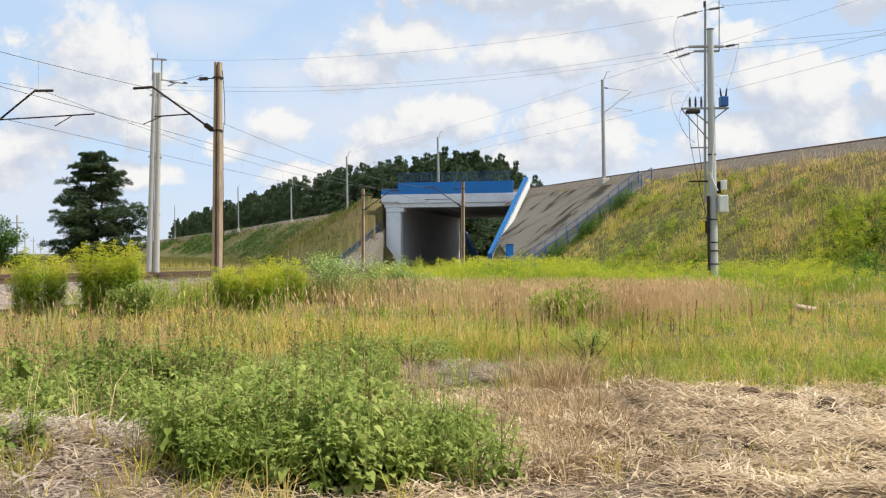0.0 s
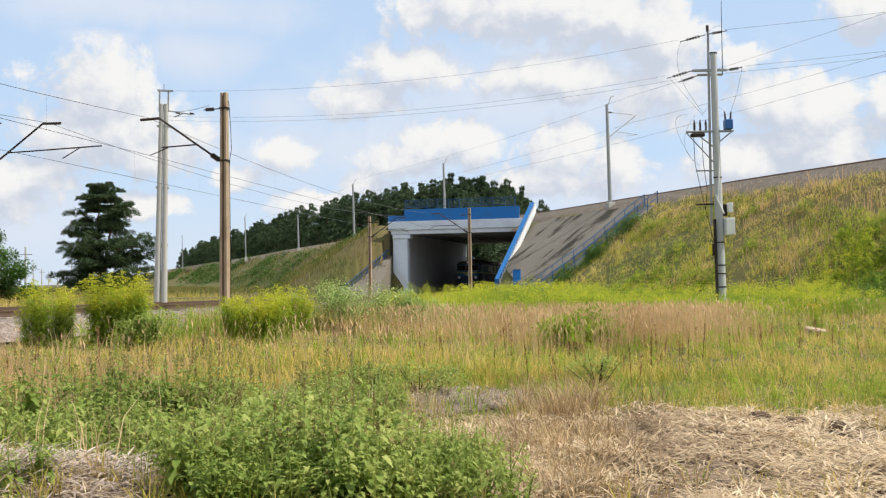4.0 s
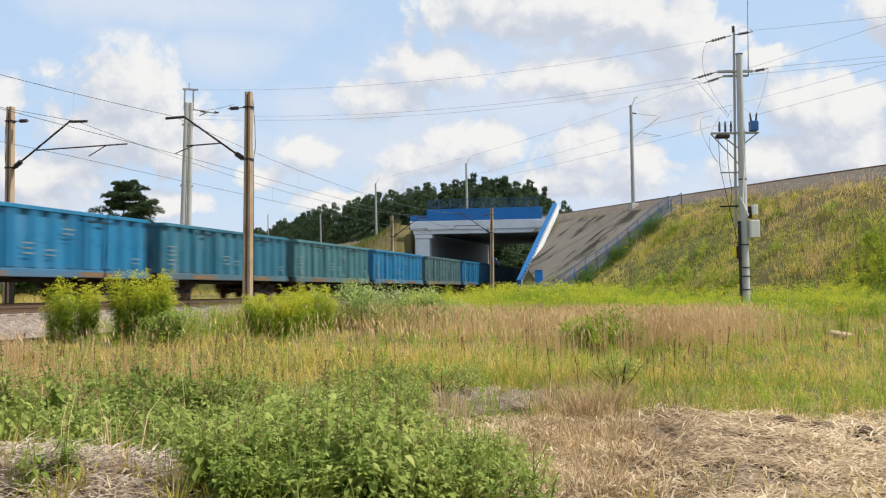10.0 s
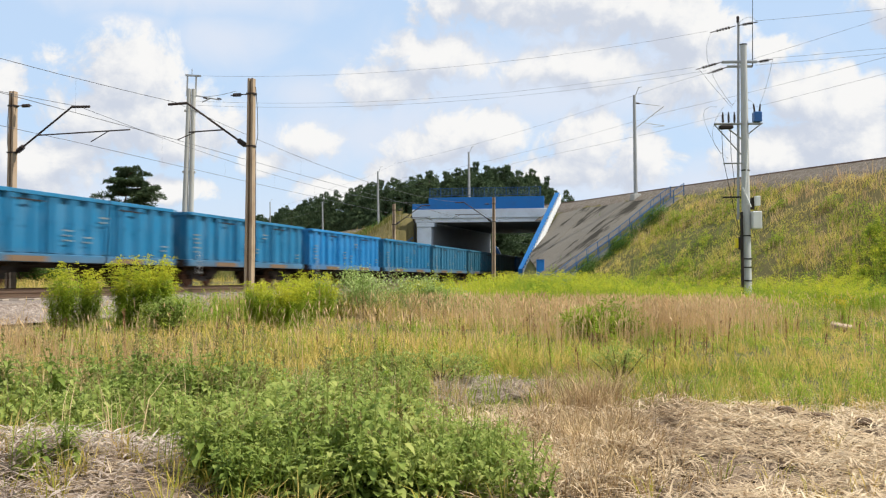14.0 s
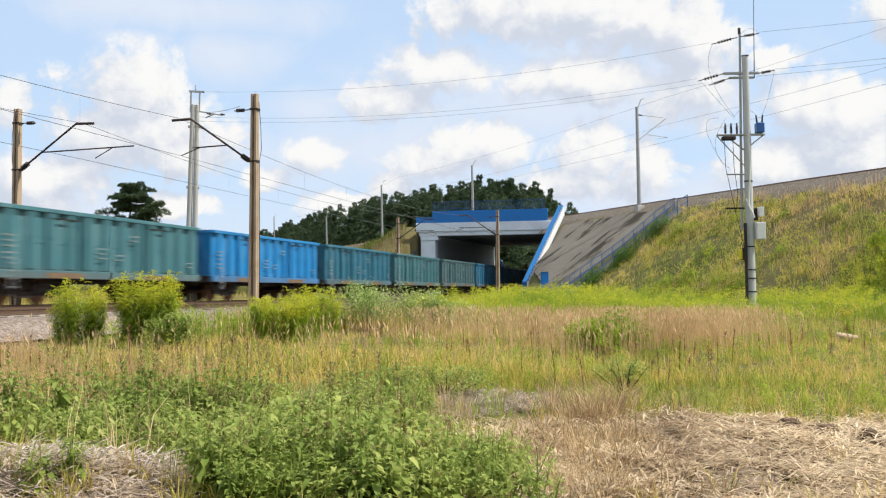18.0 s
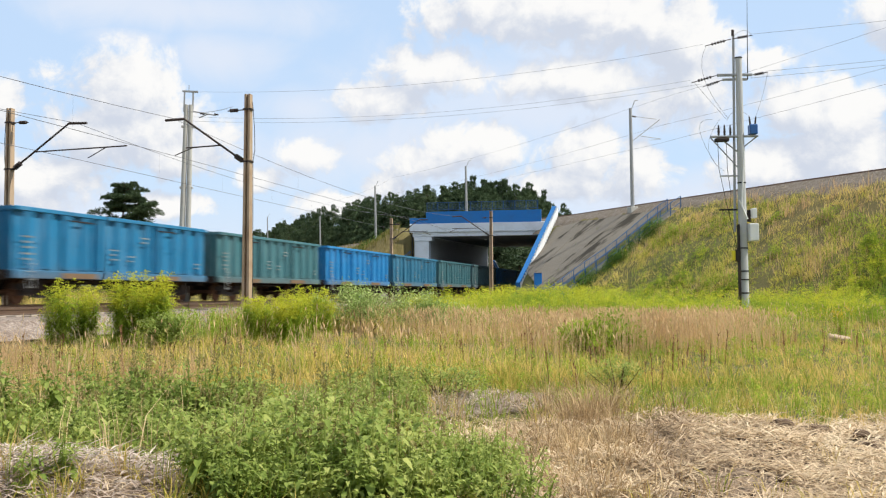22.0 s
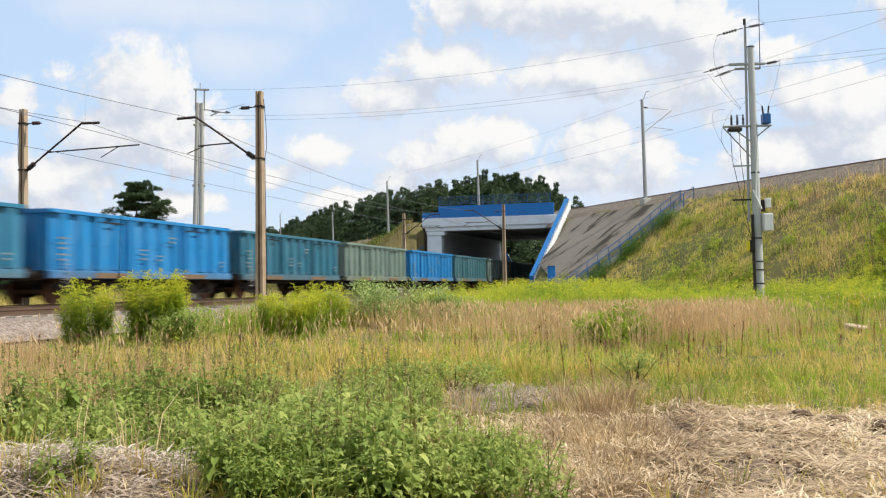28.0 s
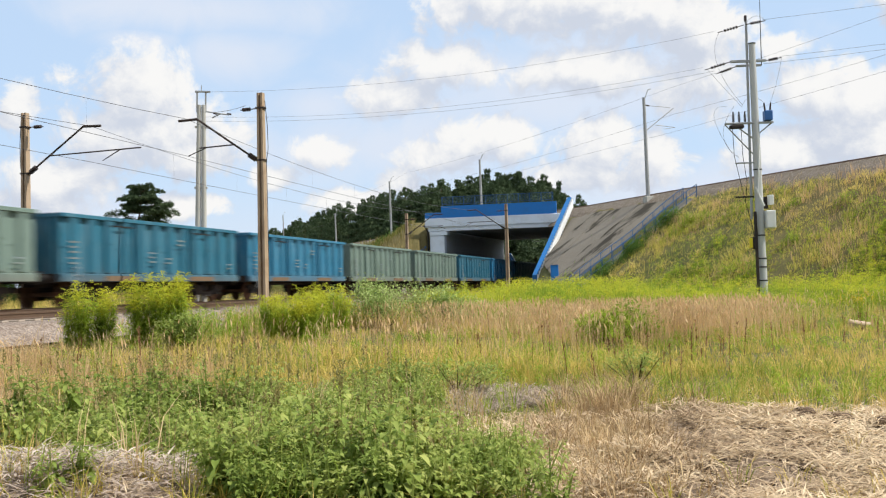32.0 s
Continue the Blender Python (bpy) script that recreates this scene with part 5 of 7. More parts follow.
    for hh in (1.05, 1.6, 1.95, 2.9, 5.6):
        part("strap", rod(B(), (0, 0, hh), (0, 0, hh + 0.05), 0.212 - hh * 0.0064, n=16), M["coupler"], g, "black mast strap")


make_device_pole()


def make_upper_pole(x, y, height, arm, label):
    g = empty("upper_line_pole", Matrix.Translation((x, y, 7.55)) @ Matrix.Rotation(radians(18.5), 4, "Z") @ pose(0, 0, 0, 0, -0.8), label, "overhead line pole", "poles of the upper line")
    part("footing", bx(-0.35, 0.35, -0.35, 0.35, -0.5, 0.55, 0.03), M["concrete"], g, "concrete footing")
    part("mast", rod(B(), (0, 0, 0.4), (0, 0, height), 0.18, 0.13, n=12), M["steel"], g, "grey steel mast")
    part("hook", rod(rod(B(), (0.1, 0, height - 0.1), (0.45, 0, height + 0.7), 0.035, n=6), (0.45, 0, height + 0.7), (0.75, 0, height + 0.75), 0.03, n=6), M["steel"], g)
    if arm:
        part("bracket", rod(rod(B(), (0.1, 0, height - 2.9), (2.9, 0, height - 0.9), 0.04, n=6), (0.3, 0, height - 0.7), (2.6, 0, height - 0.85), 0.025, n=6), M["steel"], g, "slanting bracket arm")
        part("steady_arm", rod(rod(B(), (1.0, 0, height - 2.4), (3.0, 0, height - 2.6), 0.025, n=6), (1.9, 0, height - 2.75), (3.0, 0, height - 2.6), 0.02, n=6), M["steel"], g)
        part("insulator", rod(B(), (0.12, 0, height - 0.68), (0.5, 0, height - 0.72), 0.07, n=8), M["insulator"], g)


make_upper_pole(17.2, 84.6, 9.2, True, "grey steel line pole on the embankment top")
for _x, _y, _h in ((-9.2, 149.0, 8.9), (-22.6, 190.0, 7.0), (-43.2, 250.0, 11.0), (-92.2, 389.0, 13.0), (4.0, 125.0, 9.0)):
    make_upper_pole(_x, _y, _h, False, "slim grey line pole on the far embankment")


def make_far_pole(x, y, height):
    z = slope_at(x, y)
    g = empty("distant_line_pole", Matrix.Translation((x, y, z)), "distant slim power line pole with a cross arm", "power pole", "distant line poles")
    part("mast", rod(B(), (0, 0, -0.3), (0, 0, height), 0.2, 0.14, n=8), M["concrete"], g)
    part("cross_arm", bx(-1.1, 1.1, -0.06, 0.06, height - 1.3, height - 1.18), M["steel"], g)


for _x, _y, _h in ((-63.3, 160.0, 7.6), (-108.6, 280.0, 7.4), (-125.2, 330.0, 7.0), (-149.0, 400.0, 6.9), (-163.6, 450.0, 7.1), (-83.8, 240.0, 7.0)):
    make_far_pole(_x, _y, _h)


# ---------------- wires ----------------
def make_wire(name, pts, r=0.014, sag=0.0, label="thin dark overhead wire", steps=14):
    bm = B()
    for p, q in zip(pts, pts[1:]):
        p, q = Vector(p), Vector(q)
        last = None
        side = (q - p).cross(Vector((0, 0, 1))).normalized()
        for k in range(steps + 1):
            f = k / steps
            c = p + (q - p) * f - Vector((0, 0, 4 * sag * f * (1 - f)))
            ring = [bm.verts.new(c + o) for o in (side * r, Vector((0, 0, r)), side * -r, Vector((0, 0, -r)))]
            if last is not None:
                for i in range(4):
                    bm.faces.new((last[i], last[(i + 1) % 4], ring[(i + 1) % 4], ring[i]))
            last = ring
    me = bpy.data.meshes.new(name)
    bm.to_mesh(me)
    bm.free()
    me.materials.append(M["wire"])
    return tagged(new(name, me), label, "overhead wire", "overhead wires")


def lower_wires():
    for track, shift in ((NEAR_TRACK, 0.0), (FAR_TRACK, 0.0)):
        st = [-64, -16, 32, 80, 142, 205]
        make_wire("contact_wire", [P(a, track, rail_z(a) + 5.42) for a in st], 0.009, 0.05)
        make_wire("messenger_wire", [P(a, track, rail_z(a) + 6.78) for a in st], 0.009, 0.75)
        bm = B()
        for a0, a1 in zip(st, st[1:]):
            for k in range(1, 8):
                f = k / 8
                a = a0 + (a1 - a0) * f
                rod(bm, P(a, track, rail_z(a) + 5.42 - 4 * 0.05 * f * (1 - f)), P(a, track, rail_z(a) + 6.78 - 3.0 * f * (1 - f)), 0.0022, n=3, cap=False)
        me = bpy.data.meshes.new("dropper_wires")
        bm.to_mesh(me)
        bm.free()
        me.materials.append(M["wire"])
        tagged(new("dropper_wires", me), "thin dropper wires of the overhead line", "overhead wire", kind="stuff")
    make_wire("anchor_wire", [P(32, 15.55, 7.95), Vector((-11.75, 45.9, 9.75))], 0.009, 0.12)


lower_wires()
TP = Vector((12.5, 40.0, 0))
TWIN = Vector((-11.6, 46.0, 0))
for _dx, _z, _z2 in ((-1.35, 11.45, 10.7), (-1.9, 9.95, 9.5), (-1.4, 9.8, 9.3)):
    make_wire("power_line", [TP + Vector((_dx, 0.1, _z)), TWIN + Vector((0.05, 0, _z2))], 0.0045, 0.6)
for _dx, _z, _y in ((0.6, 11.85, 0), (1.2, 10.3, 0), (0.7, 10.1, 0.4)):
    make_wire("power_line", [TP + Vector((_dx, _y, _z)), TP + Vector((32, -6, _z + 3.4))], 0.006, 0.5)


def upper_wires():
    line = [(40.5, 20), (17.2 + 2.6, 84.6 + 0.9), (-6.8, 150), (-20, 191), (-41, 251)]
    for dz, sag in ((5.35, 0.05), (6.9, 0.6), (9.3, 0.5)):
        make_wire("upper_line_wire", [(x, y, 8.45 + dz) for x, y in line], 0.009, sag)


upper_wires()


# ---------------- things that move ----------------
def motions():
    def rows(offset, flip=False):
        return [(t, train_pose(a + offset, flip)) for t, a in RUN]
    walk(loco_front, rows(-LOCO))
    walk(loco_rear, rows(-1.15, True))
    for k, w in enumerate(WAGONS):
        walk(w, rows(k * WAGON))

# ---------------- plants ----------------
RNG = np.random.default_rng(7)


def lattice(x, y, s):
    """Smooth patchiness between 0 and 1."""
    return 0.5 + 0.25 * (np.sin(x / s + 1.7 * np.sin(y / s * 0.8 + 2.0)) + np.sin(y / s * 1.1 + 1.4 * np.sin(x / s * 0.9)))


def scatter(n, x0, x1, y0, y1, keep=None):
    x, y = RNG.uniform(x0, x1, n), RNG.uniform(y0, y1, n)
    if keep is not None:
        ok = RNG.random(n) < keep(x, y)
        x, y = x[ok], y[ok]
    return x, y


def off_track(x, y):
    d = x * PER.x + y * PER.y
    a = x * DIR.x + y * DIR.y
    return (d < 13.6) | (d > 27.2)


def tufts(n, per, x0, x1, y0, y1, keep, spread):
    """Places in tufts: x, y, the way each blade leans (out of its tuft) and the tuft's vigour."""
    cx, cy = scatter(n, x0, x1, y0, y1, keep)
    k = np.repeat(np.arange(len(cx)), per)
    th, r = RNG.uniform(0, 2 * np.pi, len(k)), np.abs(RNG.normal(0, spread, len(k)))
    vigour = RNG.uniform(0.55, 1.2, len(cx))[k]
    return cx[k] + np.cos(th) * r, cy[k] + np.sin(th) * r, th + RNG.normal(0, 0.5, len(k)), vigour


def blade_arrays(x, y, h, w, lean, sink=0.03, z=None, way=None):
    """Bent ribbons of three triangles, one island each."""
    n = len(x)
    z = (ground_z(x, y) if z is None else z) - sink
    turn = RNG.uniform(0, 2 * np.pi, n)
    way = RNG.uniform(0, 2 * np.pi, n) if way is None else way
    lx, ly = np.cos(way) * lean, np.sin(way) * lean
    wx, wy = np.cos(turn) * w / 2, np.sin(turn) * w / 2
    v = np.empty((n, 5, 3))
    mid = 0.55
    v[:, 0] = np.stack([x - wx, y - wy, z], 1)
    v[:, 1] = np.stack([x + wx, y + wy, z], 1)
    mx, my = x + lx * 0.3 * h, y + ly * 0.3 * h
    v[:, 2] = np.stack([mx - wx * 0.8, my - wy * 0.8, z + h * mid], 1)
    v[:, 3] = np.stack([mx + wx * 0.8, my + wy * 0.8, z + h * mid], 1)
    v[:, 4] = np.stack([x + lx * h, y + ly * h, z + h * (1 - 0.35 * np.clip(lean, 0, 1))], 1)
    b = np.arange(n)[:, None] * 5
    f = np.stack([b + [[0, 1, 3]], b + [[0, 3, 2]], b + [[2, 3, 4]]], 1).reshape(-1, 3)
    return v.reshape(-1, 3), f


def join_arrays(items):
    vs, fs, k = [], [], 0
    for v, f in items:
        vs.append(v)
        fs.append(f + k)
        k += len(v)
    return np.concatenate(vs), np.concatenate(fs)


def stuff(name, arrays, mat, label, category, parent=None):
    v, f = join_arrays(arrays)
    ob = cloud_mesh(name, v, f, mat, parent)
    if parent is None:
        tagged(ob, label, category, kind="stuff")
    return ob


def u(lo, hi, n):
    return RNG.uniform(lo, hi, n)


def leaf_arrays(p, along, side, up, length, width, droop):
    """Pointed leaves folded along the midrib, six vertices and four triangles each."""
    n = len(p)
    L, W, D = length[:, None], width[:, None], droop[:, None]
    drop = np.array([[0, 0, 1.0]])
    m = p + along * L * 0.45 + up * L * 0.03 - drop * D * L * 0.2
    t = p + along * L - drop * D * L
    v = np.stack([p, m + side * W / 2 + up * W * 0.2, m, m - side * W / 2 + up * W * 0.2, t], 1)
    b = np.arange(n)[:, None] * 5
    f = np.stack([b + [[0, 1, 2]], b + [[0, 2, 3]], b + [[1, 4, 2]], b + [[2, 4, 3]]], 1).reshape(-1, 3)
    return v.reshape(-1, 3), f


def kite_arrays(p, along, side, length, width):
    """Flat pointed leaves of two triangles, for crowns far off."""
    n = len(p)
    L, W = length[:, None], width[:, None]
    v = np.stack([p, p + along * L * 0.45 + side * W / 2, p + along * L, p + along * L * 0.45 - side * W / 2], 1)
    b = np.arange(n)[:, None] * 4
    f = np.stack([b + [[0, 1, 2]], b + [[0, 2, 3]]], 1).reshape(-1, 3)
    return v.reshape(-1, 3), f


def broad_leaf_arrays(p, along, side, up, length, width, droop):
    """Egg-shaped pointed leaves, arched and folded along the midrib, eight triangles each."""
    n = len(p)
    L, W, D = length[:, None], width[:, None], droop[:, None]
    drop = np.array([[0, 0, 1.0]])
    c1 = p + along * L * 0.3 + up * L * 0.04 - drop * D * L * 0.08
    c2 = p + along * L * 0.65 + up * L * 0.03 - drop * D * L * 0.42
    t = p + along * L - drop * D * L
    v = np.stack([p, c1 + side * W * 0.46 + up * W * 0.16, c1, c1 - side * W * 0.46 + up * W * 0.16,
                  c2 + side * W * 0.40 + up * W * 0.13, c2, c2 - side * W * 0.40 + up * W * 0.13, t], 1)
    b = np.arange(n)[:, None] * 8
    f = np.stack([b + [k] for k in ((0, 1, 2), (0, 2, 3), (1, 4, 5), (1, 5, 2), (2, 5, 6), (2, 6, 3), (4, 7, 5), (5, 7, 6))], 1).reshape(-1, 3)
    return v.reshape(-1, 3), f


def frames(az, el):
    along = np.stack([np.cos(az) * np.cos(el), np.sin(az) * np.cos(el), np.sin(el)], 1)
    side = np.stack([-np.sin(az), np.cos(az), np.zeros_like(az)], 1)
    return along, side, np.cross(along, side)


def goldenrod_arrays(x, y, h, leaves=14, sprays=9, detail=5, size=1.0, share=1.0, way=None, lean=None, floret=1.0):
    """Upright stalks with lance-shaped leaves, and an arching yellow plume."""
    n = len(x)
    z = ground_z(x, y)
    way = u(0, 2 * np.pi, n) if way is None else way
    lean = u(0.0, 0.16, n) if lean is None else lean
    tip = np.stack([x + np.cos(way) * lean * h, y + np.sin(way) * lean * h, z + h], 1)
    base = np.stack([x, y, z - 0.05], 1)
    green = [ribbon_arrays(base, base + (tip - base) * 0.86, 0.012 * size, 0.006 * size)]
    k = np.repeat(np.arange(n), leaves)
    f = u(0.12, 0.80, len(k))
    p = base[k] + (tip - base)[k] * f[:, None]
    along, side, up = frames(u(0, 2 * np.pi, len(k)), u(-0.1, 0.8, len(k)))
    green.append(leaf_arrays(p, along, side, up, u(0.09, 0.18, len(k)) * size, u(0.014, 0.028, len(k)) * size, u(0.1, 0.8, len(k))))
    blooming = np.nonzero(lattice(x * 1.3 + 1, y, 1.5) + u(-0.25, 0.25, n) > np.quantile(lattice(x * 1.3 + 1, y, 1.5), 1 - share) if share < 1 else np.ones(n, bool))[0]
    k = np.repeat(blooming, sprays)
    f = u(0.76, 1.0, len(k))
    p = base[k] + (tip - base)[k] * f[:, None]
    az = u(0, 2 * np.pi, len(k))
    length = (1.12 - f) * 0.75 * size * u(0.6, 1.2, len(k))
    along, side, up = frames(az, u(0.1, 0.75, len(k)))
    gold = []
    for j in range(detail):
        g = (j + 0.7) / detail
        q = p + along * (length * g)[:, None] - np.array([[0, 0, 1.0]]) * (length * g * g * 0.35)[:, None]
        a2, s2, u2 = frames(az + u(-1.6, 1.6, len(k)), u(-0.2, 1.2, len(k)))
        gold.append(leaf_arrays(q, a2, s2, u2, u(0.035, 0.07, len(k)) * size * floret, u(0.018, 0.034, len(k)) * size * floret, u(0, 0.3, len(k))))
    return green, gold


def ribbon_arrays(p, q, w0, w1):
    n = len(p)
    turn = u(0, 2 * np.pi, n)
    s = np.stack([np.cos(turn), np.sin(turn), np.zeros(n)], 1)
    v = np.stack([p - s * w0 / 2, p + s * w0 / 2, q + s * w1 / 2, q - s * w1 / 2], 1)
    b = np.arange(n)[:, None] * 4
    f = np.stack([b + [[0, 1, 2]], b + [[0, 2, 3]]], 1).reshape(-1, 3)
    return v.reshape(-1, 3), f


def meadow():
    # low grass everywhere round the camera and out to the tracks
    def keep(x, y):
        bare = (x > 0.3) & (y < 10.1) & (y > 2)
        litter = (x > 0.0) & (x < 2.0) & (y > 10.2) & (y < 13.8)
        return np.where(off_track(x, y), np.where(bare, 0.05, np.where(litter, 0.10, 0.35 + 0.65 * lattice(x, y, 1.9))), 0)
    x, y, way, vig = tufts(2600, 16, -9, 11, 5.5, 17, keep, 0.07)
    stuff("meadow_grass", [blade_arrays(x, y, u(0.14, 0.42, len(x)) * vig, u(0.005, 0.011, len(x)), u(0.15, 1.0, len(x)), way=way)], M["grass"], "low mixed green and straw-coloured meadow grass in tufts", "grass")

    def mid(x, y):
        return np.where(off_track(x, y) & (x * PER.x + y * PER.y < 13), 0.25 + 0.7 * lattice(x + 4, y, 2.7), 0)
    x, y, way, vig = tufts(7500, 15, -20, 22, 14, 34, mid, 0.11)
    n = len(x)
    stuff("tall_meadow_grass", [blade_arrays(x, y, u(0.18, 0.55, n) * vig * (0.5 + 0.8 * lattice(x, y, 2.2)) * np.where(x < -5.5, 0.6, 1), u(0.009, 0.018, n), u(0.2, 1.25, n), way=way)], M["grass"], "knee-high mixed meadow grass", "grass")
    x, y = scatter(9000, -14, 14, -9, 5.5, None)
    stuff("short_grass", [blade_arrays(x, y, u(0.1, 0.3, len(x)), u(0.01, 0.02, len(x)), u(0.1, 0.8, len(x)))], M["grass"], "short grass round the standpoint", "grass")
    # lush patches
    def lush(x, y):
        right = (x > 1.2) & (y > 10.8)
        return np.where(right, 0.12 + 0.7 * (lattice(x, y, 2.3) > 0.52), 0.3 * (lattice(x + 9, y + 3, 1.6) > 0.55))
    x, y, way, vig = tufts(3600, 13, -7, 13, 10.5, 26, lush, 0.10)
    n = len(x)
    stuff("lush_grass", [blade_arrays(x, y, u(0.14, 0.46, n) * vig, u(0.007, 0.014, n), u(0.3, 1.1, n), way=way)], M["lush"], "fresh green grass lying over in tufts", "grass")
    # standing dry reed grass with seed heads
    def reed(x, y):
        a = np.exp(-((y - 24.0) / 4.8) ** 2) * np.where((x > -3.2) & (x < 9), 1.0, 0.16)
        left = np.exp(-((x + 7) / 3.2) ** 2 - ((y - 14) / 3.0) ** 2) * 0.22
        patch = np.clip((lattice(x, y, 2.1) - 0.36) * 2.6, 0.03, 1)
        return np.where(off_track(x, y), np.clip(np.maximum(a, left), 0, 1) * patch, 0)
    x, y = scatter(82000, -16, 17, 14, 36, reed)
    h = u(0.62, 1.05, len(x)) * np.where(x < -5.2, 0.6, 1.0)
    lean = u(0.02, 0.38, len(x))
    items = [blade_arrays(x, y, h, u(0.007, 0.012, len(x)), lean)]
    n = len(x)
    z = ground_z(x, y) + h * 0.78
    turn = u(0, 6.28, n)
    p = np.stack([x, y, z], 1)
    along, side, up = frames(turn, u(0.85, 1.5, n))
    items.append(leaf_arrays(p, along, side, up, u(0.12, 0.25, n), u(0.016, 0.032, n), u(0, 0.25, n)))
    stuff("dry_reed_grass", items, M["dry_grass"], "tall dry tan reed grass with feathery seed heads", "grass")
    # rusty tufts on the near left
    x, y, way, vig = tufts(520, 14, -9.5, -3.6, 9.2, 17.5, lambda x, y: 0.3 + 0.7 * (lattice(x, y, 1.1) > 0.45), 0.1)
    n = len(x)
    stuff("rusty_grass", [blade_arrays(x, y, u(0.35, 0.7, n) * vig, u(0.005, 0.01, n), u(0.1, 0.6, n), way=way)], M["dry_grass"], "rust-tinged dry grass tufts in the meadow", "grass")
    x, y, way, vig = tufts(330, 8, -4.8, 0.7, 6.4, 12.5, lambda x, y: 0.7 + 0 * x, 0.1)
    n = len(x)
    stuff("weed_grass", [blade_arrays(x, y, u(0.3, 0.6, n) * vig, u(0.005, 0.010, n), u(0.15, 0.8, n), way=way)], M["lush"], "long green grass blades among the weeds", "grass")
    x, y, way, vig = tufts(90, 7, -4.6, 0.3, 7.0, 11.5, lambda x, y: 0.8 + 0 * x, 0.07)
    n = len(x)
    stuff("dry_weed_stalks", [blade_arrays(x, y, u(0.4, 0.85, n) * vig, u(0.006, 0.012, n), u(0.05, 0.5, n), way=way)], M["dead"], "dry tan stalks standing among the weeds", "dead grass")
    # dead stalks close by
    x, y, way, vig = tufts(900, 18, 0.6, 3.2, 8.6, 14.2, lambda x, y: np.exp(-((x - 1.7 - (y - 11) * 0.16) / np.where(y > 10.5, 0.42, 0.5)) ** 2) * (0.25 + 0.75 * (lattice(x, y, 0.45) > 0.42)), 0.09)
    x2, y2, way2, vig2 = tufts(330, 15, 0.3, 2.2, 6.6, 9.5, lambda x, y: np.exp(-((x - 1.15) / 0.45) ** 2), 0.08)
    x3, y3, way3, vig3 = tufts(40, 12, -1.4, 1.0, 10.6, 14.0, lambda x, y: 0.6 * (lattice(x, y, 0.6) > 0.5), 0.08)
    x, y, way, vig = (np.concatenate(k) for k in ((x, x2, x3), (y, y2, y3), (way, way2, way3), (vig, vig2, vig3)))
    stuff("dead_stalks", [blade_arrays(x, y, u(0.13, 0.42, len(x)) * vig, u(0.005, 0.011, len(x)), u(0.15, 1.6, len(x)), way=way)], M["dead"], "grey-tan dead grass stalks, half fallen", "dead grass")
    x, y, way, vig = tufts(46, 46, 0.9, 2.9, 10.0, 12.6, lambda x, y: np.exp(-((x - 1.8) / 0.6) ** 2 - ((y - 11.1) / 0.8) ** 2), 0.12)
    n = len(x)
    stuff("dead_tussocks", [blade_arrays(x, y, u(0.25, 0.6, n) * vig, u(0.006, 0.012, n), u(0.1, 1.0, n), way=way)], M["dead"], "tan tussocks of dead grass beside straw", "dead grass")
    # rusty dock stalks
    x, y = scatter(330, -6, 10, 12.5, 24, lambda x, y: (lattice(x, y, 1.3) > 0.5) * np.where(x > 2, 0.9, 0.5))
    n = len(x)
    z = ground_z(x, y)
    h = u(0.35, 0.8, n)
    base = np.stack([x, y, z], 1)
    tip = base + np.stack([u(-0.08, 0.08, n), u(-0.08, 0.08, n), h], 1)
    items = [ribbon_arrays(base, tip, 0.012, 0.008)]
    k = np.repeat(np.arange(n), 16)
    f = u(0.5, 1.0, len(k))
    along, side, up = frames(u(0, 6.28, len(k)), u(0.2, 1.4, len(k)))
    items.append(leaf_arrays(base[k] + (tip - base)[k] * f[:, None], along, side, up, u(0.03, 0.08, len(k)), u(0.012, 0.03, len(k)), u(0, 0.2, len(k))))
    stuff("dock_stalks", items, M["rust_stalk"], "rust-brown dock seed stalks", "plant")


M["rust_stalk"] = blades("rust_stalk", [(0.0, (0.13, 0.06, 0.03)), (0.5, (0.24, 0.12, 0.06)), (1.0, (0.33, 0.2, 0.1))])
meadow()


M["pale_straw"] = blades("pale_straw", [(0.0, (0.25, 0.185, 0.14)), (0.5, (0.44, 0.355, 0.285)), (1.0, (0.68, 0.59, 0.50))], 0.8, 0.15, 0.15)


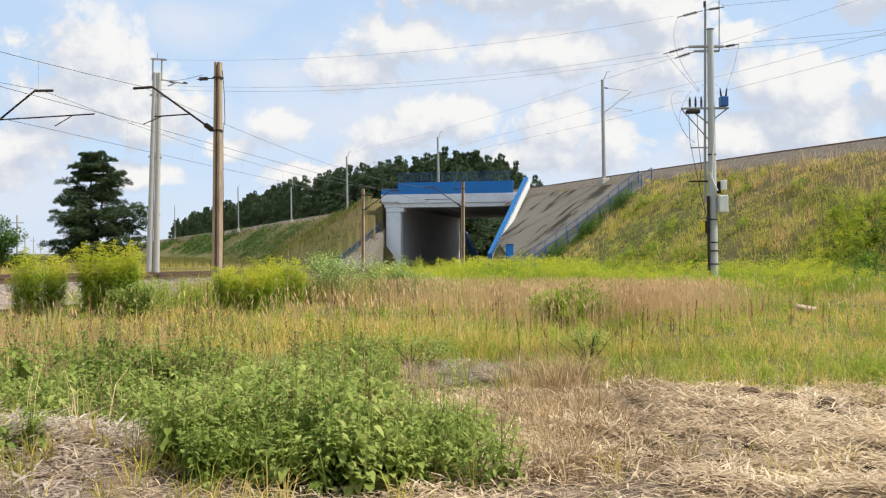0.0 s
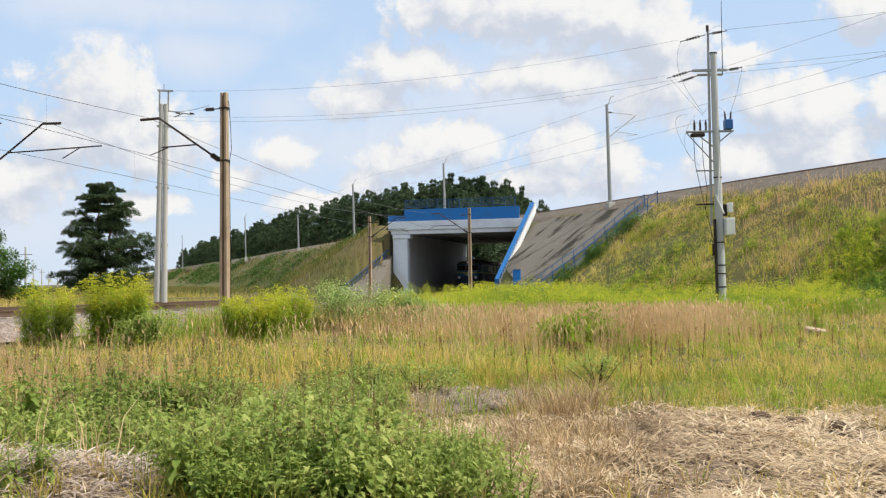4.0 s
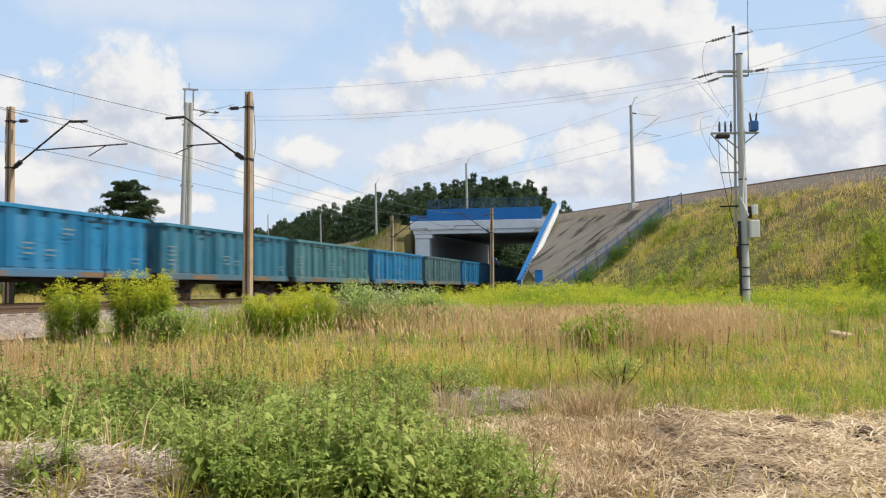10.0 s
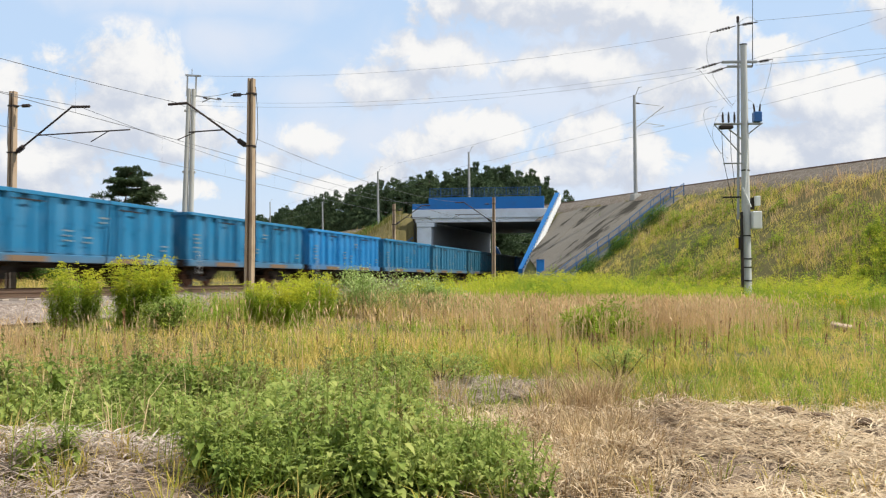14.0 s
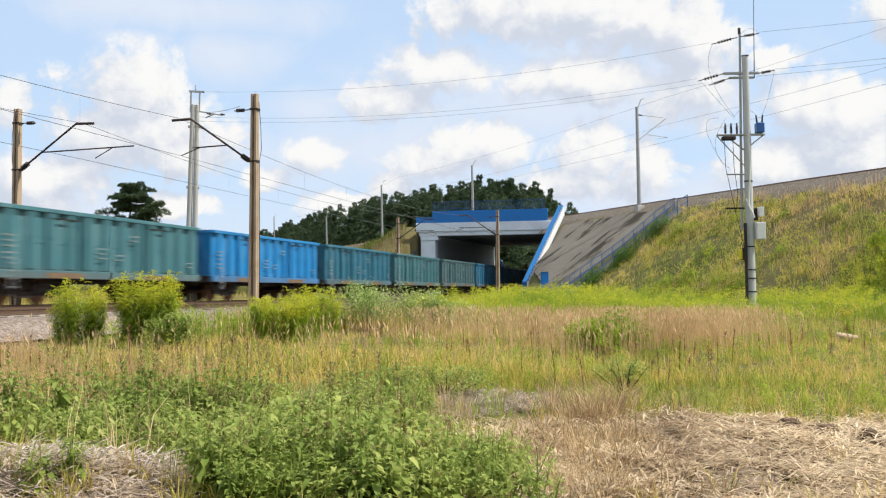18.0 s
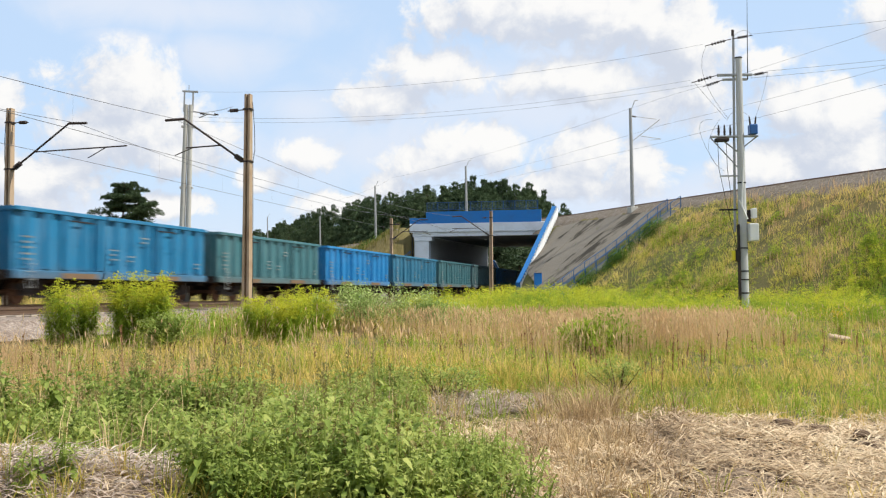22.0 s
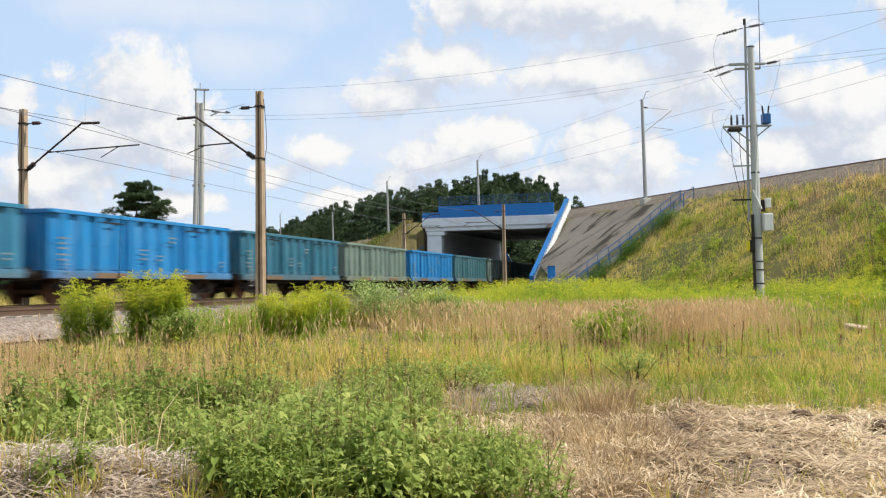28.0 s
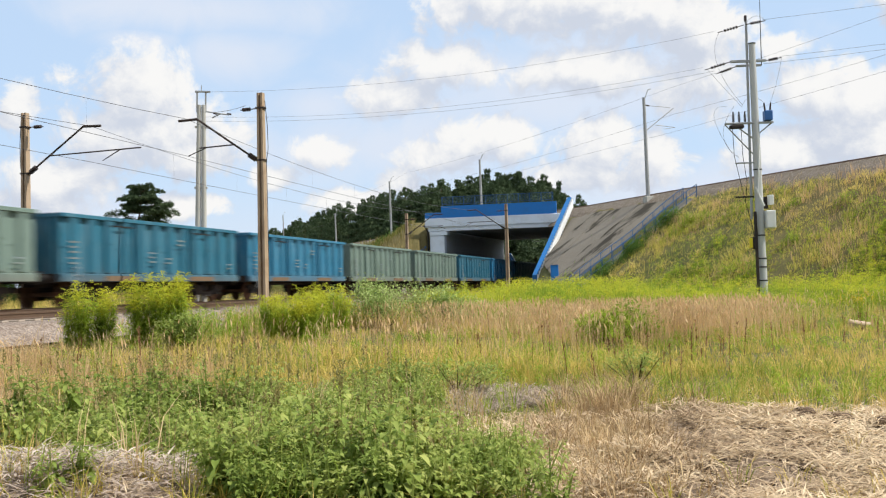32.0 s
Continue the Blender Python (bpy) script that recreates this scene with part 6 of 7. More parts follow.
def straw_litter():
    def lying(n, x0, x1, y0, y1, keep, wmax=0.012, lift=0.06, long=1.0):
        x, y = scatter(n, x0, x1, y0, y1, keep)
        n = len(x)
        p = np.stack([x, y, ground_z(x, y) + u(0.005, lift, n)], 1)
        along, side, up = frames(u(0, 6.28, n), u(-0.12, 0.35, n))
        return leaf_arrays(p, along, side, up, u(0.05, 0.13, n) * long + 0.16 * u(0, 1, n) ** 3, u(0.006, wmax, n), u(-0.03, 0.08, n))
    items = [lying(64000, -0.2, 7.5, 5.5, 10.6, lambda x, y: (0.22 + 0.78 * (lattice(x, y, 0.42) > 0.42)) * np.clip((x + 0.2) / 0.8, 0, 1), 0.020, 0.10, 1.5),
             lying(5000, 2.0, 7.5, 11.2, 15.5, lambda x, y: (lattice(x + 5, y, 1.0) > 0.55) * 0.8, 0.013, 0.05),
             lying(5200, -3.0, 0.3, 5.8, 8.6, lambda x, y: 0.75 + 0 * x, 0.014, 0.06),
             lying(3500, -1.8, 0.2, 9.8, 14.8, lambda x, y: (lattice(x + 2, y, 0.8) > 0.5) * 0.9),
             ]
    heap = [lying(13000, -5.6, -1.9, 5.6, 7.75, lambda x, y: 0.3 + 0.7 * (lattice(x, y + 1, 0.5) > 0.42), 0.021, 0.16, 1.5),
            lying(14000, -0.2, 1.9, 10.4, 14.0, lambda x, y: (lattice(x + 1, y, 0.5) > 0.4) * np.exp(-((x - 0.8) / 0.8) ** 2), 0.018, 0.05)]
    stuff("straw_heap", heap, M["pale_straw"], "pale pinkish-grey heaps of old straw", "straw")
    stuff("straw_litter", items, M["straw"], "pale cut straw and stalks lying on trodden soil", "straw")


straw_litter()


def make_clods():
    group = "soil clods"
    for x, y, r in ((3.92, 10.0, 0.17), (3.52, 9.95, 0.12), (3.75, 9.6, 0.08), (4.2, 9.6, 0.09), (2.9, 9.2, 0.06), (3.1, 8.9, 0.07), (4.0, 8.6, 0.1), (3.6, 8.2, 0.08),
                    (3.55, 9.1, 0.07), (4.1, 9.2, 0.08), (2.9, 8.1, 0.06), (3.3, 7.7, 0.07), (3.0, 9.7, 0.05), (3.5, 7.5, 0.07), (2.7, 7.6, 0.05)):
        bm = B()
        bmesh.ops.create_icosphere(bm, subdivisions=3, radius=r)
        for v in bm.verts:
            s = 1 + 0.35 * noise.noise(v.co * (2.2 / r) * 0.35 + Vector((x, y, 0)) * 3) + 0.2 * noise.noise(v.co * (6 / r) * 0.35 + Vector((y, x, 1)))
            v.co *= s
            v.co.z *= 0.62
        ob = part("soil_clod", bm, M["clod"], None)
        ob.location = (x, y, slope_at(x, y) + r * 0.15)
        tagged(ob, "dark crumbly clod of earth on trodden soil", "soil clod", group)


make_clods()


def make_crumbs():
    x, y = scatter(1500, 0.6, 6.5, 6.0, 11.0, lambda x, y: (0.12 + 0.88 * (lattice(x, y, 0.6) > 0.52)) * np.where(x > 2.3, 1.0, 0.35))
    corner = np.array([(1, 0, 0), (-1, 0, 0), (0, 1, 0), (0, -1, 0), (0, 0, 1), (0, 0, -1.0)])
    face = np.array([(0, 2, 4), (2, 1, 4), (1, 3, 4), (3, 0, 4), (2, 0, 5), (1, 2, 5), (3, 1, 5), (0, 3, 5)])
    n = len(x)
    v = corner[None] * u(0.6, 1.3, (n, 6))[:, :, None] * (0.012 + 0.05 * u(0, 1, n) ** 2)[:, None, None]
    v[:, :, 2] *= 0.7
    v = v + np.stack([x, y, ground_z(x, y) + 0.008], 1)[:, None, :]
    f = (np.arange(n)[:, None, None] * 6 + face[None]).reshape(-1, 3)
    stuff("soil_crumbs", [(v.reshape(-1, 3), f)], M["clod"], "loose dark crumbs of trodden soil", "soil")


make_crumbs()


def goldenrod():
    def belt(x, y):
        q = (crest_x(y) - x) * CN
        front = np.where(x > -1.5 + (y - 28) * 0.02, 1.0, 0.0) * np.where((y > 28 - 0.10 * np.clip(x, 0, 30)) & (q > 4.0), 1.0, 0.0) * np.where(q < 6.0, 0.5 * (lattice(x + 2, y, 1.9) > 0.55), 1.0)
        return np.where(off_track(x, y), front * np.clip((lattice(x, y, 2.6) - 0.27) * 2.0, 0.03, 1), 0)
    x, y = scatter(9400, -4, 30, 24, 50, belt)
    green, gold = goldenrod_arrays(x, y, u(0.5, 0.85, len(x)) + 0.75 * lattice(x + 3, y, 2.4) * (0.35 + 0.65 * lattice(x, y, 0.9)), 18, 8, 5, 1.3, 0.5, None, None, 0.75)
    x, y = scatter(3400, 2, 26, 40, 72, lambda x, y: np.where(off_track(x, y) & ((crest_x(y) - x) * CN > 7), 0.8 * lattice(x, y, 3.1), 0))
    g2, y2 = goldenrod_arrays(x, y, u(0.9, 1.4, len(x)), 9, 6, 3, 1.8, 0.45)
    e = empty("goldenrod_stand", Matrix.Identity(4), "broad stand of flowering yellow goldenrod before the embankment", "goldenrod", "", "stuff")
    stuff("foliage", green + g2, M["gold_leaf"], "", "", e)
    stuff("bloom", gold + y2, M["gold_flower"], "", "", e)
    # clumps that stand alone near the tracks
    for cx, cy, r, n, h, words in ((-7.6, 20.4, 0.62, 84, 1.38, "full"), (-6.1, 20.2, 0.7, 120, 1.62, "tall dense"), (-3.9, 23.6, 0.95, 110, 1.22, "spreading"), (-3.5, 26.5, 0.8, 80, 1.42, "bright")):
        rr, th = r * 0.75 * np.sqrt(u(0, 1, n)), u(0, 6.28, n)
        x, y = cx + rr * np.cos(th), cy + rr * np.sin(th) * 0.8
        green, gold = goldenrod_arrays(x, y, h * (1 - 0.22 * (rr / r) ** 2) * u(0.62, 1.05, n), 44, 14, 8, 1.2, 0.9, th + u(-0.6, 0.6, n), u(0.0, 0.1, n) + 0.16 * rr / r, 0.66)
        e = empty("goldenrod_clump", Matrix.Translation((cx, cy, slope_at(cx, cy))), words + " clump of yellow flowering goldenrod in the meadow", "goldenrod", "goldenrod clumps")
        for nm, arr, mt in (("foliage", green, M["gold_leaf"]), ("bloom", gold, M["gold_flower"])):
            v, f = join_arrays(arr)
            tagged(cloud_mesh(nm, v - np.array([[cx, cy, slope_at(cx, cy)]]), f, mt, e), kind="stuff")


goldenrod()


def weed_mesh(h, shoots, leaves, big):
    """A bushy herb: leaning shoots with egg-shaped leaves on short stems, and knobbly seed spikes."""
    n = shoots
    root = np.stack([u(-0.05, 0.05, n), u(-0.05, 0.05, n), np.zeros(n)], 1)
    way = u(0, 6.28, n)
    lean = np.concatenate([[0.06], u(0.2, 0.6, n - 1)])
    hh = h * np.concatenate([[1.0], u(0.5, 0.9, n - 1)])
    tip = root + np.stack([np.cos(way) * lean * hh, np.sin(way) * lean * hh, hh], 1)
    k = np.repeat(np.arange(n), leaves)
    f = u(0.1, 1.0, len(k)) ** 0.85
    p = root[k] + (tip - root)[k] * f[:, None]
    along, side, up = frames(u(0, 6.28, len(k)), u(-0.35, 0.75, len(k)))
    size = (1.2 - 0.75 * f) * big * u(0.6, 1.25, len(k))
    stem = (u(0.02, 0.07, len(k)) * big)[:, None]
    leaf = broad_leaf_arrays(p + along * stem, along, side, up, 0.15 * size, 0.085 * size, u(0.1, 0.8, len(k)))
    stalk = [ribbon_arrays(root, tip, 0.016, 0.007), ribbon_arrays(root, tip, 0.016, 0.007), ribbon_arrays(p, p + along * stem, 0.004, 0.003)]
    kk = np.repeat(np.arange(2 if h > 0.7 else 1), 34 if h > 0.6 else 8)
    m = len(kk)
    g = u(-0.05, 0.26, m) * min(1.0, h)
    p2 = tip[kk] + np.stack([u(-0.012, 0.012, m), u(-0.012, 0.012, m), g * h], 1)
    al, si, up2 = frames(u(0, 6.28, m), u(0.3, 1.3, m))
    spike = leaf_arrays(p2, al, si, up2, u(0.02, 0.045, m), u(0.010, 0.020, m), u(0, 0.1, m))
    return [leaf], stalk, [spike]


def make_weeds():
    variants = []
    for h, shoots, leaves, big in ((0.5, 5, 17, 0.85), (0.62, 5, 21, 0.95), (0.74, 6, 22, 1.05), (0.34, 5, 18, 0.7), (0.55, 6, 20, 0.75), (0.85, 4, 20, 0.95), (0.46, 8, 26, 0.5)):
        leaf, stalk, spike = weed_mesh(h, shoots, leaves, big)
        e = empty("leafy_weed", Matrix.Identity(4), "broad-leaved green weed with seed spikes", "weed", "leafy weeds")
        for nm, arr, mt in (("foliage", leaf, M["weed"]), ("stalk", stalk, M["weed"]), ("seed_spike", spike, M["weed_stalk"])):
            v, f = join_arrays(arr)
            tagged(cloud_mesh(nm, v, f, mt, e), kind="stuff")
        variants.append(e)
    used = set()

    def put(x, y, pick):
        m = Matrix.Translation((x, y, slope_at(x, y) - 0.02)) @ Matrix.Rotation(random.uniform(0, 6.28), 4, "Z")
        if pick not in used:
            used.add(pick)
            variants[pick].matrix_world = m
        else:
            copy_thing(variants[pick], m)
    count = 0
    while count < 135:
        x, y = random.gauss(-2.7, 0.8), random.gauss(9.9, 0.75)
        if lattice(x, y, 0.75) > 0.3 and x < -1.6 and y > 8.7:
            put(x, y, random.choice((0, 1, 2, 4, 4, 5)) if y > 9.8 else random.choice((0, 4, 3)))
            count += 1
    count = 0
    while count < 120:
        x, y = random.gauss(-1.05, 0.9), random.uniform(6.3, 9.3)
        if lattice(x + 2, y, 0.6) > 0.42 and x < 0.15 - (y - 7) * 0.15 + random.gauss(0, 0.45) and y < 9.3 - abs(x + 1.0) * 0.5:
            put(x, y, random.choice((0, 1, 3, 6, 4, 6)))
            count += 1
    for k in range(26):
        put(random.triangular(-0.2, 0.8, 0.1), random.uniform(6.4, 8.0), random.choice((3, 6, 6)))
    for k in range(40):
        put(random.uniform(-1.6, -0.1), random.uniform(9.6, 14.5), random.choice((0, 3, 6, 6)))
    for k in range(16):
        put(random.uniform(-1.7, 0.0), random.uniform(6.8, 9.6), random.choice((1, 2, 5)))
    for k in range(34):
        put(random.uniform(-4.9, -1.9), random.uniform(8.0, 9.3), random.choice((0, 1, 4, 3)))
    for k in range(7):
        put(random.uniform(-5.2, -1.9), random.uniform(6.4, 7.9), 3)


make_weeds()


def make_tansy():
    cx, cy = 10.7, 25.6
    n = 30
    x, y = cx + RNG.normal(0, 0.22, n), cy + RNG.normal(0, 0.2, n)
    green, gold = goldenrod_arrays(x, y, u(0.65, 1.0, n), 30, 5, 2, 0.8, 1.0, None, None, 1.1)
    e = empty("tansy_clump", Matrix.Translation((cx, cy, slope_at(cx, cy))), "small clump of orange-yellow tansy in bloom", "tansy")
    for nm, arr, mt in (("foliage", green, M["gold_leaf"]), ("bloom", gold, M["tansy"])):
        v, f = join_arrays(arr)
        tagged(cloud_mesh(nm, v - np.array([[cx, cy, slope_at(cx, cy)]]), f, mt, e), kind="stuff")
    bm = bx(-0.27, 0.27, -0.2, 0.2, -0.08, 0.12, 0.03)
    ob = part("concrete_fragment", bm, M["tan"], None)
    ob.matrix_world = Matrix.Translation((10.2, 24.6, slope_at(10.2, 24.6) + 0.08)) @ pose(0, 0, 0, 6, 10, -20)
    tagged(ob, "pale tan broken slab of concrete lying in the grass", "concrete fragment")


M["tansy"] = blades("tansy_flower", [(0.0, (0.62, 0.42, 0.03)), (1.0, (0.75, 0.54, 0.05))])
make_tansy()


def make_shrub(cx, cy, r, h, n, mat, label, size=0.09):
    z = slope_at(cx, cy)
    e = empty("shrub", Matrix.Translation((cx, cy, z)), label, "shrub", "shrubs")
    m = 26
    way, out = u(0, 6.28, m), u(0.15, 1.0, m) * r
    tip = np.stack([np.cos(way) * out, np.sin(way) * out, h * (1 - 0.35 * (out / r) ** 2) * u(0.75, 1.05, m)], 1)
    root = tip * np.array([[0.15, 0.15, 0.0]])
    v, f = join_arrays([ribbon_arrays(root, tip, 0.02, 0.006)])
    tagged(cloud_mesh("twig_frame", v, f, M["bark"], e), kind="stuff")
    k = RNG.integers(0, m, n)
    g = u(0.3, 1.05, n) ** 0.7
    p = root[k] + (tip - root)[k] * g[:, None] + RNG.normal(0, 0.09 * r, (n, 3)) * np.array([[1, 1, 0.7]])
    p[:, 2] = np.maximum(p[:, 2], 0.05)
    al, si, up = frames(u(0, 6.28, n), u(-0.3, 1.1, n))
    v, f = leaf_arrays(p, al, si, up, u(0.6, 1.3, n) * size, u(0.35, 0.6, n) * size, u(0, 0.5, n))
    cloud_mesh("foliage", v, f, mat, e)


make_shrub(-2.2, 29.0, 1.9, 1.5, 7500, M["silver_leaf"], "loose pale-leaved shrub beside the tracks")
make_shrub(-0.3, 29.8, 1.3, 1.3, 4200, M["silver_leaf"], "loose pale-leaved shrub among goldenrod")
make_shrub(3.3, 20.8, 1.0, 0.75, 2400, M["gold_leaf"], "loose leafy green shrub in the meadow", 0.10)
make_shrub(4.0, 21.6, 0.8, 0.9, 1500, M["gold_leaf"], "loose leafy green shrub in the meadow", 0.10)
make_shrub(0.05, 13.6, 0.75, 0.4, 1300, M["weed"], "low bushy green plant beside straw", 0.07)
make_shrub(2.6, 13.9, 0.5, 0.5, 800, M["weed"], "low bushy green plant beside straw", 0.06)
make_shrub(-5.3, 19.6, 0.7, 0.8, 2600, M["weed"], "dark green shrub at the foot of goldenrod", 0.08)


def slope_cover():
    def keep(x, y):
        q = (crest_x(y) - x) * CN
        a = x * DIR.x + y * DIR.y
        d = x * PER.x + y * PER.y
        paved = (d > -1.0) & (a > 66) & (x < 18.6 + (y - 77) * 0.1) & (y > 71.8 + (x - 8) * 0.36)
        return np.where((q > 1.4) & (q < 15) & ~paved & (d < 12.6), 0.35 + 0.65 * lattice(x, y, 2.4), 0)
    x, y, way, vig = tufts(27000, 13, 3, 46, 22, 92, keep, 0.22)
    n = len(x)
    stuff("embankment_grass", [blade_arrays(x, y, u(0.2, 0.6, n) * vig * (0.5 + 0.8 * lattice(x, y, 1.7)), u(0.013, 0.028, n), u(0.2, 1.1, n), way=way)], M["slope_grass"], "rough yellow-green grass covering the embankment slope", "grass")
    x, y, way, vig = tufts(5200, 10, 3, 46, 22, 92, lambda x, y: keep(x, y) * np.where((crest_x(y) - x) * CN < 6, 0.9, 1.0 * (lattice(x + 3, y + 7, 3.3) > 0.5)), 0.25)
    n = len(x)
    stuff("embankment_tall_grass", [blade_arrays(x, y, u(0.6, 1.15, n) * vig, u(0.012, 0.03, n), u(0.05, 0.45, n), way=way)], M["dry_grass"], "tall dry grass stalks on the embankment slope", "grass")
    # low bushes in patches on the slope
    def domes(cx, cy, r, h, per, lo, hi):
        k = np.repeat(np.arange(len(cx)), per)
        m = len(k)
        th, rr = u(0, 6.28, m), np.sqrt(u(0, 1, m))
        x, y = cx[k] + np.cos(th) * rr * r[k], cy[k] + np.sin(th) * rr * r[k]
        p = np.stack([x, y, ground_z(x, y) + h[k] * (1 - rr ** 2 * 0.8) * u(0.25, 1.1, m)], 1)
        al, si, up = frames(u(0, 6.28, m), u(-0.3, 1.0, m))
        return leaf_arrays(p, al, si, up, u(lo, hi, m), u(lo * 0.45, hi * 0.45, m), u(0, 0.5, m))

    cx, cy = scatter(760, 5, 40, 26, 80, lambda x, y: keep(x, y) * ((crest_x(y) - x) * CN > 4) * (0.15 + 0.85 * (lattice(x + 5, y + 2, 2.6) > 0.5)))
    cx, cy = np.concatenate([cx, [13.8, 13.5, 12.9, 13.2, 14.4]]), np.concatenate([cy, [52.0, 53.0, 55.0, 54.2, 51.0]])
    n = len(cx)
    stuff("embankment_bushes", [domes(cx, cy, u(0.4, 1.3, n), u(0.35, 0.95, n), 240, 0.10, 0.22)], M["gold_leaf"], "fresh green leafy bushes in patches on the embankment", "bushes")
    cx, cy = RNG.normal(19.6, 1.6, 26), RNG.normal(42.0, 1.6, 26)
    sx = u(0, 1, 26) * 7.0 + 10.0
    sy = 71.2 + (sx - 8.0) * 0.35 + u(-0.6, 1.6, 26)
    cx, cy = np.concatenate([cx, sx]), np.concatenate([cy, sy])
    n = len(cx)
    stuff("embankment_bramble", [domes(cx, cy, u(0.5, 1.1, n), u(0.5, 1.1, n), 420, 0.09, 0.18)], M["bramble"], "darker green bramble bushes on the embankment", "bramble")

    def far_keep(x, y):
        d = x * PER.x + y * PER.y
        z = ground_z(x, y)
        return np.where((d > 27.5) & (z > 0.6) & (x < np.interp(y, FILL[:, 1], FILL[:, 0]) - 0.3), 0.3 + 0.7 * lattice(x, y, 6.0), 0)
    x, y = scatter(80000, -130, 0, 97, 440, far_keep)
    x2, y2 = scatter(40000, -28, -2, 95, 150, far_keep)
    x, y = np.concatenate([x, x2]), np.concatenate([y, y2])
    n = len(x)
    far = 1 + (y - 97) / 120
    cx, cy = scatter(2600, -75, -3, 98, 260, lambda x, y: far_keep(x, y) * (lattice(x * 0.6 + 3, y * 0.35, 3.0) > 0.42) * (ground_z(x, y) < 6.6) * 0.9)
    nb = len(cx)
    fx, fy = scatter(3200, -120, -38, 235, 450, lambda x, y: far_keep(x, y) * (lattice(x * 0.5 + 3, y * 0.25, 4.0) > 0.4) * (ground_z(x, y) < 6.9))
    nf = len(fx)
    stuff("distant_slope_scrub", [domes(fx, fy, u(1.2, 3.6, nf), u(0.6, 1.6, nf), 46, 0.45, 0.9)], M["scrub"], "dark green scrub on the distant embankment slope", "bushes")
    stuff("far_slope_bushes", [domes(cx, cy, u(0.7, 2.4, nb), u(0.5, 1.3, nb), 90, 0.22, 0.45)], M["scrub"], "green bushes scattered on the far embankment slope", "bushes")
    stuff("far_slope_grass", [blade_arrays(x, y, u(0.4, 0.9, n), u(0.04, 0.08, n) * far, u(0.1, 0.6, n))], M["far_grass"], "rank green and tan grass on the far embankment slope", "grass")
    x, y = scatter(50000, -60, -6, 30, 95, lambda x, y: np.where(x * PER.x + y * PER.y > 27.4, 0.8, 0))
    n = len(x)
    stuff("trackside_grass", [blade_arrays(x, y, u(0.3, 0.8, n), u(0.015, 0.03, n), u(0.05, 0.5, n))], M["grass"], "dry grass beyond the tracks", "grass")
    x, y = scatter(60000, -130, -12, 92, 330, lambda x, y: np.where((x * PER.x + y * PER.y > 27.6) & (ground_z(x, y) < 0.9), 0.9, 0))
    n = len(x)
    stuff("far_meadow_grass", [blade_arrays(x, y, u(0.35, 0.9, n), u(0.05, 0.10, n), u(0.1, 0.7, n))], M["far_grass"], "rank grass on the flat beyond the tracks", "grass")
    # weeds through the slope paving
    x, y = scatter(130, 8, 18, 74, 90, lambda x, y: (lattice(x, y, 1.5) > 0.84) * 0.9)
    n = len(x)
    stuff("paving_weeds", [blade_arrays(x, y, u(0.2, 0.5, n), u(0.02, 0.04, n), u(0.2, 0.8, n), 0.0, ground_z(x, y) + 0.14)], M["bramble"], "weeds growing in the joints of the slope paving", "weeds")


slope_cover()


def forbs():
    """Green leafy plants without flowers among the grass, and a verge in front of the ballast."""
    x, y = scatter(2600, -7, 12, 10.8, 27, lambda x, y: (lattice(x * 1.1 + 2, y, 1.4) > 0.55) * 0.7 + 0.08)
    g1, _ = goldenrod_arrays(x, y, u(0.2, 0.6, len(x)), 20, 1, 1, 0.95)
    a, d = scatter(1500, 25.5, 78, 9.8, 13.4, lambda a, d: 0.35 + 0.6 * (lattice(a, d * 2, 2.4) > 0.45))
    x, y = DIR.x * a + PER.x * d, DIR.y * a + PER.y * d
    g2, _ = goldenrod_arrays(x, y, u(0.35, 0.8, len(x)), 16, 1, 1, 1.35)
    a, d = scatter(420, 18.5, 30.0, 10.2, 13.0, lambda a, d: 0.3 + 0.7 * (lattice(a * 1.5, d * 2, 1.3) > 0.4))
    x, y = DIR.x * a + PER.x * d, DIR.y * a + PER.y * d
    g3, _ = goldenrod_arrays(x, y, u(0.4, 1.0, len(x)), 28, 1, 1, 1.15)
    stuff("meadow_forbs", g1 + g2 + g3, M["gold_leaf"], "leafy green meadow plants not yet in flower", "plants")
    a, d, way, vig = tufts(1500, 14, 24.0, 71, 9.5, 13.6, lambda a, d: 0.4 + 0.6 * lattice(a, d, 2.0), 0.14)
    x, y = DIR.x * a + PER.x * d, DIR.y * a + PER.y * d
    n = len(x)
    stuff("verge_grass", [blade_arrays(x, y, u(0.4, 0.9, n) * vig, u(0.009, 0.018, n), u(0.1, 0.6, n), way=way)], M["grass"], "tall verge grass beside the ballast", "grass")


forbs()


# ---------------- trees ----------------
def crown_arrays(clumps, per, leaf, squash=0.55):
    """Clumps [(centre, radius)] of small leaves, denser towards their rims."""
    c = np.repeat(np.array([k[0] for k in clumps]), per, 0)
    r = np.repeat(np.array([k[1] for k in clumps]), per)
    n = len(c)
    d = RNG.normal(size=(n, 3))
    d /= np.linalg.norm(d, axis=1)[:, None]
    p = c + d * (r * u(0.35, 1.05, n) ** 0.6)[:, None] * np.array([[1, 1, squash]])
    al, si, up = frames(u(0, 6.28, n), u(-0.6, 1.2, n))
    return leaf_arrays(p, al, si, up, u(0.7, 1.4, n) * leaf, u(0.4, 0.8, n) * leaf, u(0, 0.3, n))


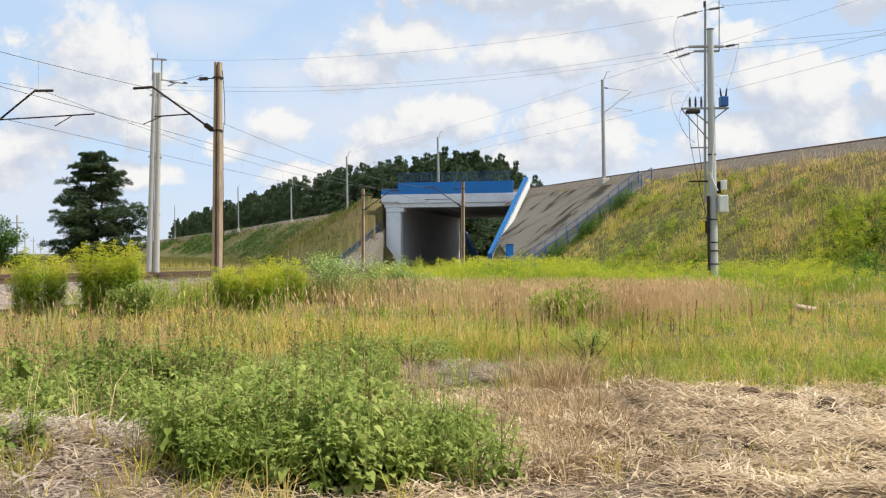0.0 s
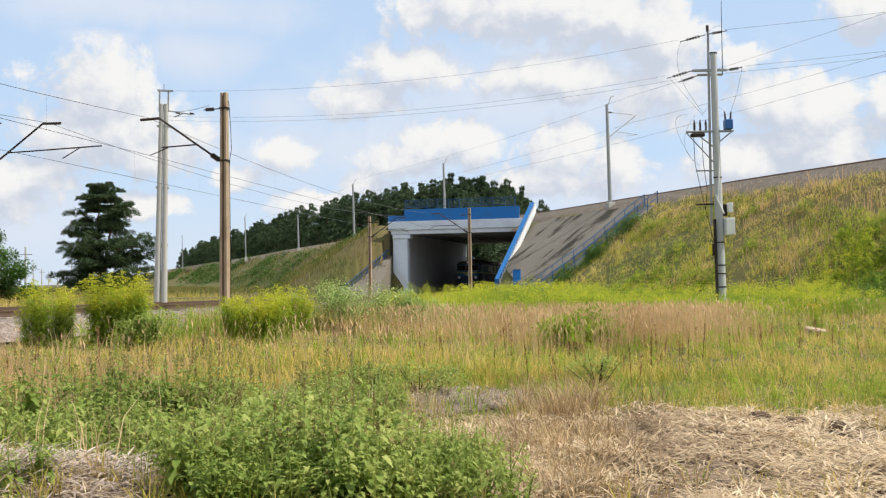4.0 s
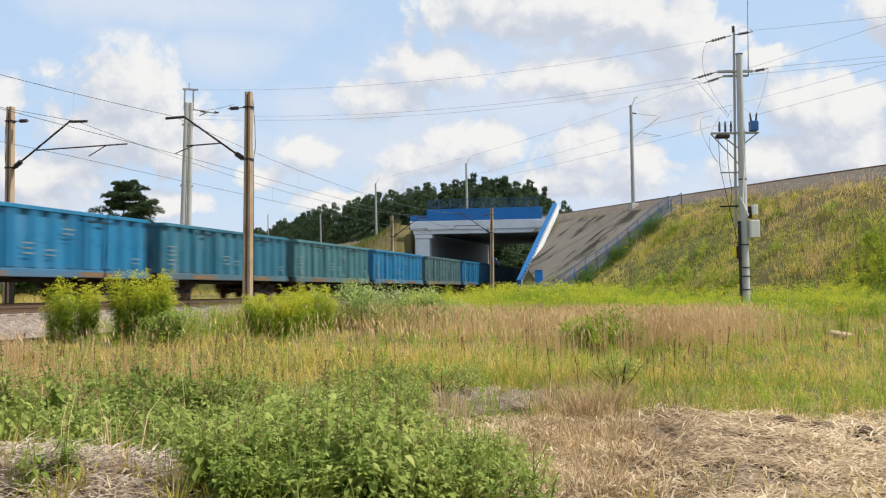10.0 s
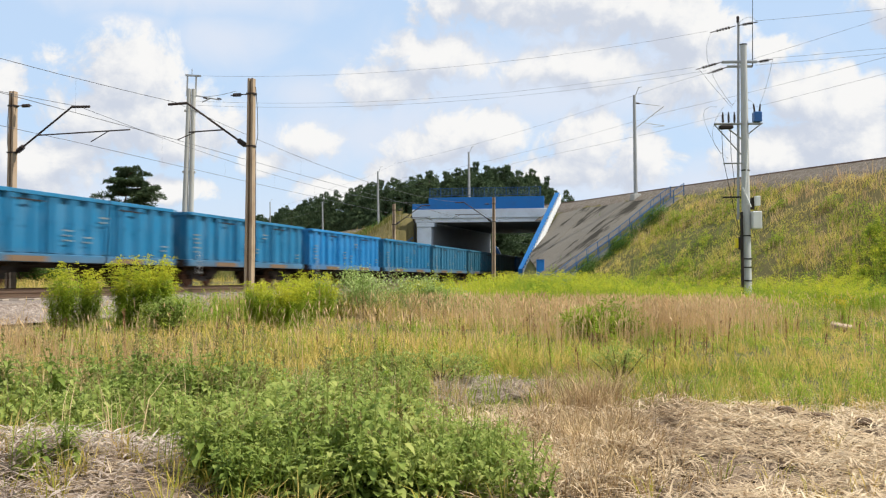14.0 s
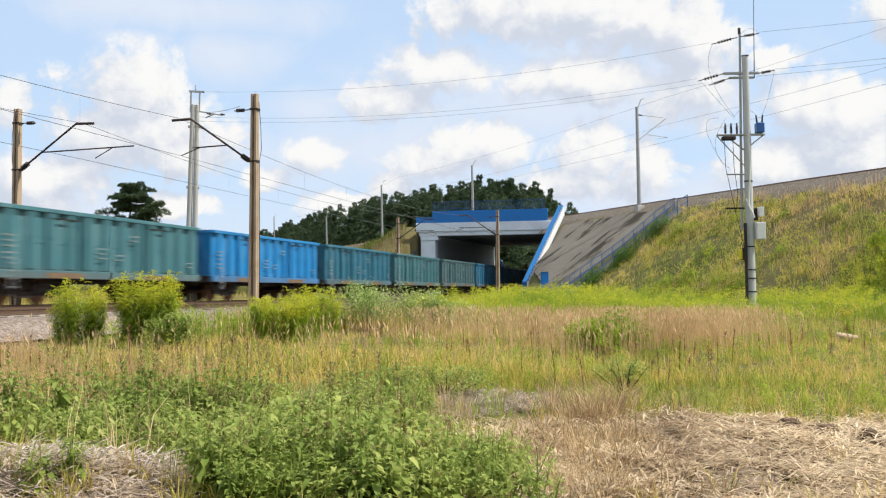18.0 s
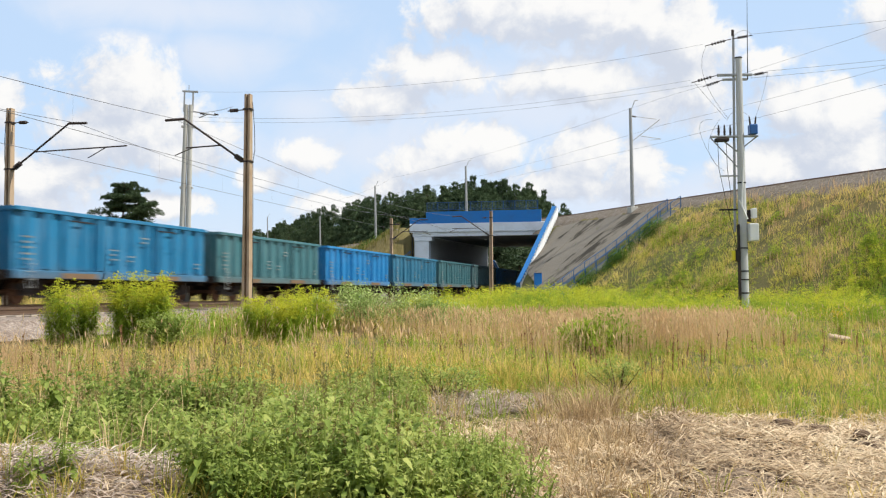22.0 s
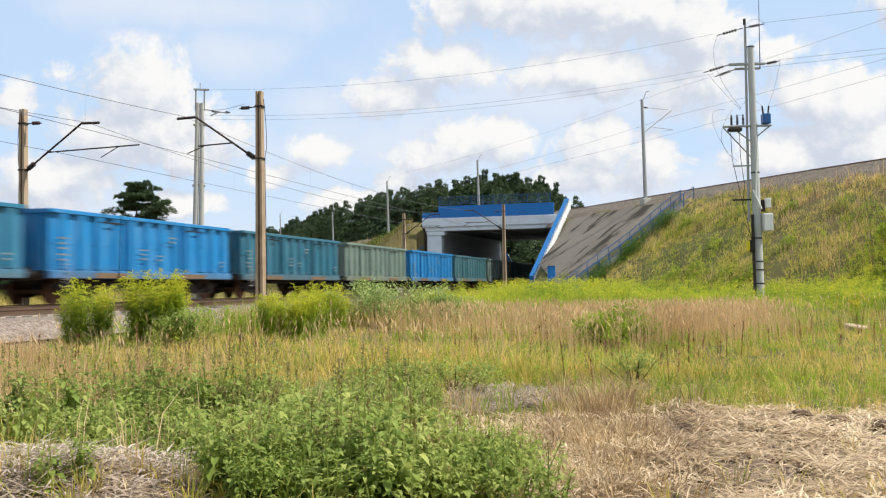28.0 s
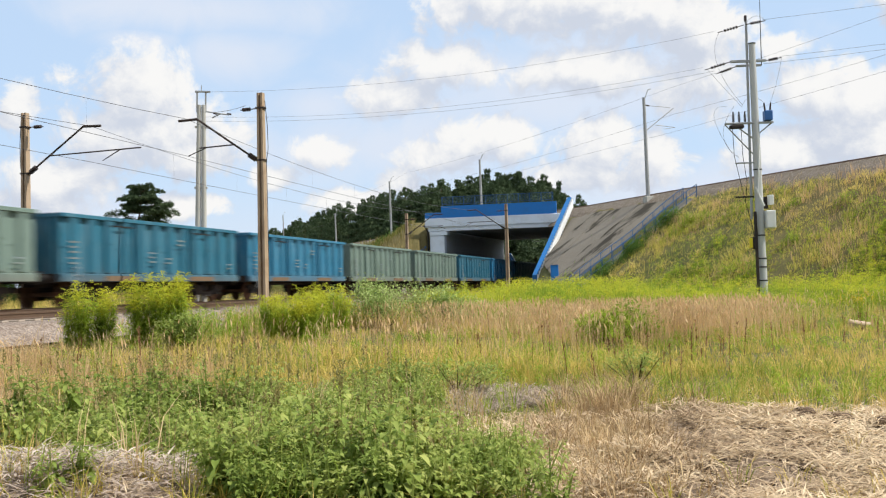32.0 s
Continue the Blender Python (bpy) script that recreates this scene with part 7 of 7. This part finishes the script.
def pine(name, height, width, seed, per=46, leaf=0.34, mat=None, bare=0.2, round_top=False, label="dark green pine", group="", dense=2.0, clump=1.0, flat=0.55):
    rng = random.Random(seed)
    e = empty(name, Matrix.Identity(4), label, "tree", group)
    trunk = B()
    bend = [Vector((rng.uniform(-0.2, 0.2) * k, rng.uniform(-0.2, 0.2) * k, height * k / 6)) for k in range(7)]
    for k in range(6):
        rod(trunk, bend[k] - Vector((0, 0, 0.3 if k == 0 else 0)), bend[k + 1], 0.026 * height * (1 - k / 6.6) * 0.55, 0.026 * height * (1 - (k + 1) / 6.6) * 0.55, n=9)
    clumps = []
    levels = max(5, int(height / 1.3))
    for i in range(levels):
        f = bare + (1 - bare) * i / (levels - 1)
        z = height * f
        spread = (math.sin(math.pi * min(1, (f - bare) / (1 - bare) * 0.75 + 0.25)) ** 0.8 if round_top else rng.uniform(0.72, 1.1) * (1.0 - ((f - bare) / (1 - bare)) ** 1.7 * 0.93) ** 0.75) * width / 2
        m = max(3, int(4 + spread * dense))
        for k in range(m):
            th = rng.uniform(0, 6.283)
            out = spread * rng.uniform(0.35, 1.08)
            c = Vector((math.cos(th) * out, math.sin(th) * out, z + rng.uniform(-0.5, 0.5) + out * 0.06))
            base = bend[min(6, int(f * 6))].copy()
            base.z = z - out * 0.15
            if k % 2 == 0 and out > 0.5:
                rod(trunk, base, c, 0.035 * height * 0.12, 0.015, n=5, cap=False)
            clumps.append((tuple(c), clump * rng.uniform(0.55, 1.0) * (0.45 + width * 0.085)))
    clumps.append(((0, 0, height), width * 0.08))
    part("trunk", trunk, M["bark"], e)
    v, f = crown_arrays(clumps, per, leaf, flat)
    cloud_mesh("crown", v, f, mat or M["needles"], e)
    return e


def needle_crown(name, clumps, per, leaf, mat, parent, flat=0.6, slim=1.0):
    """Tufts of needles in flattened clumps, pointing outwards and up."""
    c = np.repeat(np.array([k[0] for k in clumps]), per, 0)
    r = np.repeat(np.array([k[1] for k in clumps]), per)
    n = len(c)
    d = RNG.normal(size=(n, 3))
    d /= np.linalg.norm(d, axis=1)[:, None]
    d[:, 2] = np.abs(d[:, 2]) * 1.2 - 0.45
    p = c + d * (r * u(0.25, 1.0, n) ** 0.6)[:, None] * np.array([[1, 1, flat]])
    az = np.arctan2(d[:, 1], d[:, 0]) + RNG.normal(0, 0.7, n)
    al, si, up = frames(az, u(-0.2, 1.1, n))
    turn = u(0, 6.28, n)[:, None]
    v, f = kite_arrays(p, al, si * np.cos(turn) + up * np.sin(turn), u(0.7, 1.4, n) * leaf, u(0.35, 0.6, n) * leaf * slim)
    return cloud_mesh(name, v, f, mat, parent)


def lone_pine(height, seed):
    """An old pine with a domed, lopsided crown of layered boughs on a forked trunk."""
    rng = random.Random(seed)
    e = empty("pine_tree", Matrix.Identity(4), "broad dark old pine with layered boughs standing alone beyond the tracks", "tree")
    trunk = B()
    lines = []
    for dx, top in ((-0.2, 1.0), (1.3, 0.86)):
        pts = [Vector((dx * k / 6 + rng.uniform(-0.12, 0.12) * k / 3, rng.uniform(-0.12, 0.12) * k / 3, height * top * k / 6)) for k in range(7)]
        lines.append(pts)
        for k in range(6):
            rod(trunk, pts[k] - Vector((0, 0, 0.3 if k == 0 else 0)), pts[k + 1], 0.24 * (1 - k / 6.4), 0.24 * (1 - (k + 1) / 6.4), n=9)
    clumps = []
    for i in range(165):
        f = rng.uniform(0.04, 0.97)
        th = rng.uniform(0, 6.283)
        east = max(0.0, math.cos(th))
        reach = (3.4 + 1.4 * east) * (1 - f ** 2.6) ** 0.65 * rng.uniform(0.45, 1.22) * (0.8 if f > 0.7 and east > 0.4 else 1.0)
        line = lines[0] if rng.random() < 0.62 else lines[1]
        top = line[6].z / height
        if f > top:
            continue
        base = line[min(5, int(f / top * 6))].copy()
        base.z = height * f
        end = base + Vector((math.cos(th) * reach, math.sin(th) * reach, 0.12 * reach + rng.uniform(-0.2, 0.5)))
        if i % 2 == 0:
            rod(trunk, base, end, 0.05, 0.015, n=5, cap=False)
        for g in (0.45, 0.72, 1.0):
            c = base.lerp(end, g) + Vector((rng.uniform(-0.3, 0.3), rng.uniform(-0.3, 0.3), rng.uniform(-0.1, 0.2)))
            clumps.append((tuple(c), rng.uniform(0.45, 0.85) * (0.6 if f > 0.7 else 1.0)))
    clumps += [((lines[0][6].x, 0, height * 0.97), 0.4), ((lines[0][6].x + 0.4, 0.2, height * 0.91), 0.5), ((lines[1][6].x, 0, height * 0.84), 0.5)]
    part("trunk", trunk, M["bark"], e)
    needle_crown("crown", clumps, 230, 0.26, M["needles"], e, 0.8, 0.5)
    return e


def forest_tree(height, width, seed, bare, blunt, label):
    rng = random.Random(seed)
    e = empty("forest_tree", Matrix.Identity(4), label, "tree", "forest trees")
    trunk = B()
    rod(trunk, (0, 0, -0.3), (0.15, 0.1, height * 0.55), 0.2, 0.13, n=7)
    rod(trunk, (0.15, 0.1, height * 0.55), (0, 0, height * 0.96), 0.13, 0.04, n=7)
    clumps = []
    levels = int(height / 1.15)
    for i in range(levels):
        g = i / (levels - 1)
        z = height * (bare + (1 - bare) * g)
        spread = width / 2 * (1 - g ** blunt) ** 0.6 * min(1.0, 0.55 + g * 1.6) * rng.uniform(0.8, 1.12)
        for k in range(max(2, int(1.5 + spread * 1.3))):
            th, out = rng.uniform(0, 6.283), spread * rng.uniform(0.3, 0.95)
            clumps.append(((math.cos(th) * out, math.sin(th) * out, z + rng.uniform(-0.6, 0.5)), rng.uniform(0.7, 1.2) * (0.5 + spread * 0.22)))
    part("trunk", trunk, M["bark"], e)
    needle_crown("crown", clumps, max(40, 5200 // len(clumps)), 0.56, M["forest"], e, 1.0, 0.7)
    return e


def place(e, x, y, turn=0.0, first=True, tall=1.0):
    m = Matrix.Translation((x, y, slope_at(x, y) - 0.05)) @ Matrix.Rotation(turn, 4, "Z") @ Matrix.Diagonal((1, 1, tall, 1))
    if first:
        e.matrix_world = m
        return e
    return copy_thing(e, m)


def make_trees():
    place(lone_pine(11.2, 3), -30.4, 95.0)
    for x, y, h, w, s in ((-34.3, 70.0, 6.3, 6.0, 11), (-31.0, 72.5, 5.0, 5.2, 12), (-40.5, 69.0, 6.8, 6.0, 13), (-46.0, 72.0, 7.0, 7.0, 15)):
        place(pine("bushy_tree", h, w, s, 210, 0.21, M["broadleaf"], 0.03, True, "leafy green bushy tree beyond the tracks", "bushy trees", 5.0, 1.1, 0.8), x, y)
    kinds = [forest_tree(13.4, 6.4, 21, 0.22, 1.8, "dark forest pine behind the embankment"),
             forest_tree(14.2, 7.4, 22, 0.20, 2.8, "dark round-topped forest tree behind the embankment"),
             forest_tree(13.0, 6.0, 23, 0.15, 1.6, "dark forest pine behind the embankment"),
             forest_tree(12.0, 7.1, 24, 0.10, 2.6, "dark round-topped forest tree behind the embankment"),
             forest_tree(9.0, 6.2, 25, 0.05, 2.4, "low dark tree at the forest edge")]
    used = set()
    rng = random.Random(5)
    for row, o in enumerate((25, 31, 39)):
        y = 118.0
        while y < (680 if row < 2 else 330):
            x = -0.335 * y + 39.5 + o + rng.uniform(-2.5, 2.5)
            az = math.degrees(math.atan2(x, y))
            pick = rng.choice((0, 1, 0, 1, 2)) if row else rng.choice((2, 3, 4, 4))
            if az > 3.4:
                pick = 4 if az > 7.0 else (rng.choice((2, 3, 3)) if az > 5.6 else rng.choice((0, 1, 2)))
            dd = x * PER.x + y * PER.y
            if az < 9.0 and dd > 29:
                place(kinds[pick], x, y + rng.uniform(-2, 2), rng.uniform(0, 6.28), pick not in used, 1.0 + 0.30 * min(1.0, max(0.0, (y - 190) / 130)))
                used.add(pick)
            y += rng.uniform(3.0, 5.0) * (1 + max(0, y - 260) / 260) * (1.0 if row < 2 else 1.7)
    for row, o in enumerate((30, 37)):
        a = 172.0 + row * 3
        while a < 300:
            p = P(a, o + rng.uniform(-1.5, 1.5))
            if math.degrees(math.atan2(p.x, p.y)) < 9.3:
                place(kinds[rng.choice((0, 1, 2)) if row else rng.choice((2, 3, 4))], p.x, p.y, rng.uniform(0, 6.28), False)
            a += rng.uniform(4.0, 7.0)
    # tall trees beyond the underpass, lower towards the forest's end
    for k in range(50):
        az = 0.6 + 7.8 * (k + rng.random()) / 50
        t = math.tan(radians(az))
        y = max(192.0, 30.5 / (0.2436 - 0.97 * t) + 3) + rng.uniform(0, 14)
        x = y * t
        top = 1.6 + y * np.interp(az, [0.6, 2.5, 4.1, 5.5, 6.7, 7.6, 8.4], [0.102, 0.107, 0.106, 0.097, 0.088, 0.080, 0.070]) * rng.uniform(0.78, 1.0)
        pick = rng.choice((0, 2, 2, 0, 1))
        s = (top - slope_at(x, y)) / (13.4, 14.2, 13.0)[pick]
        copy_thing(kinds[pick], Matrix.Translation((x, y, slope_at(x, y) - 0.05)) @ Matrix.Rotation(rng.uniform(0, 6.28), 4, "Z") @ Matrix.Diagonal((min(s, 1.0), min(s, 1.0), s, 1)))
    # thicket seen through the underpass
    for k in range(14):
        p = P(rng.uniform(142, 215), rng.uniform(28, 40))
        place(kinds[4], p.x, p.y, rng.uniform(0, 6.28), False)


make_trees()


motions()
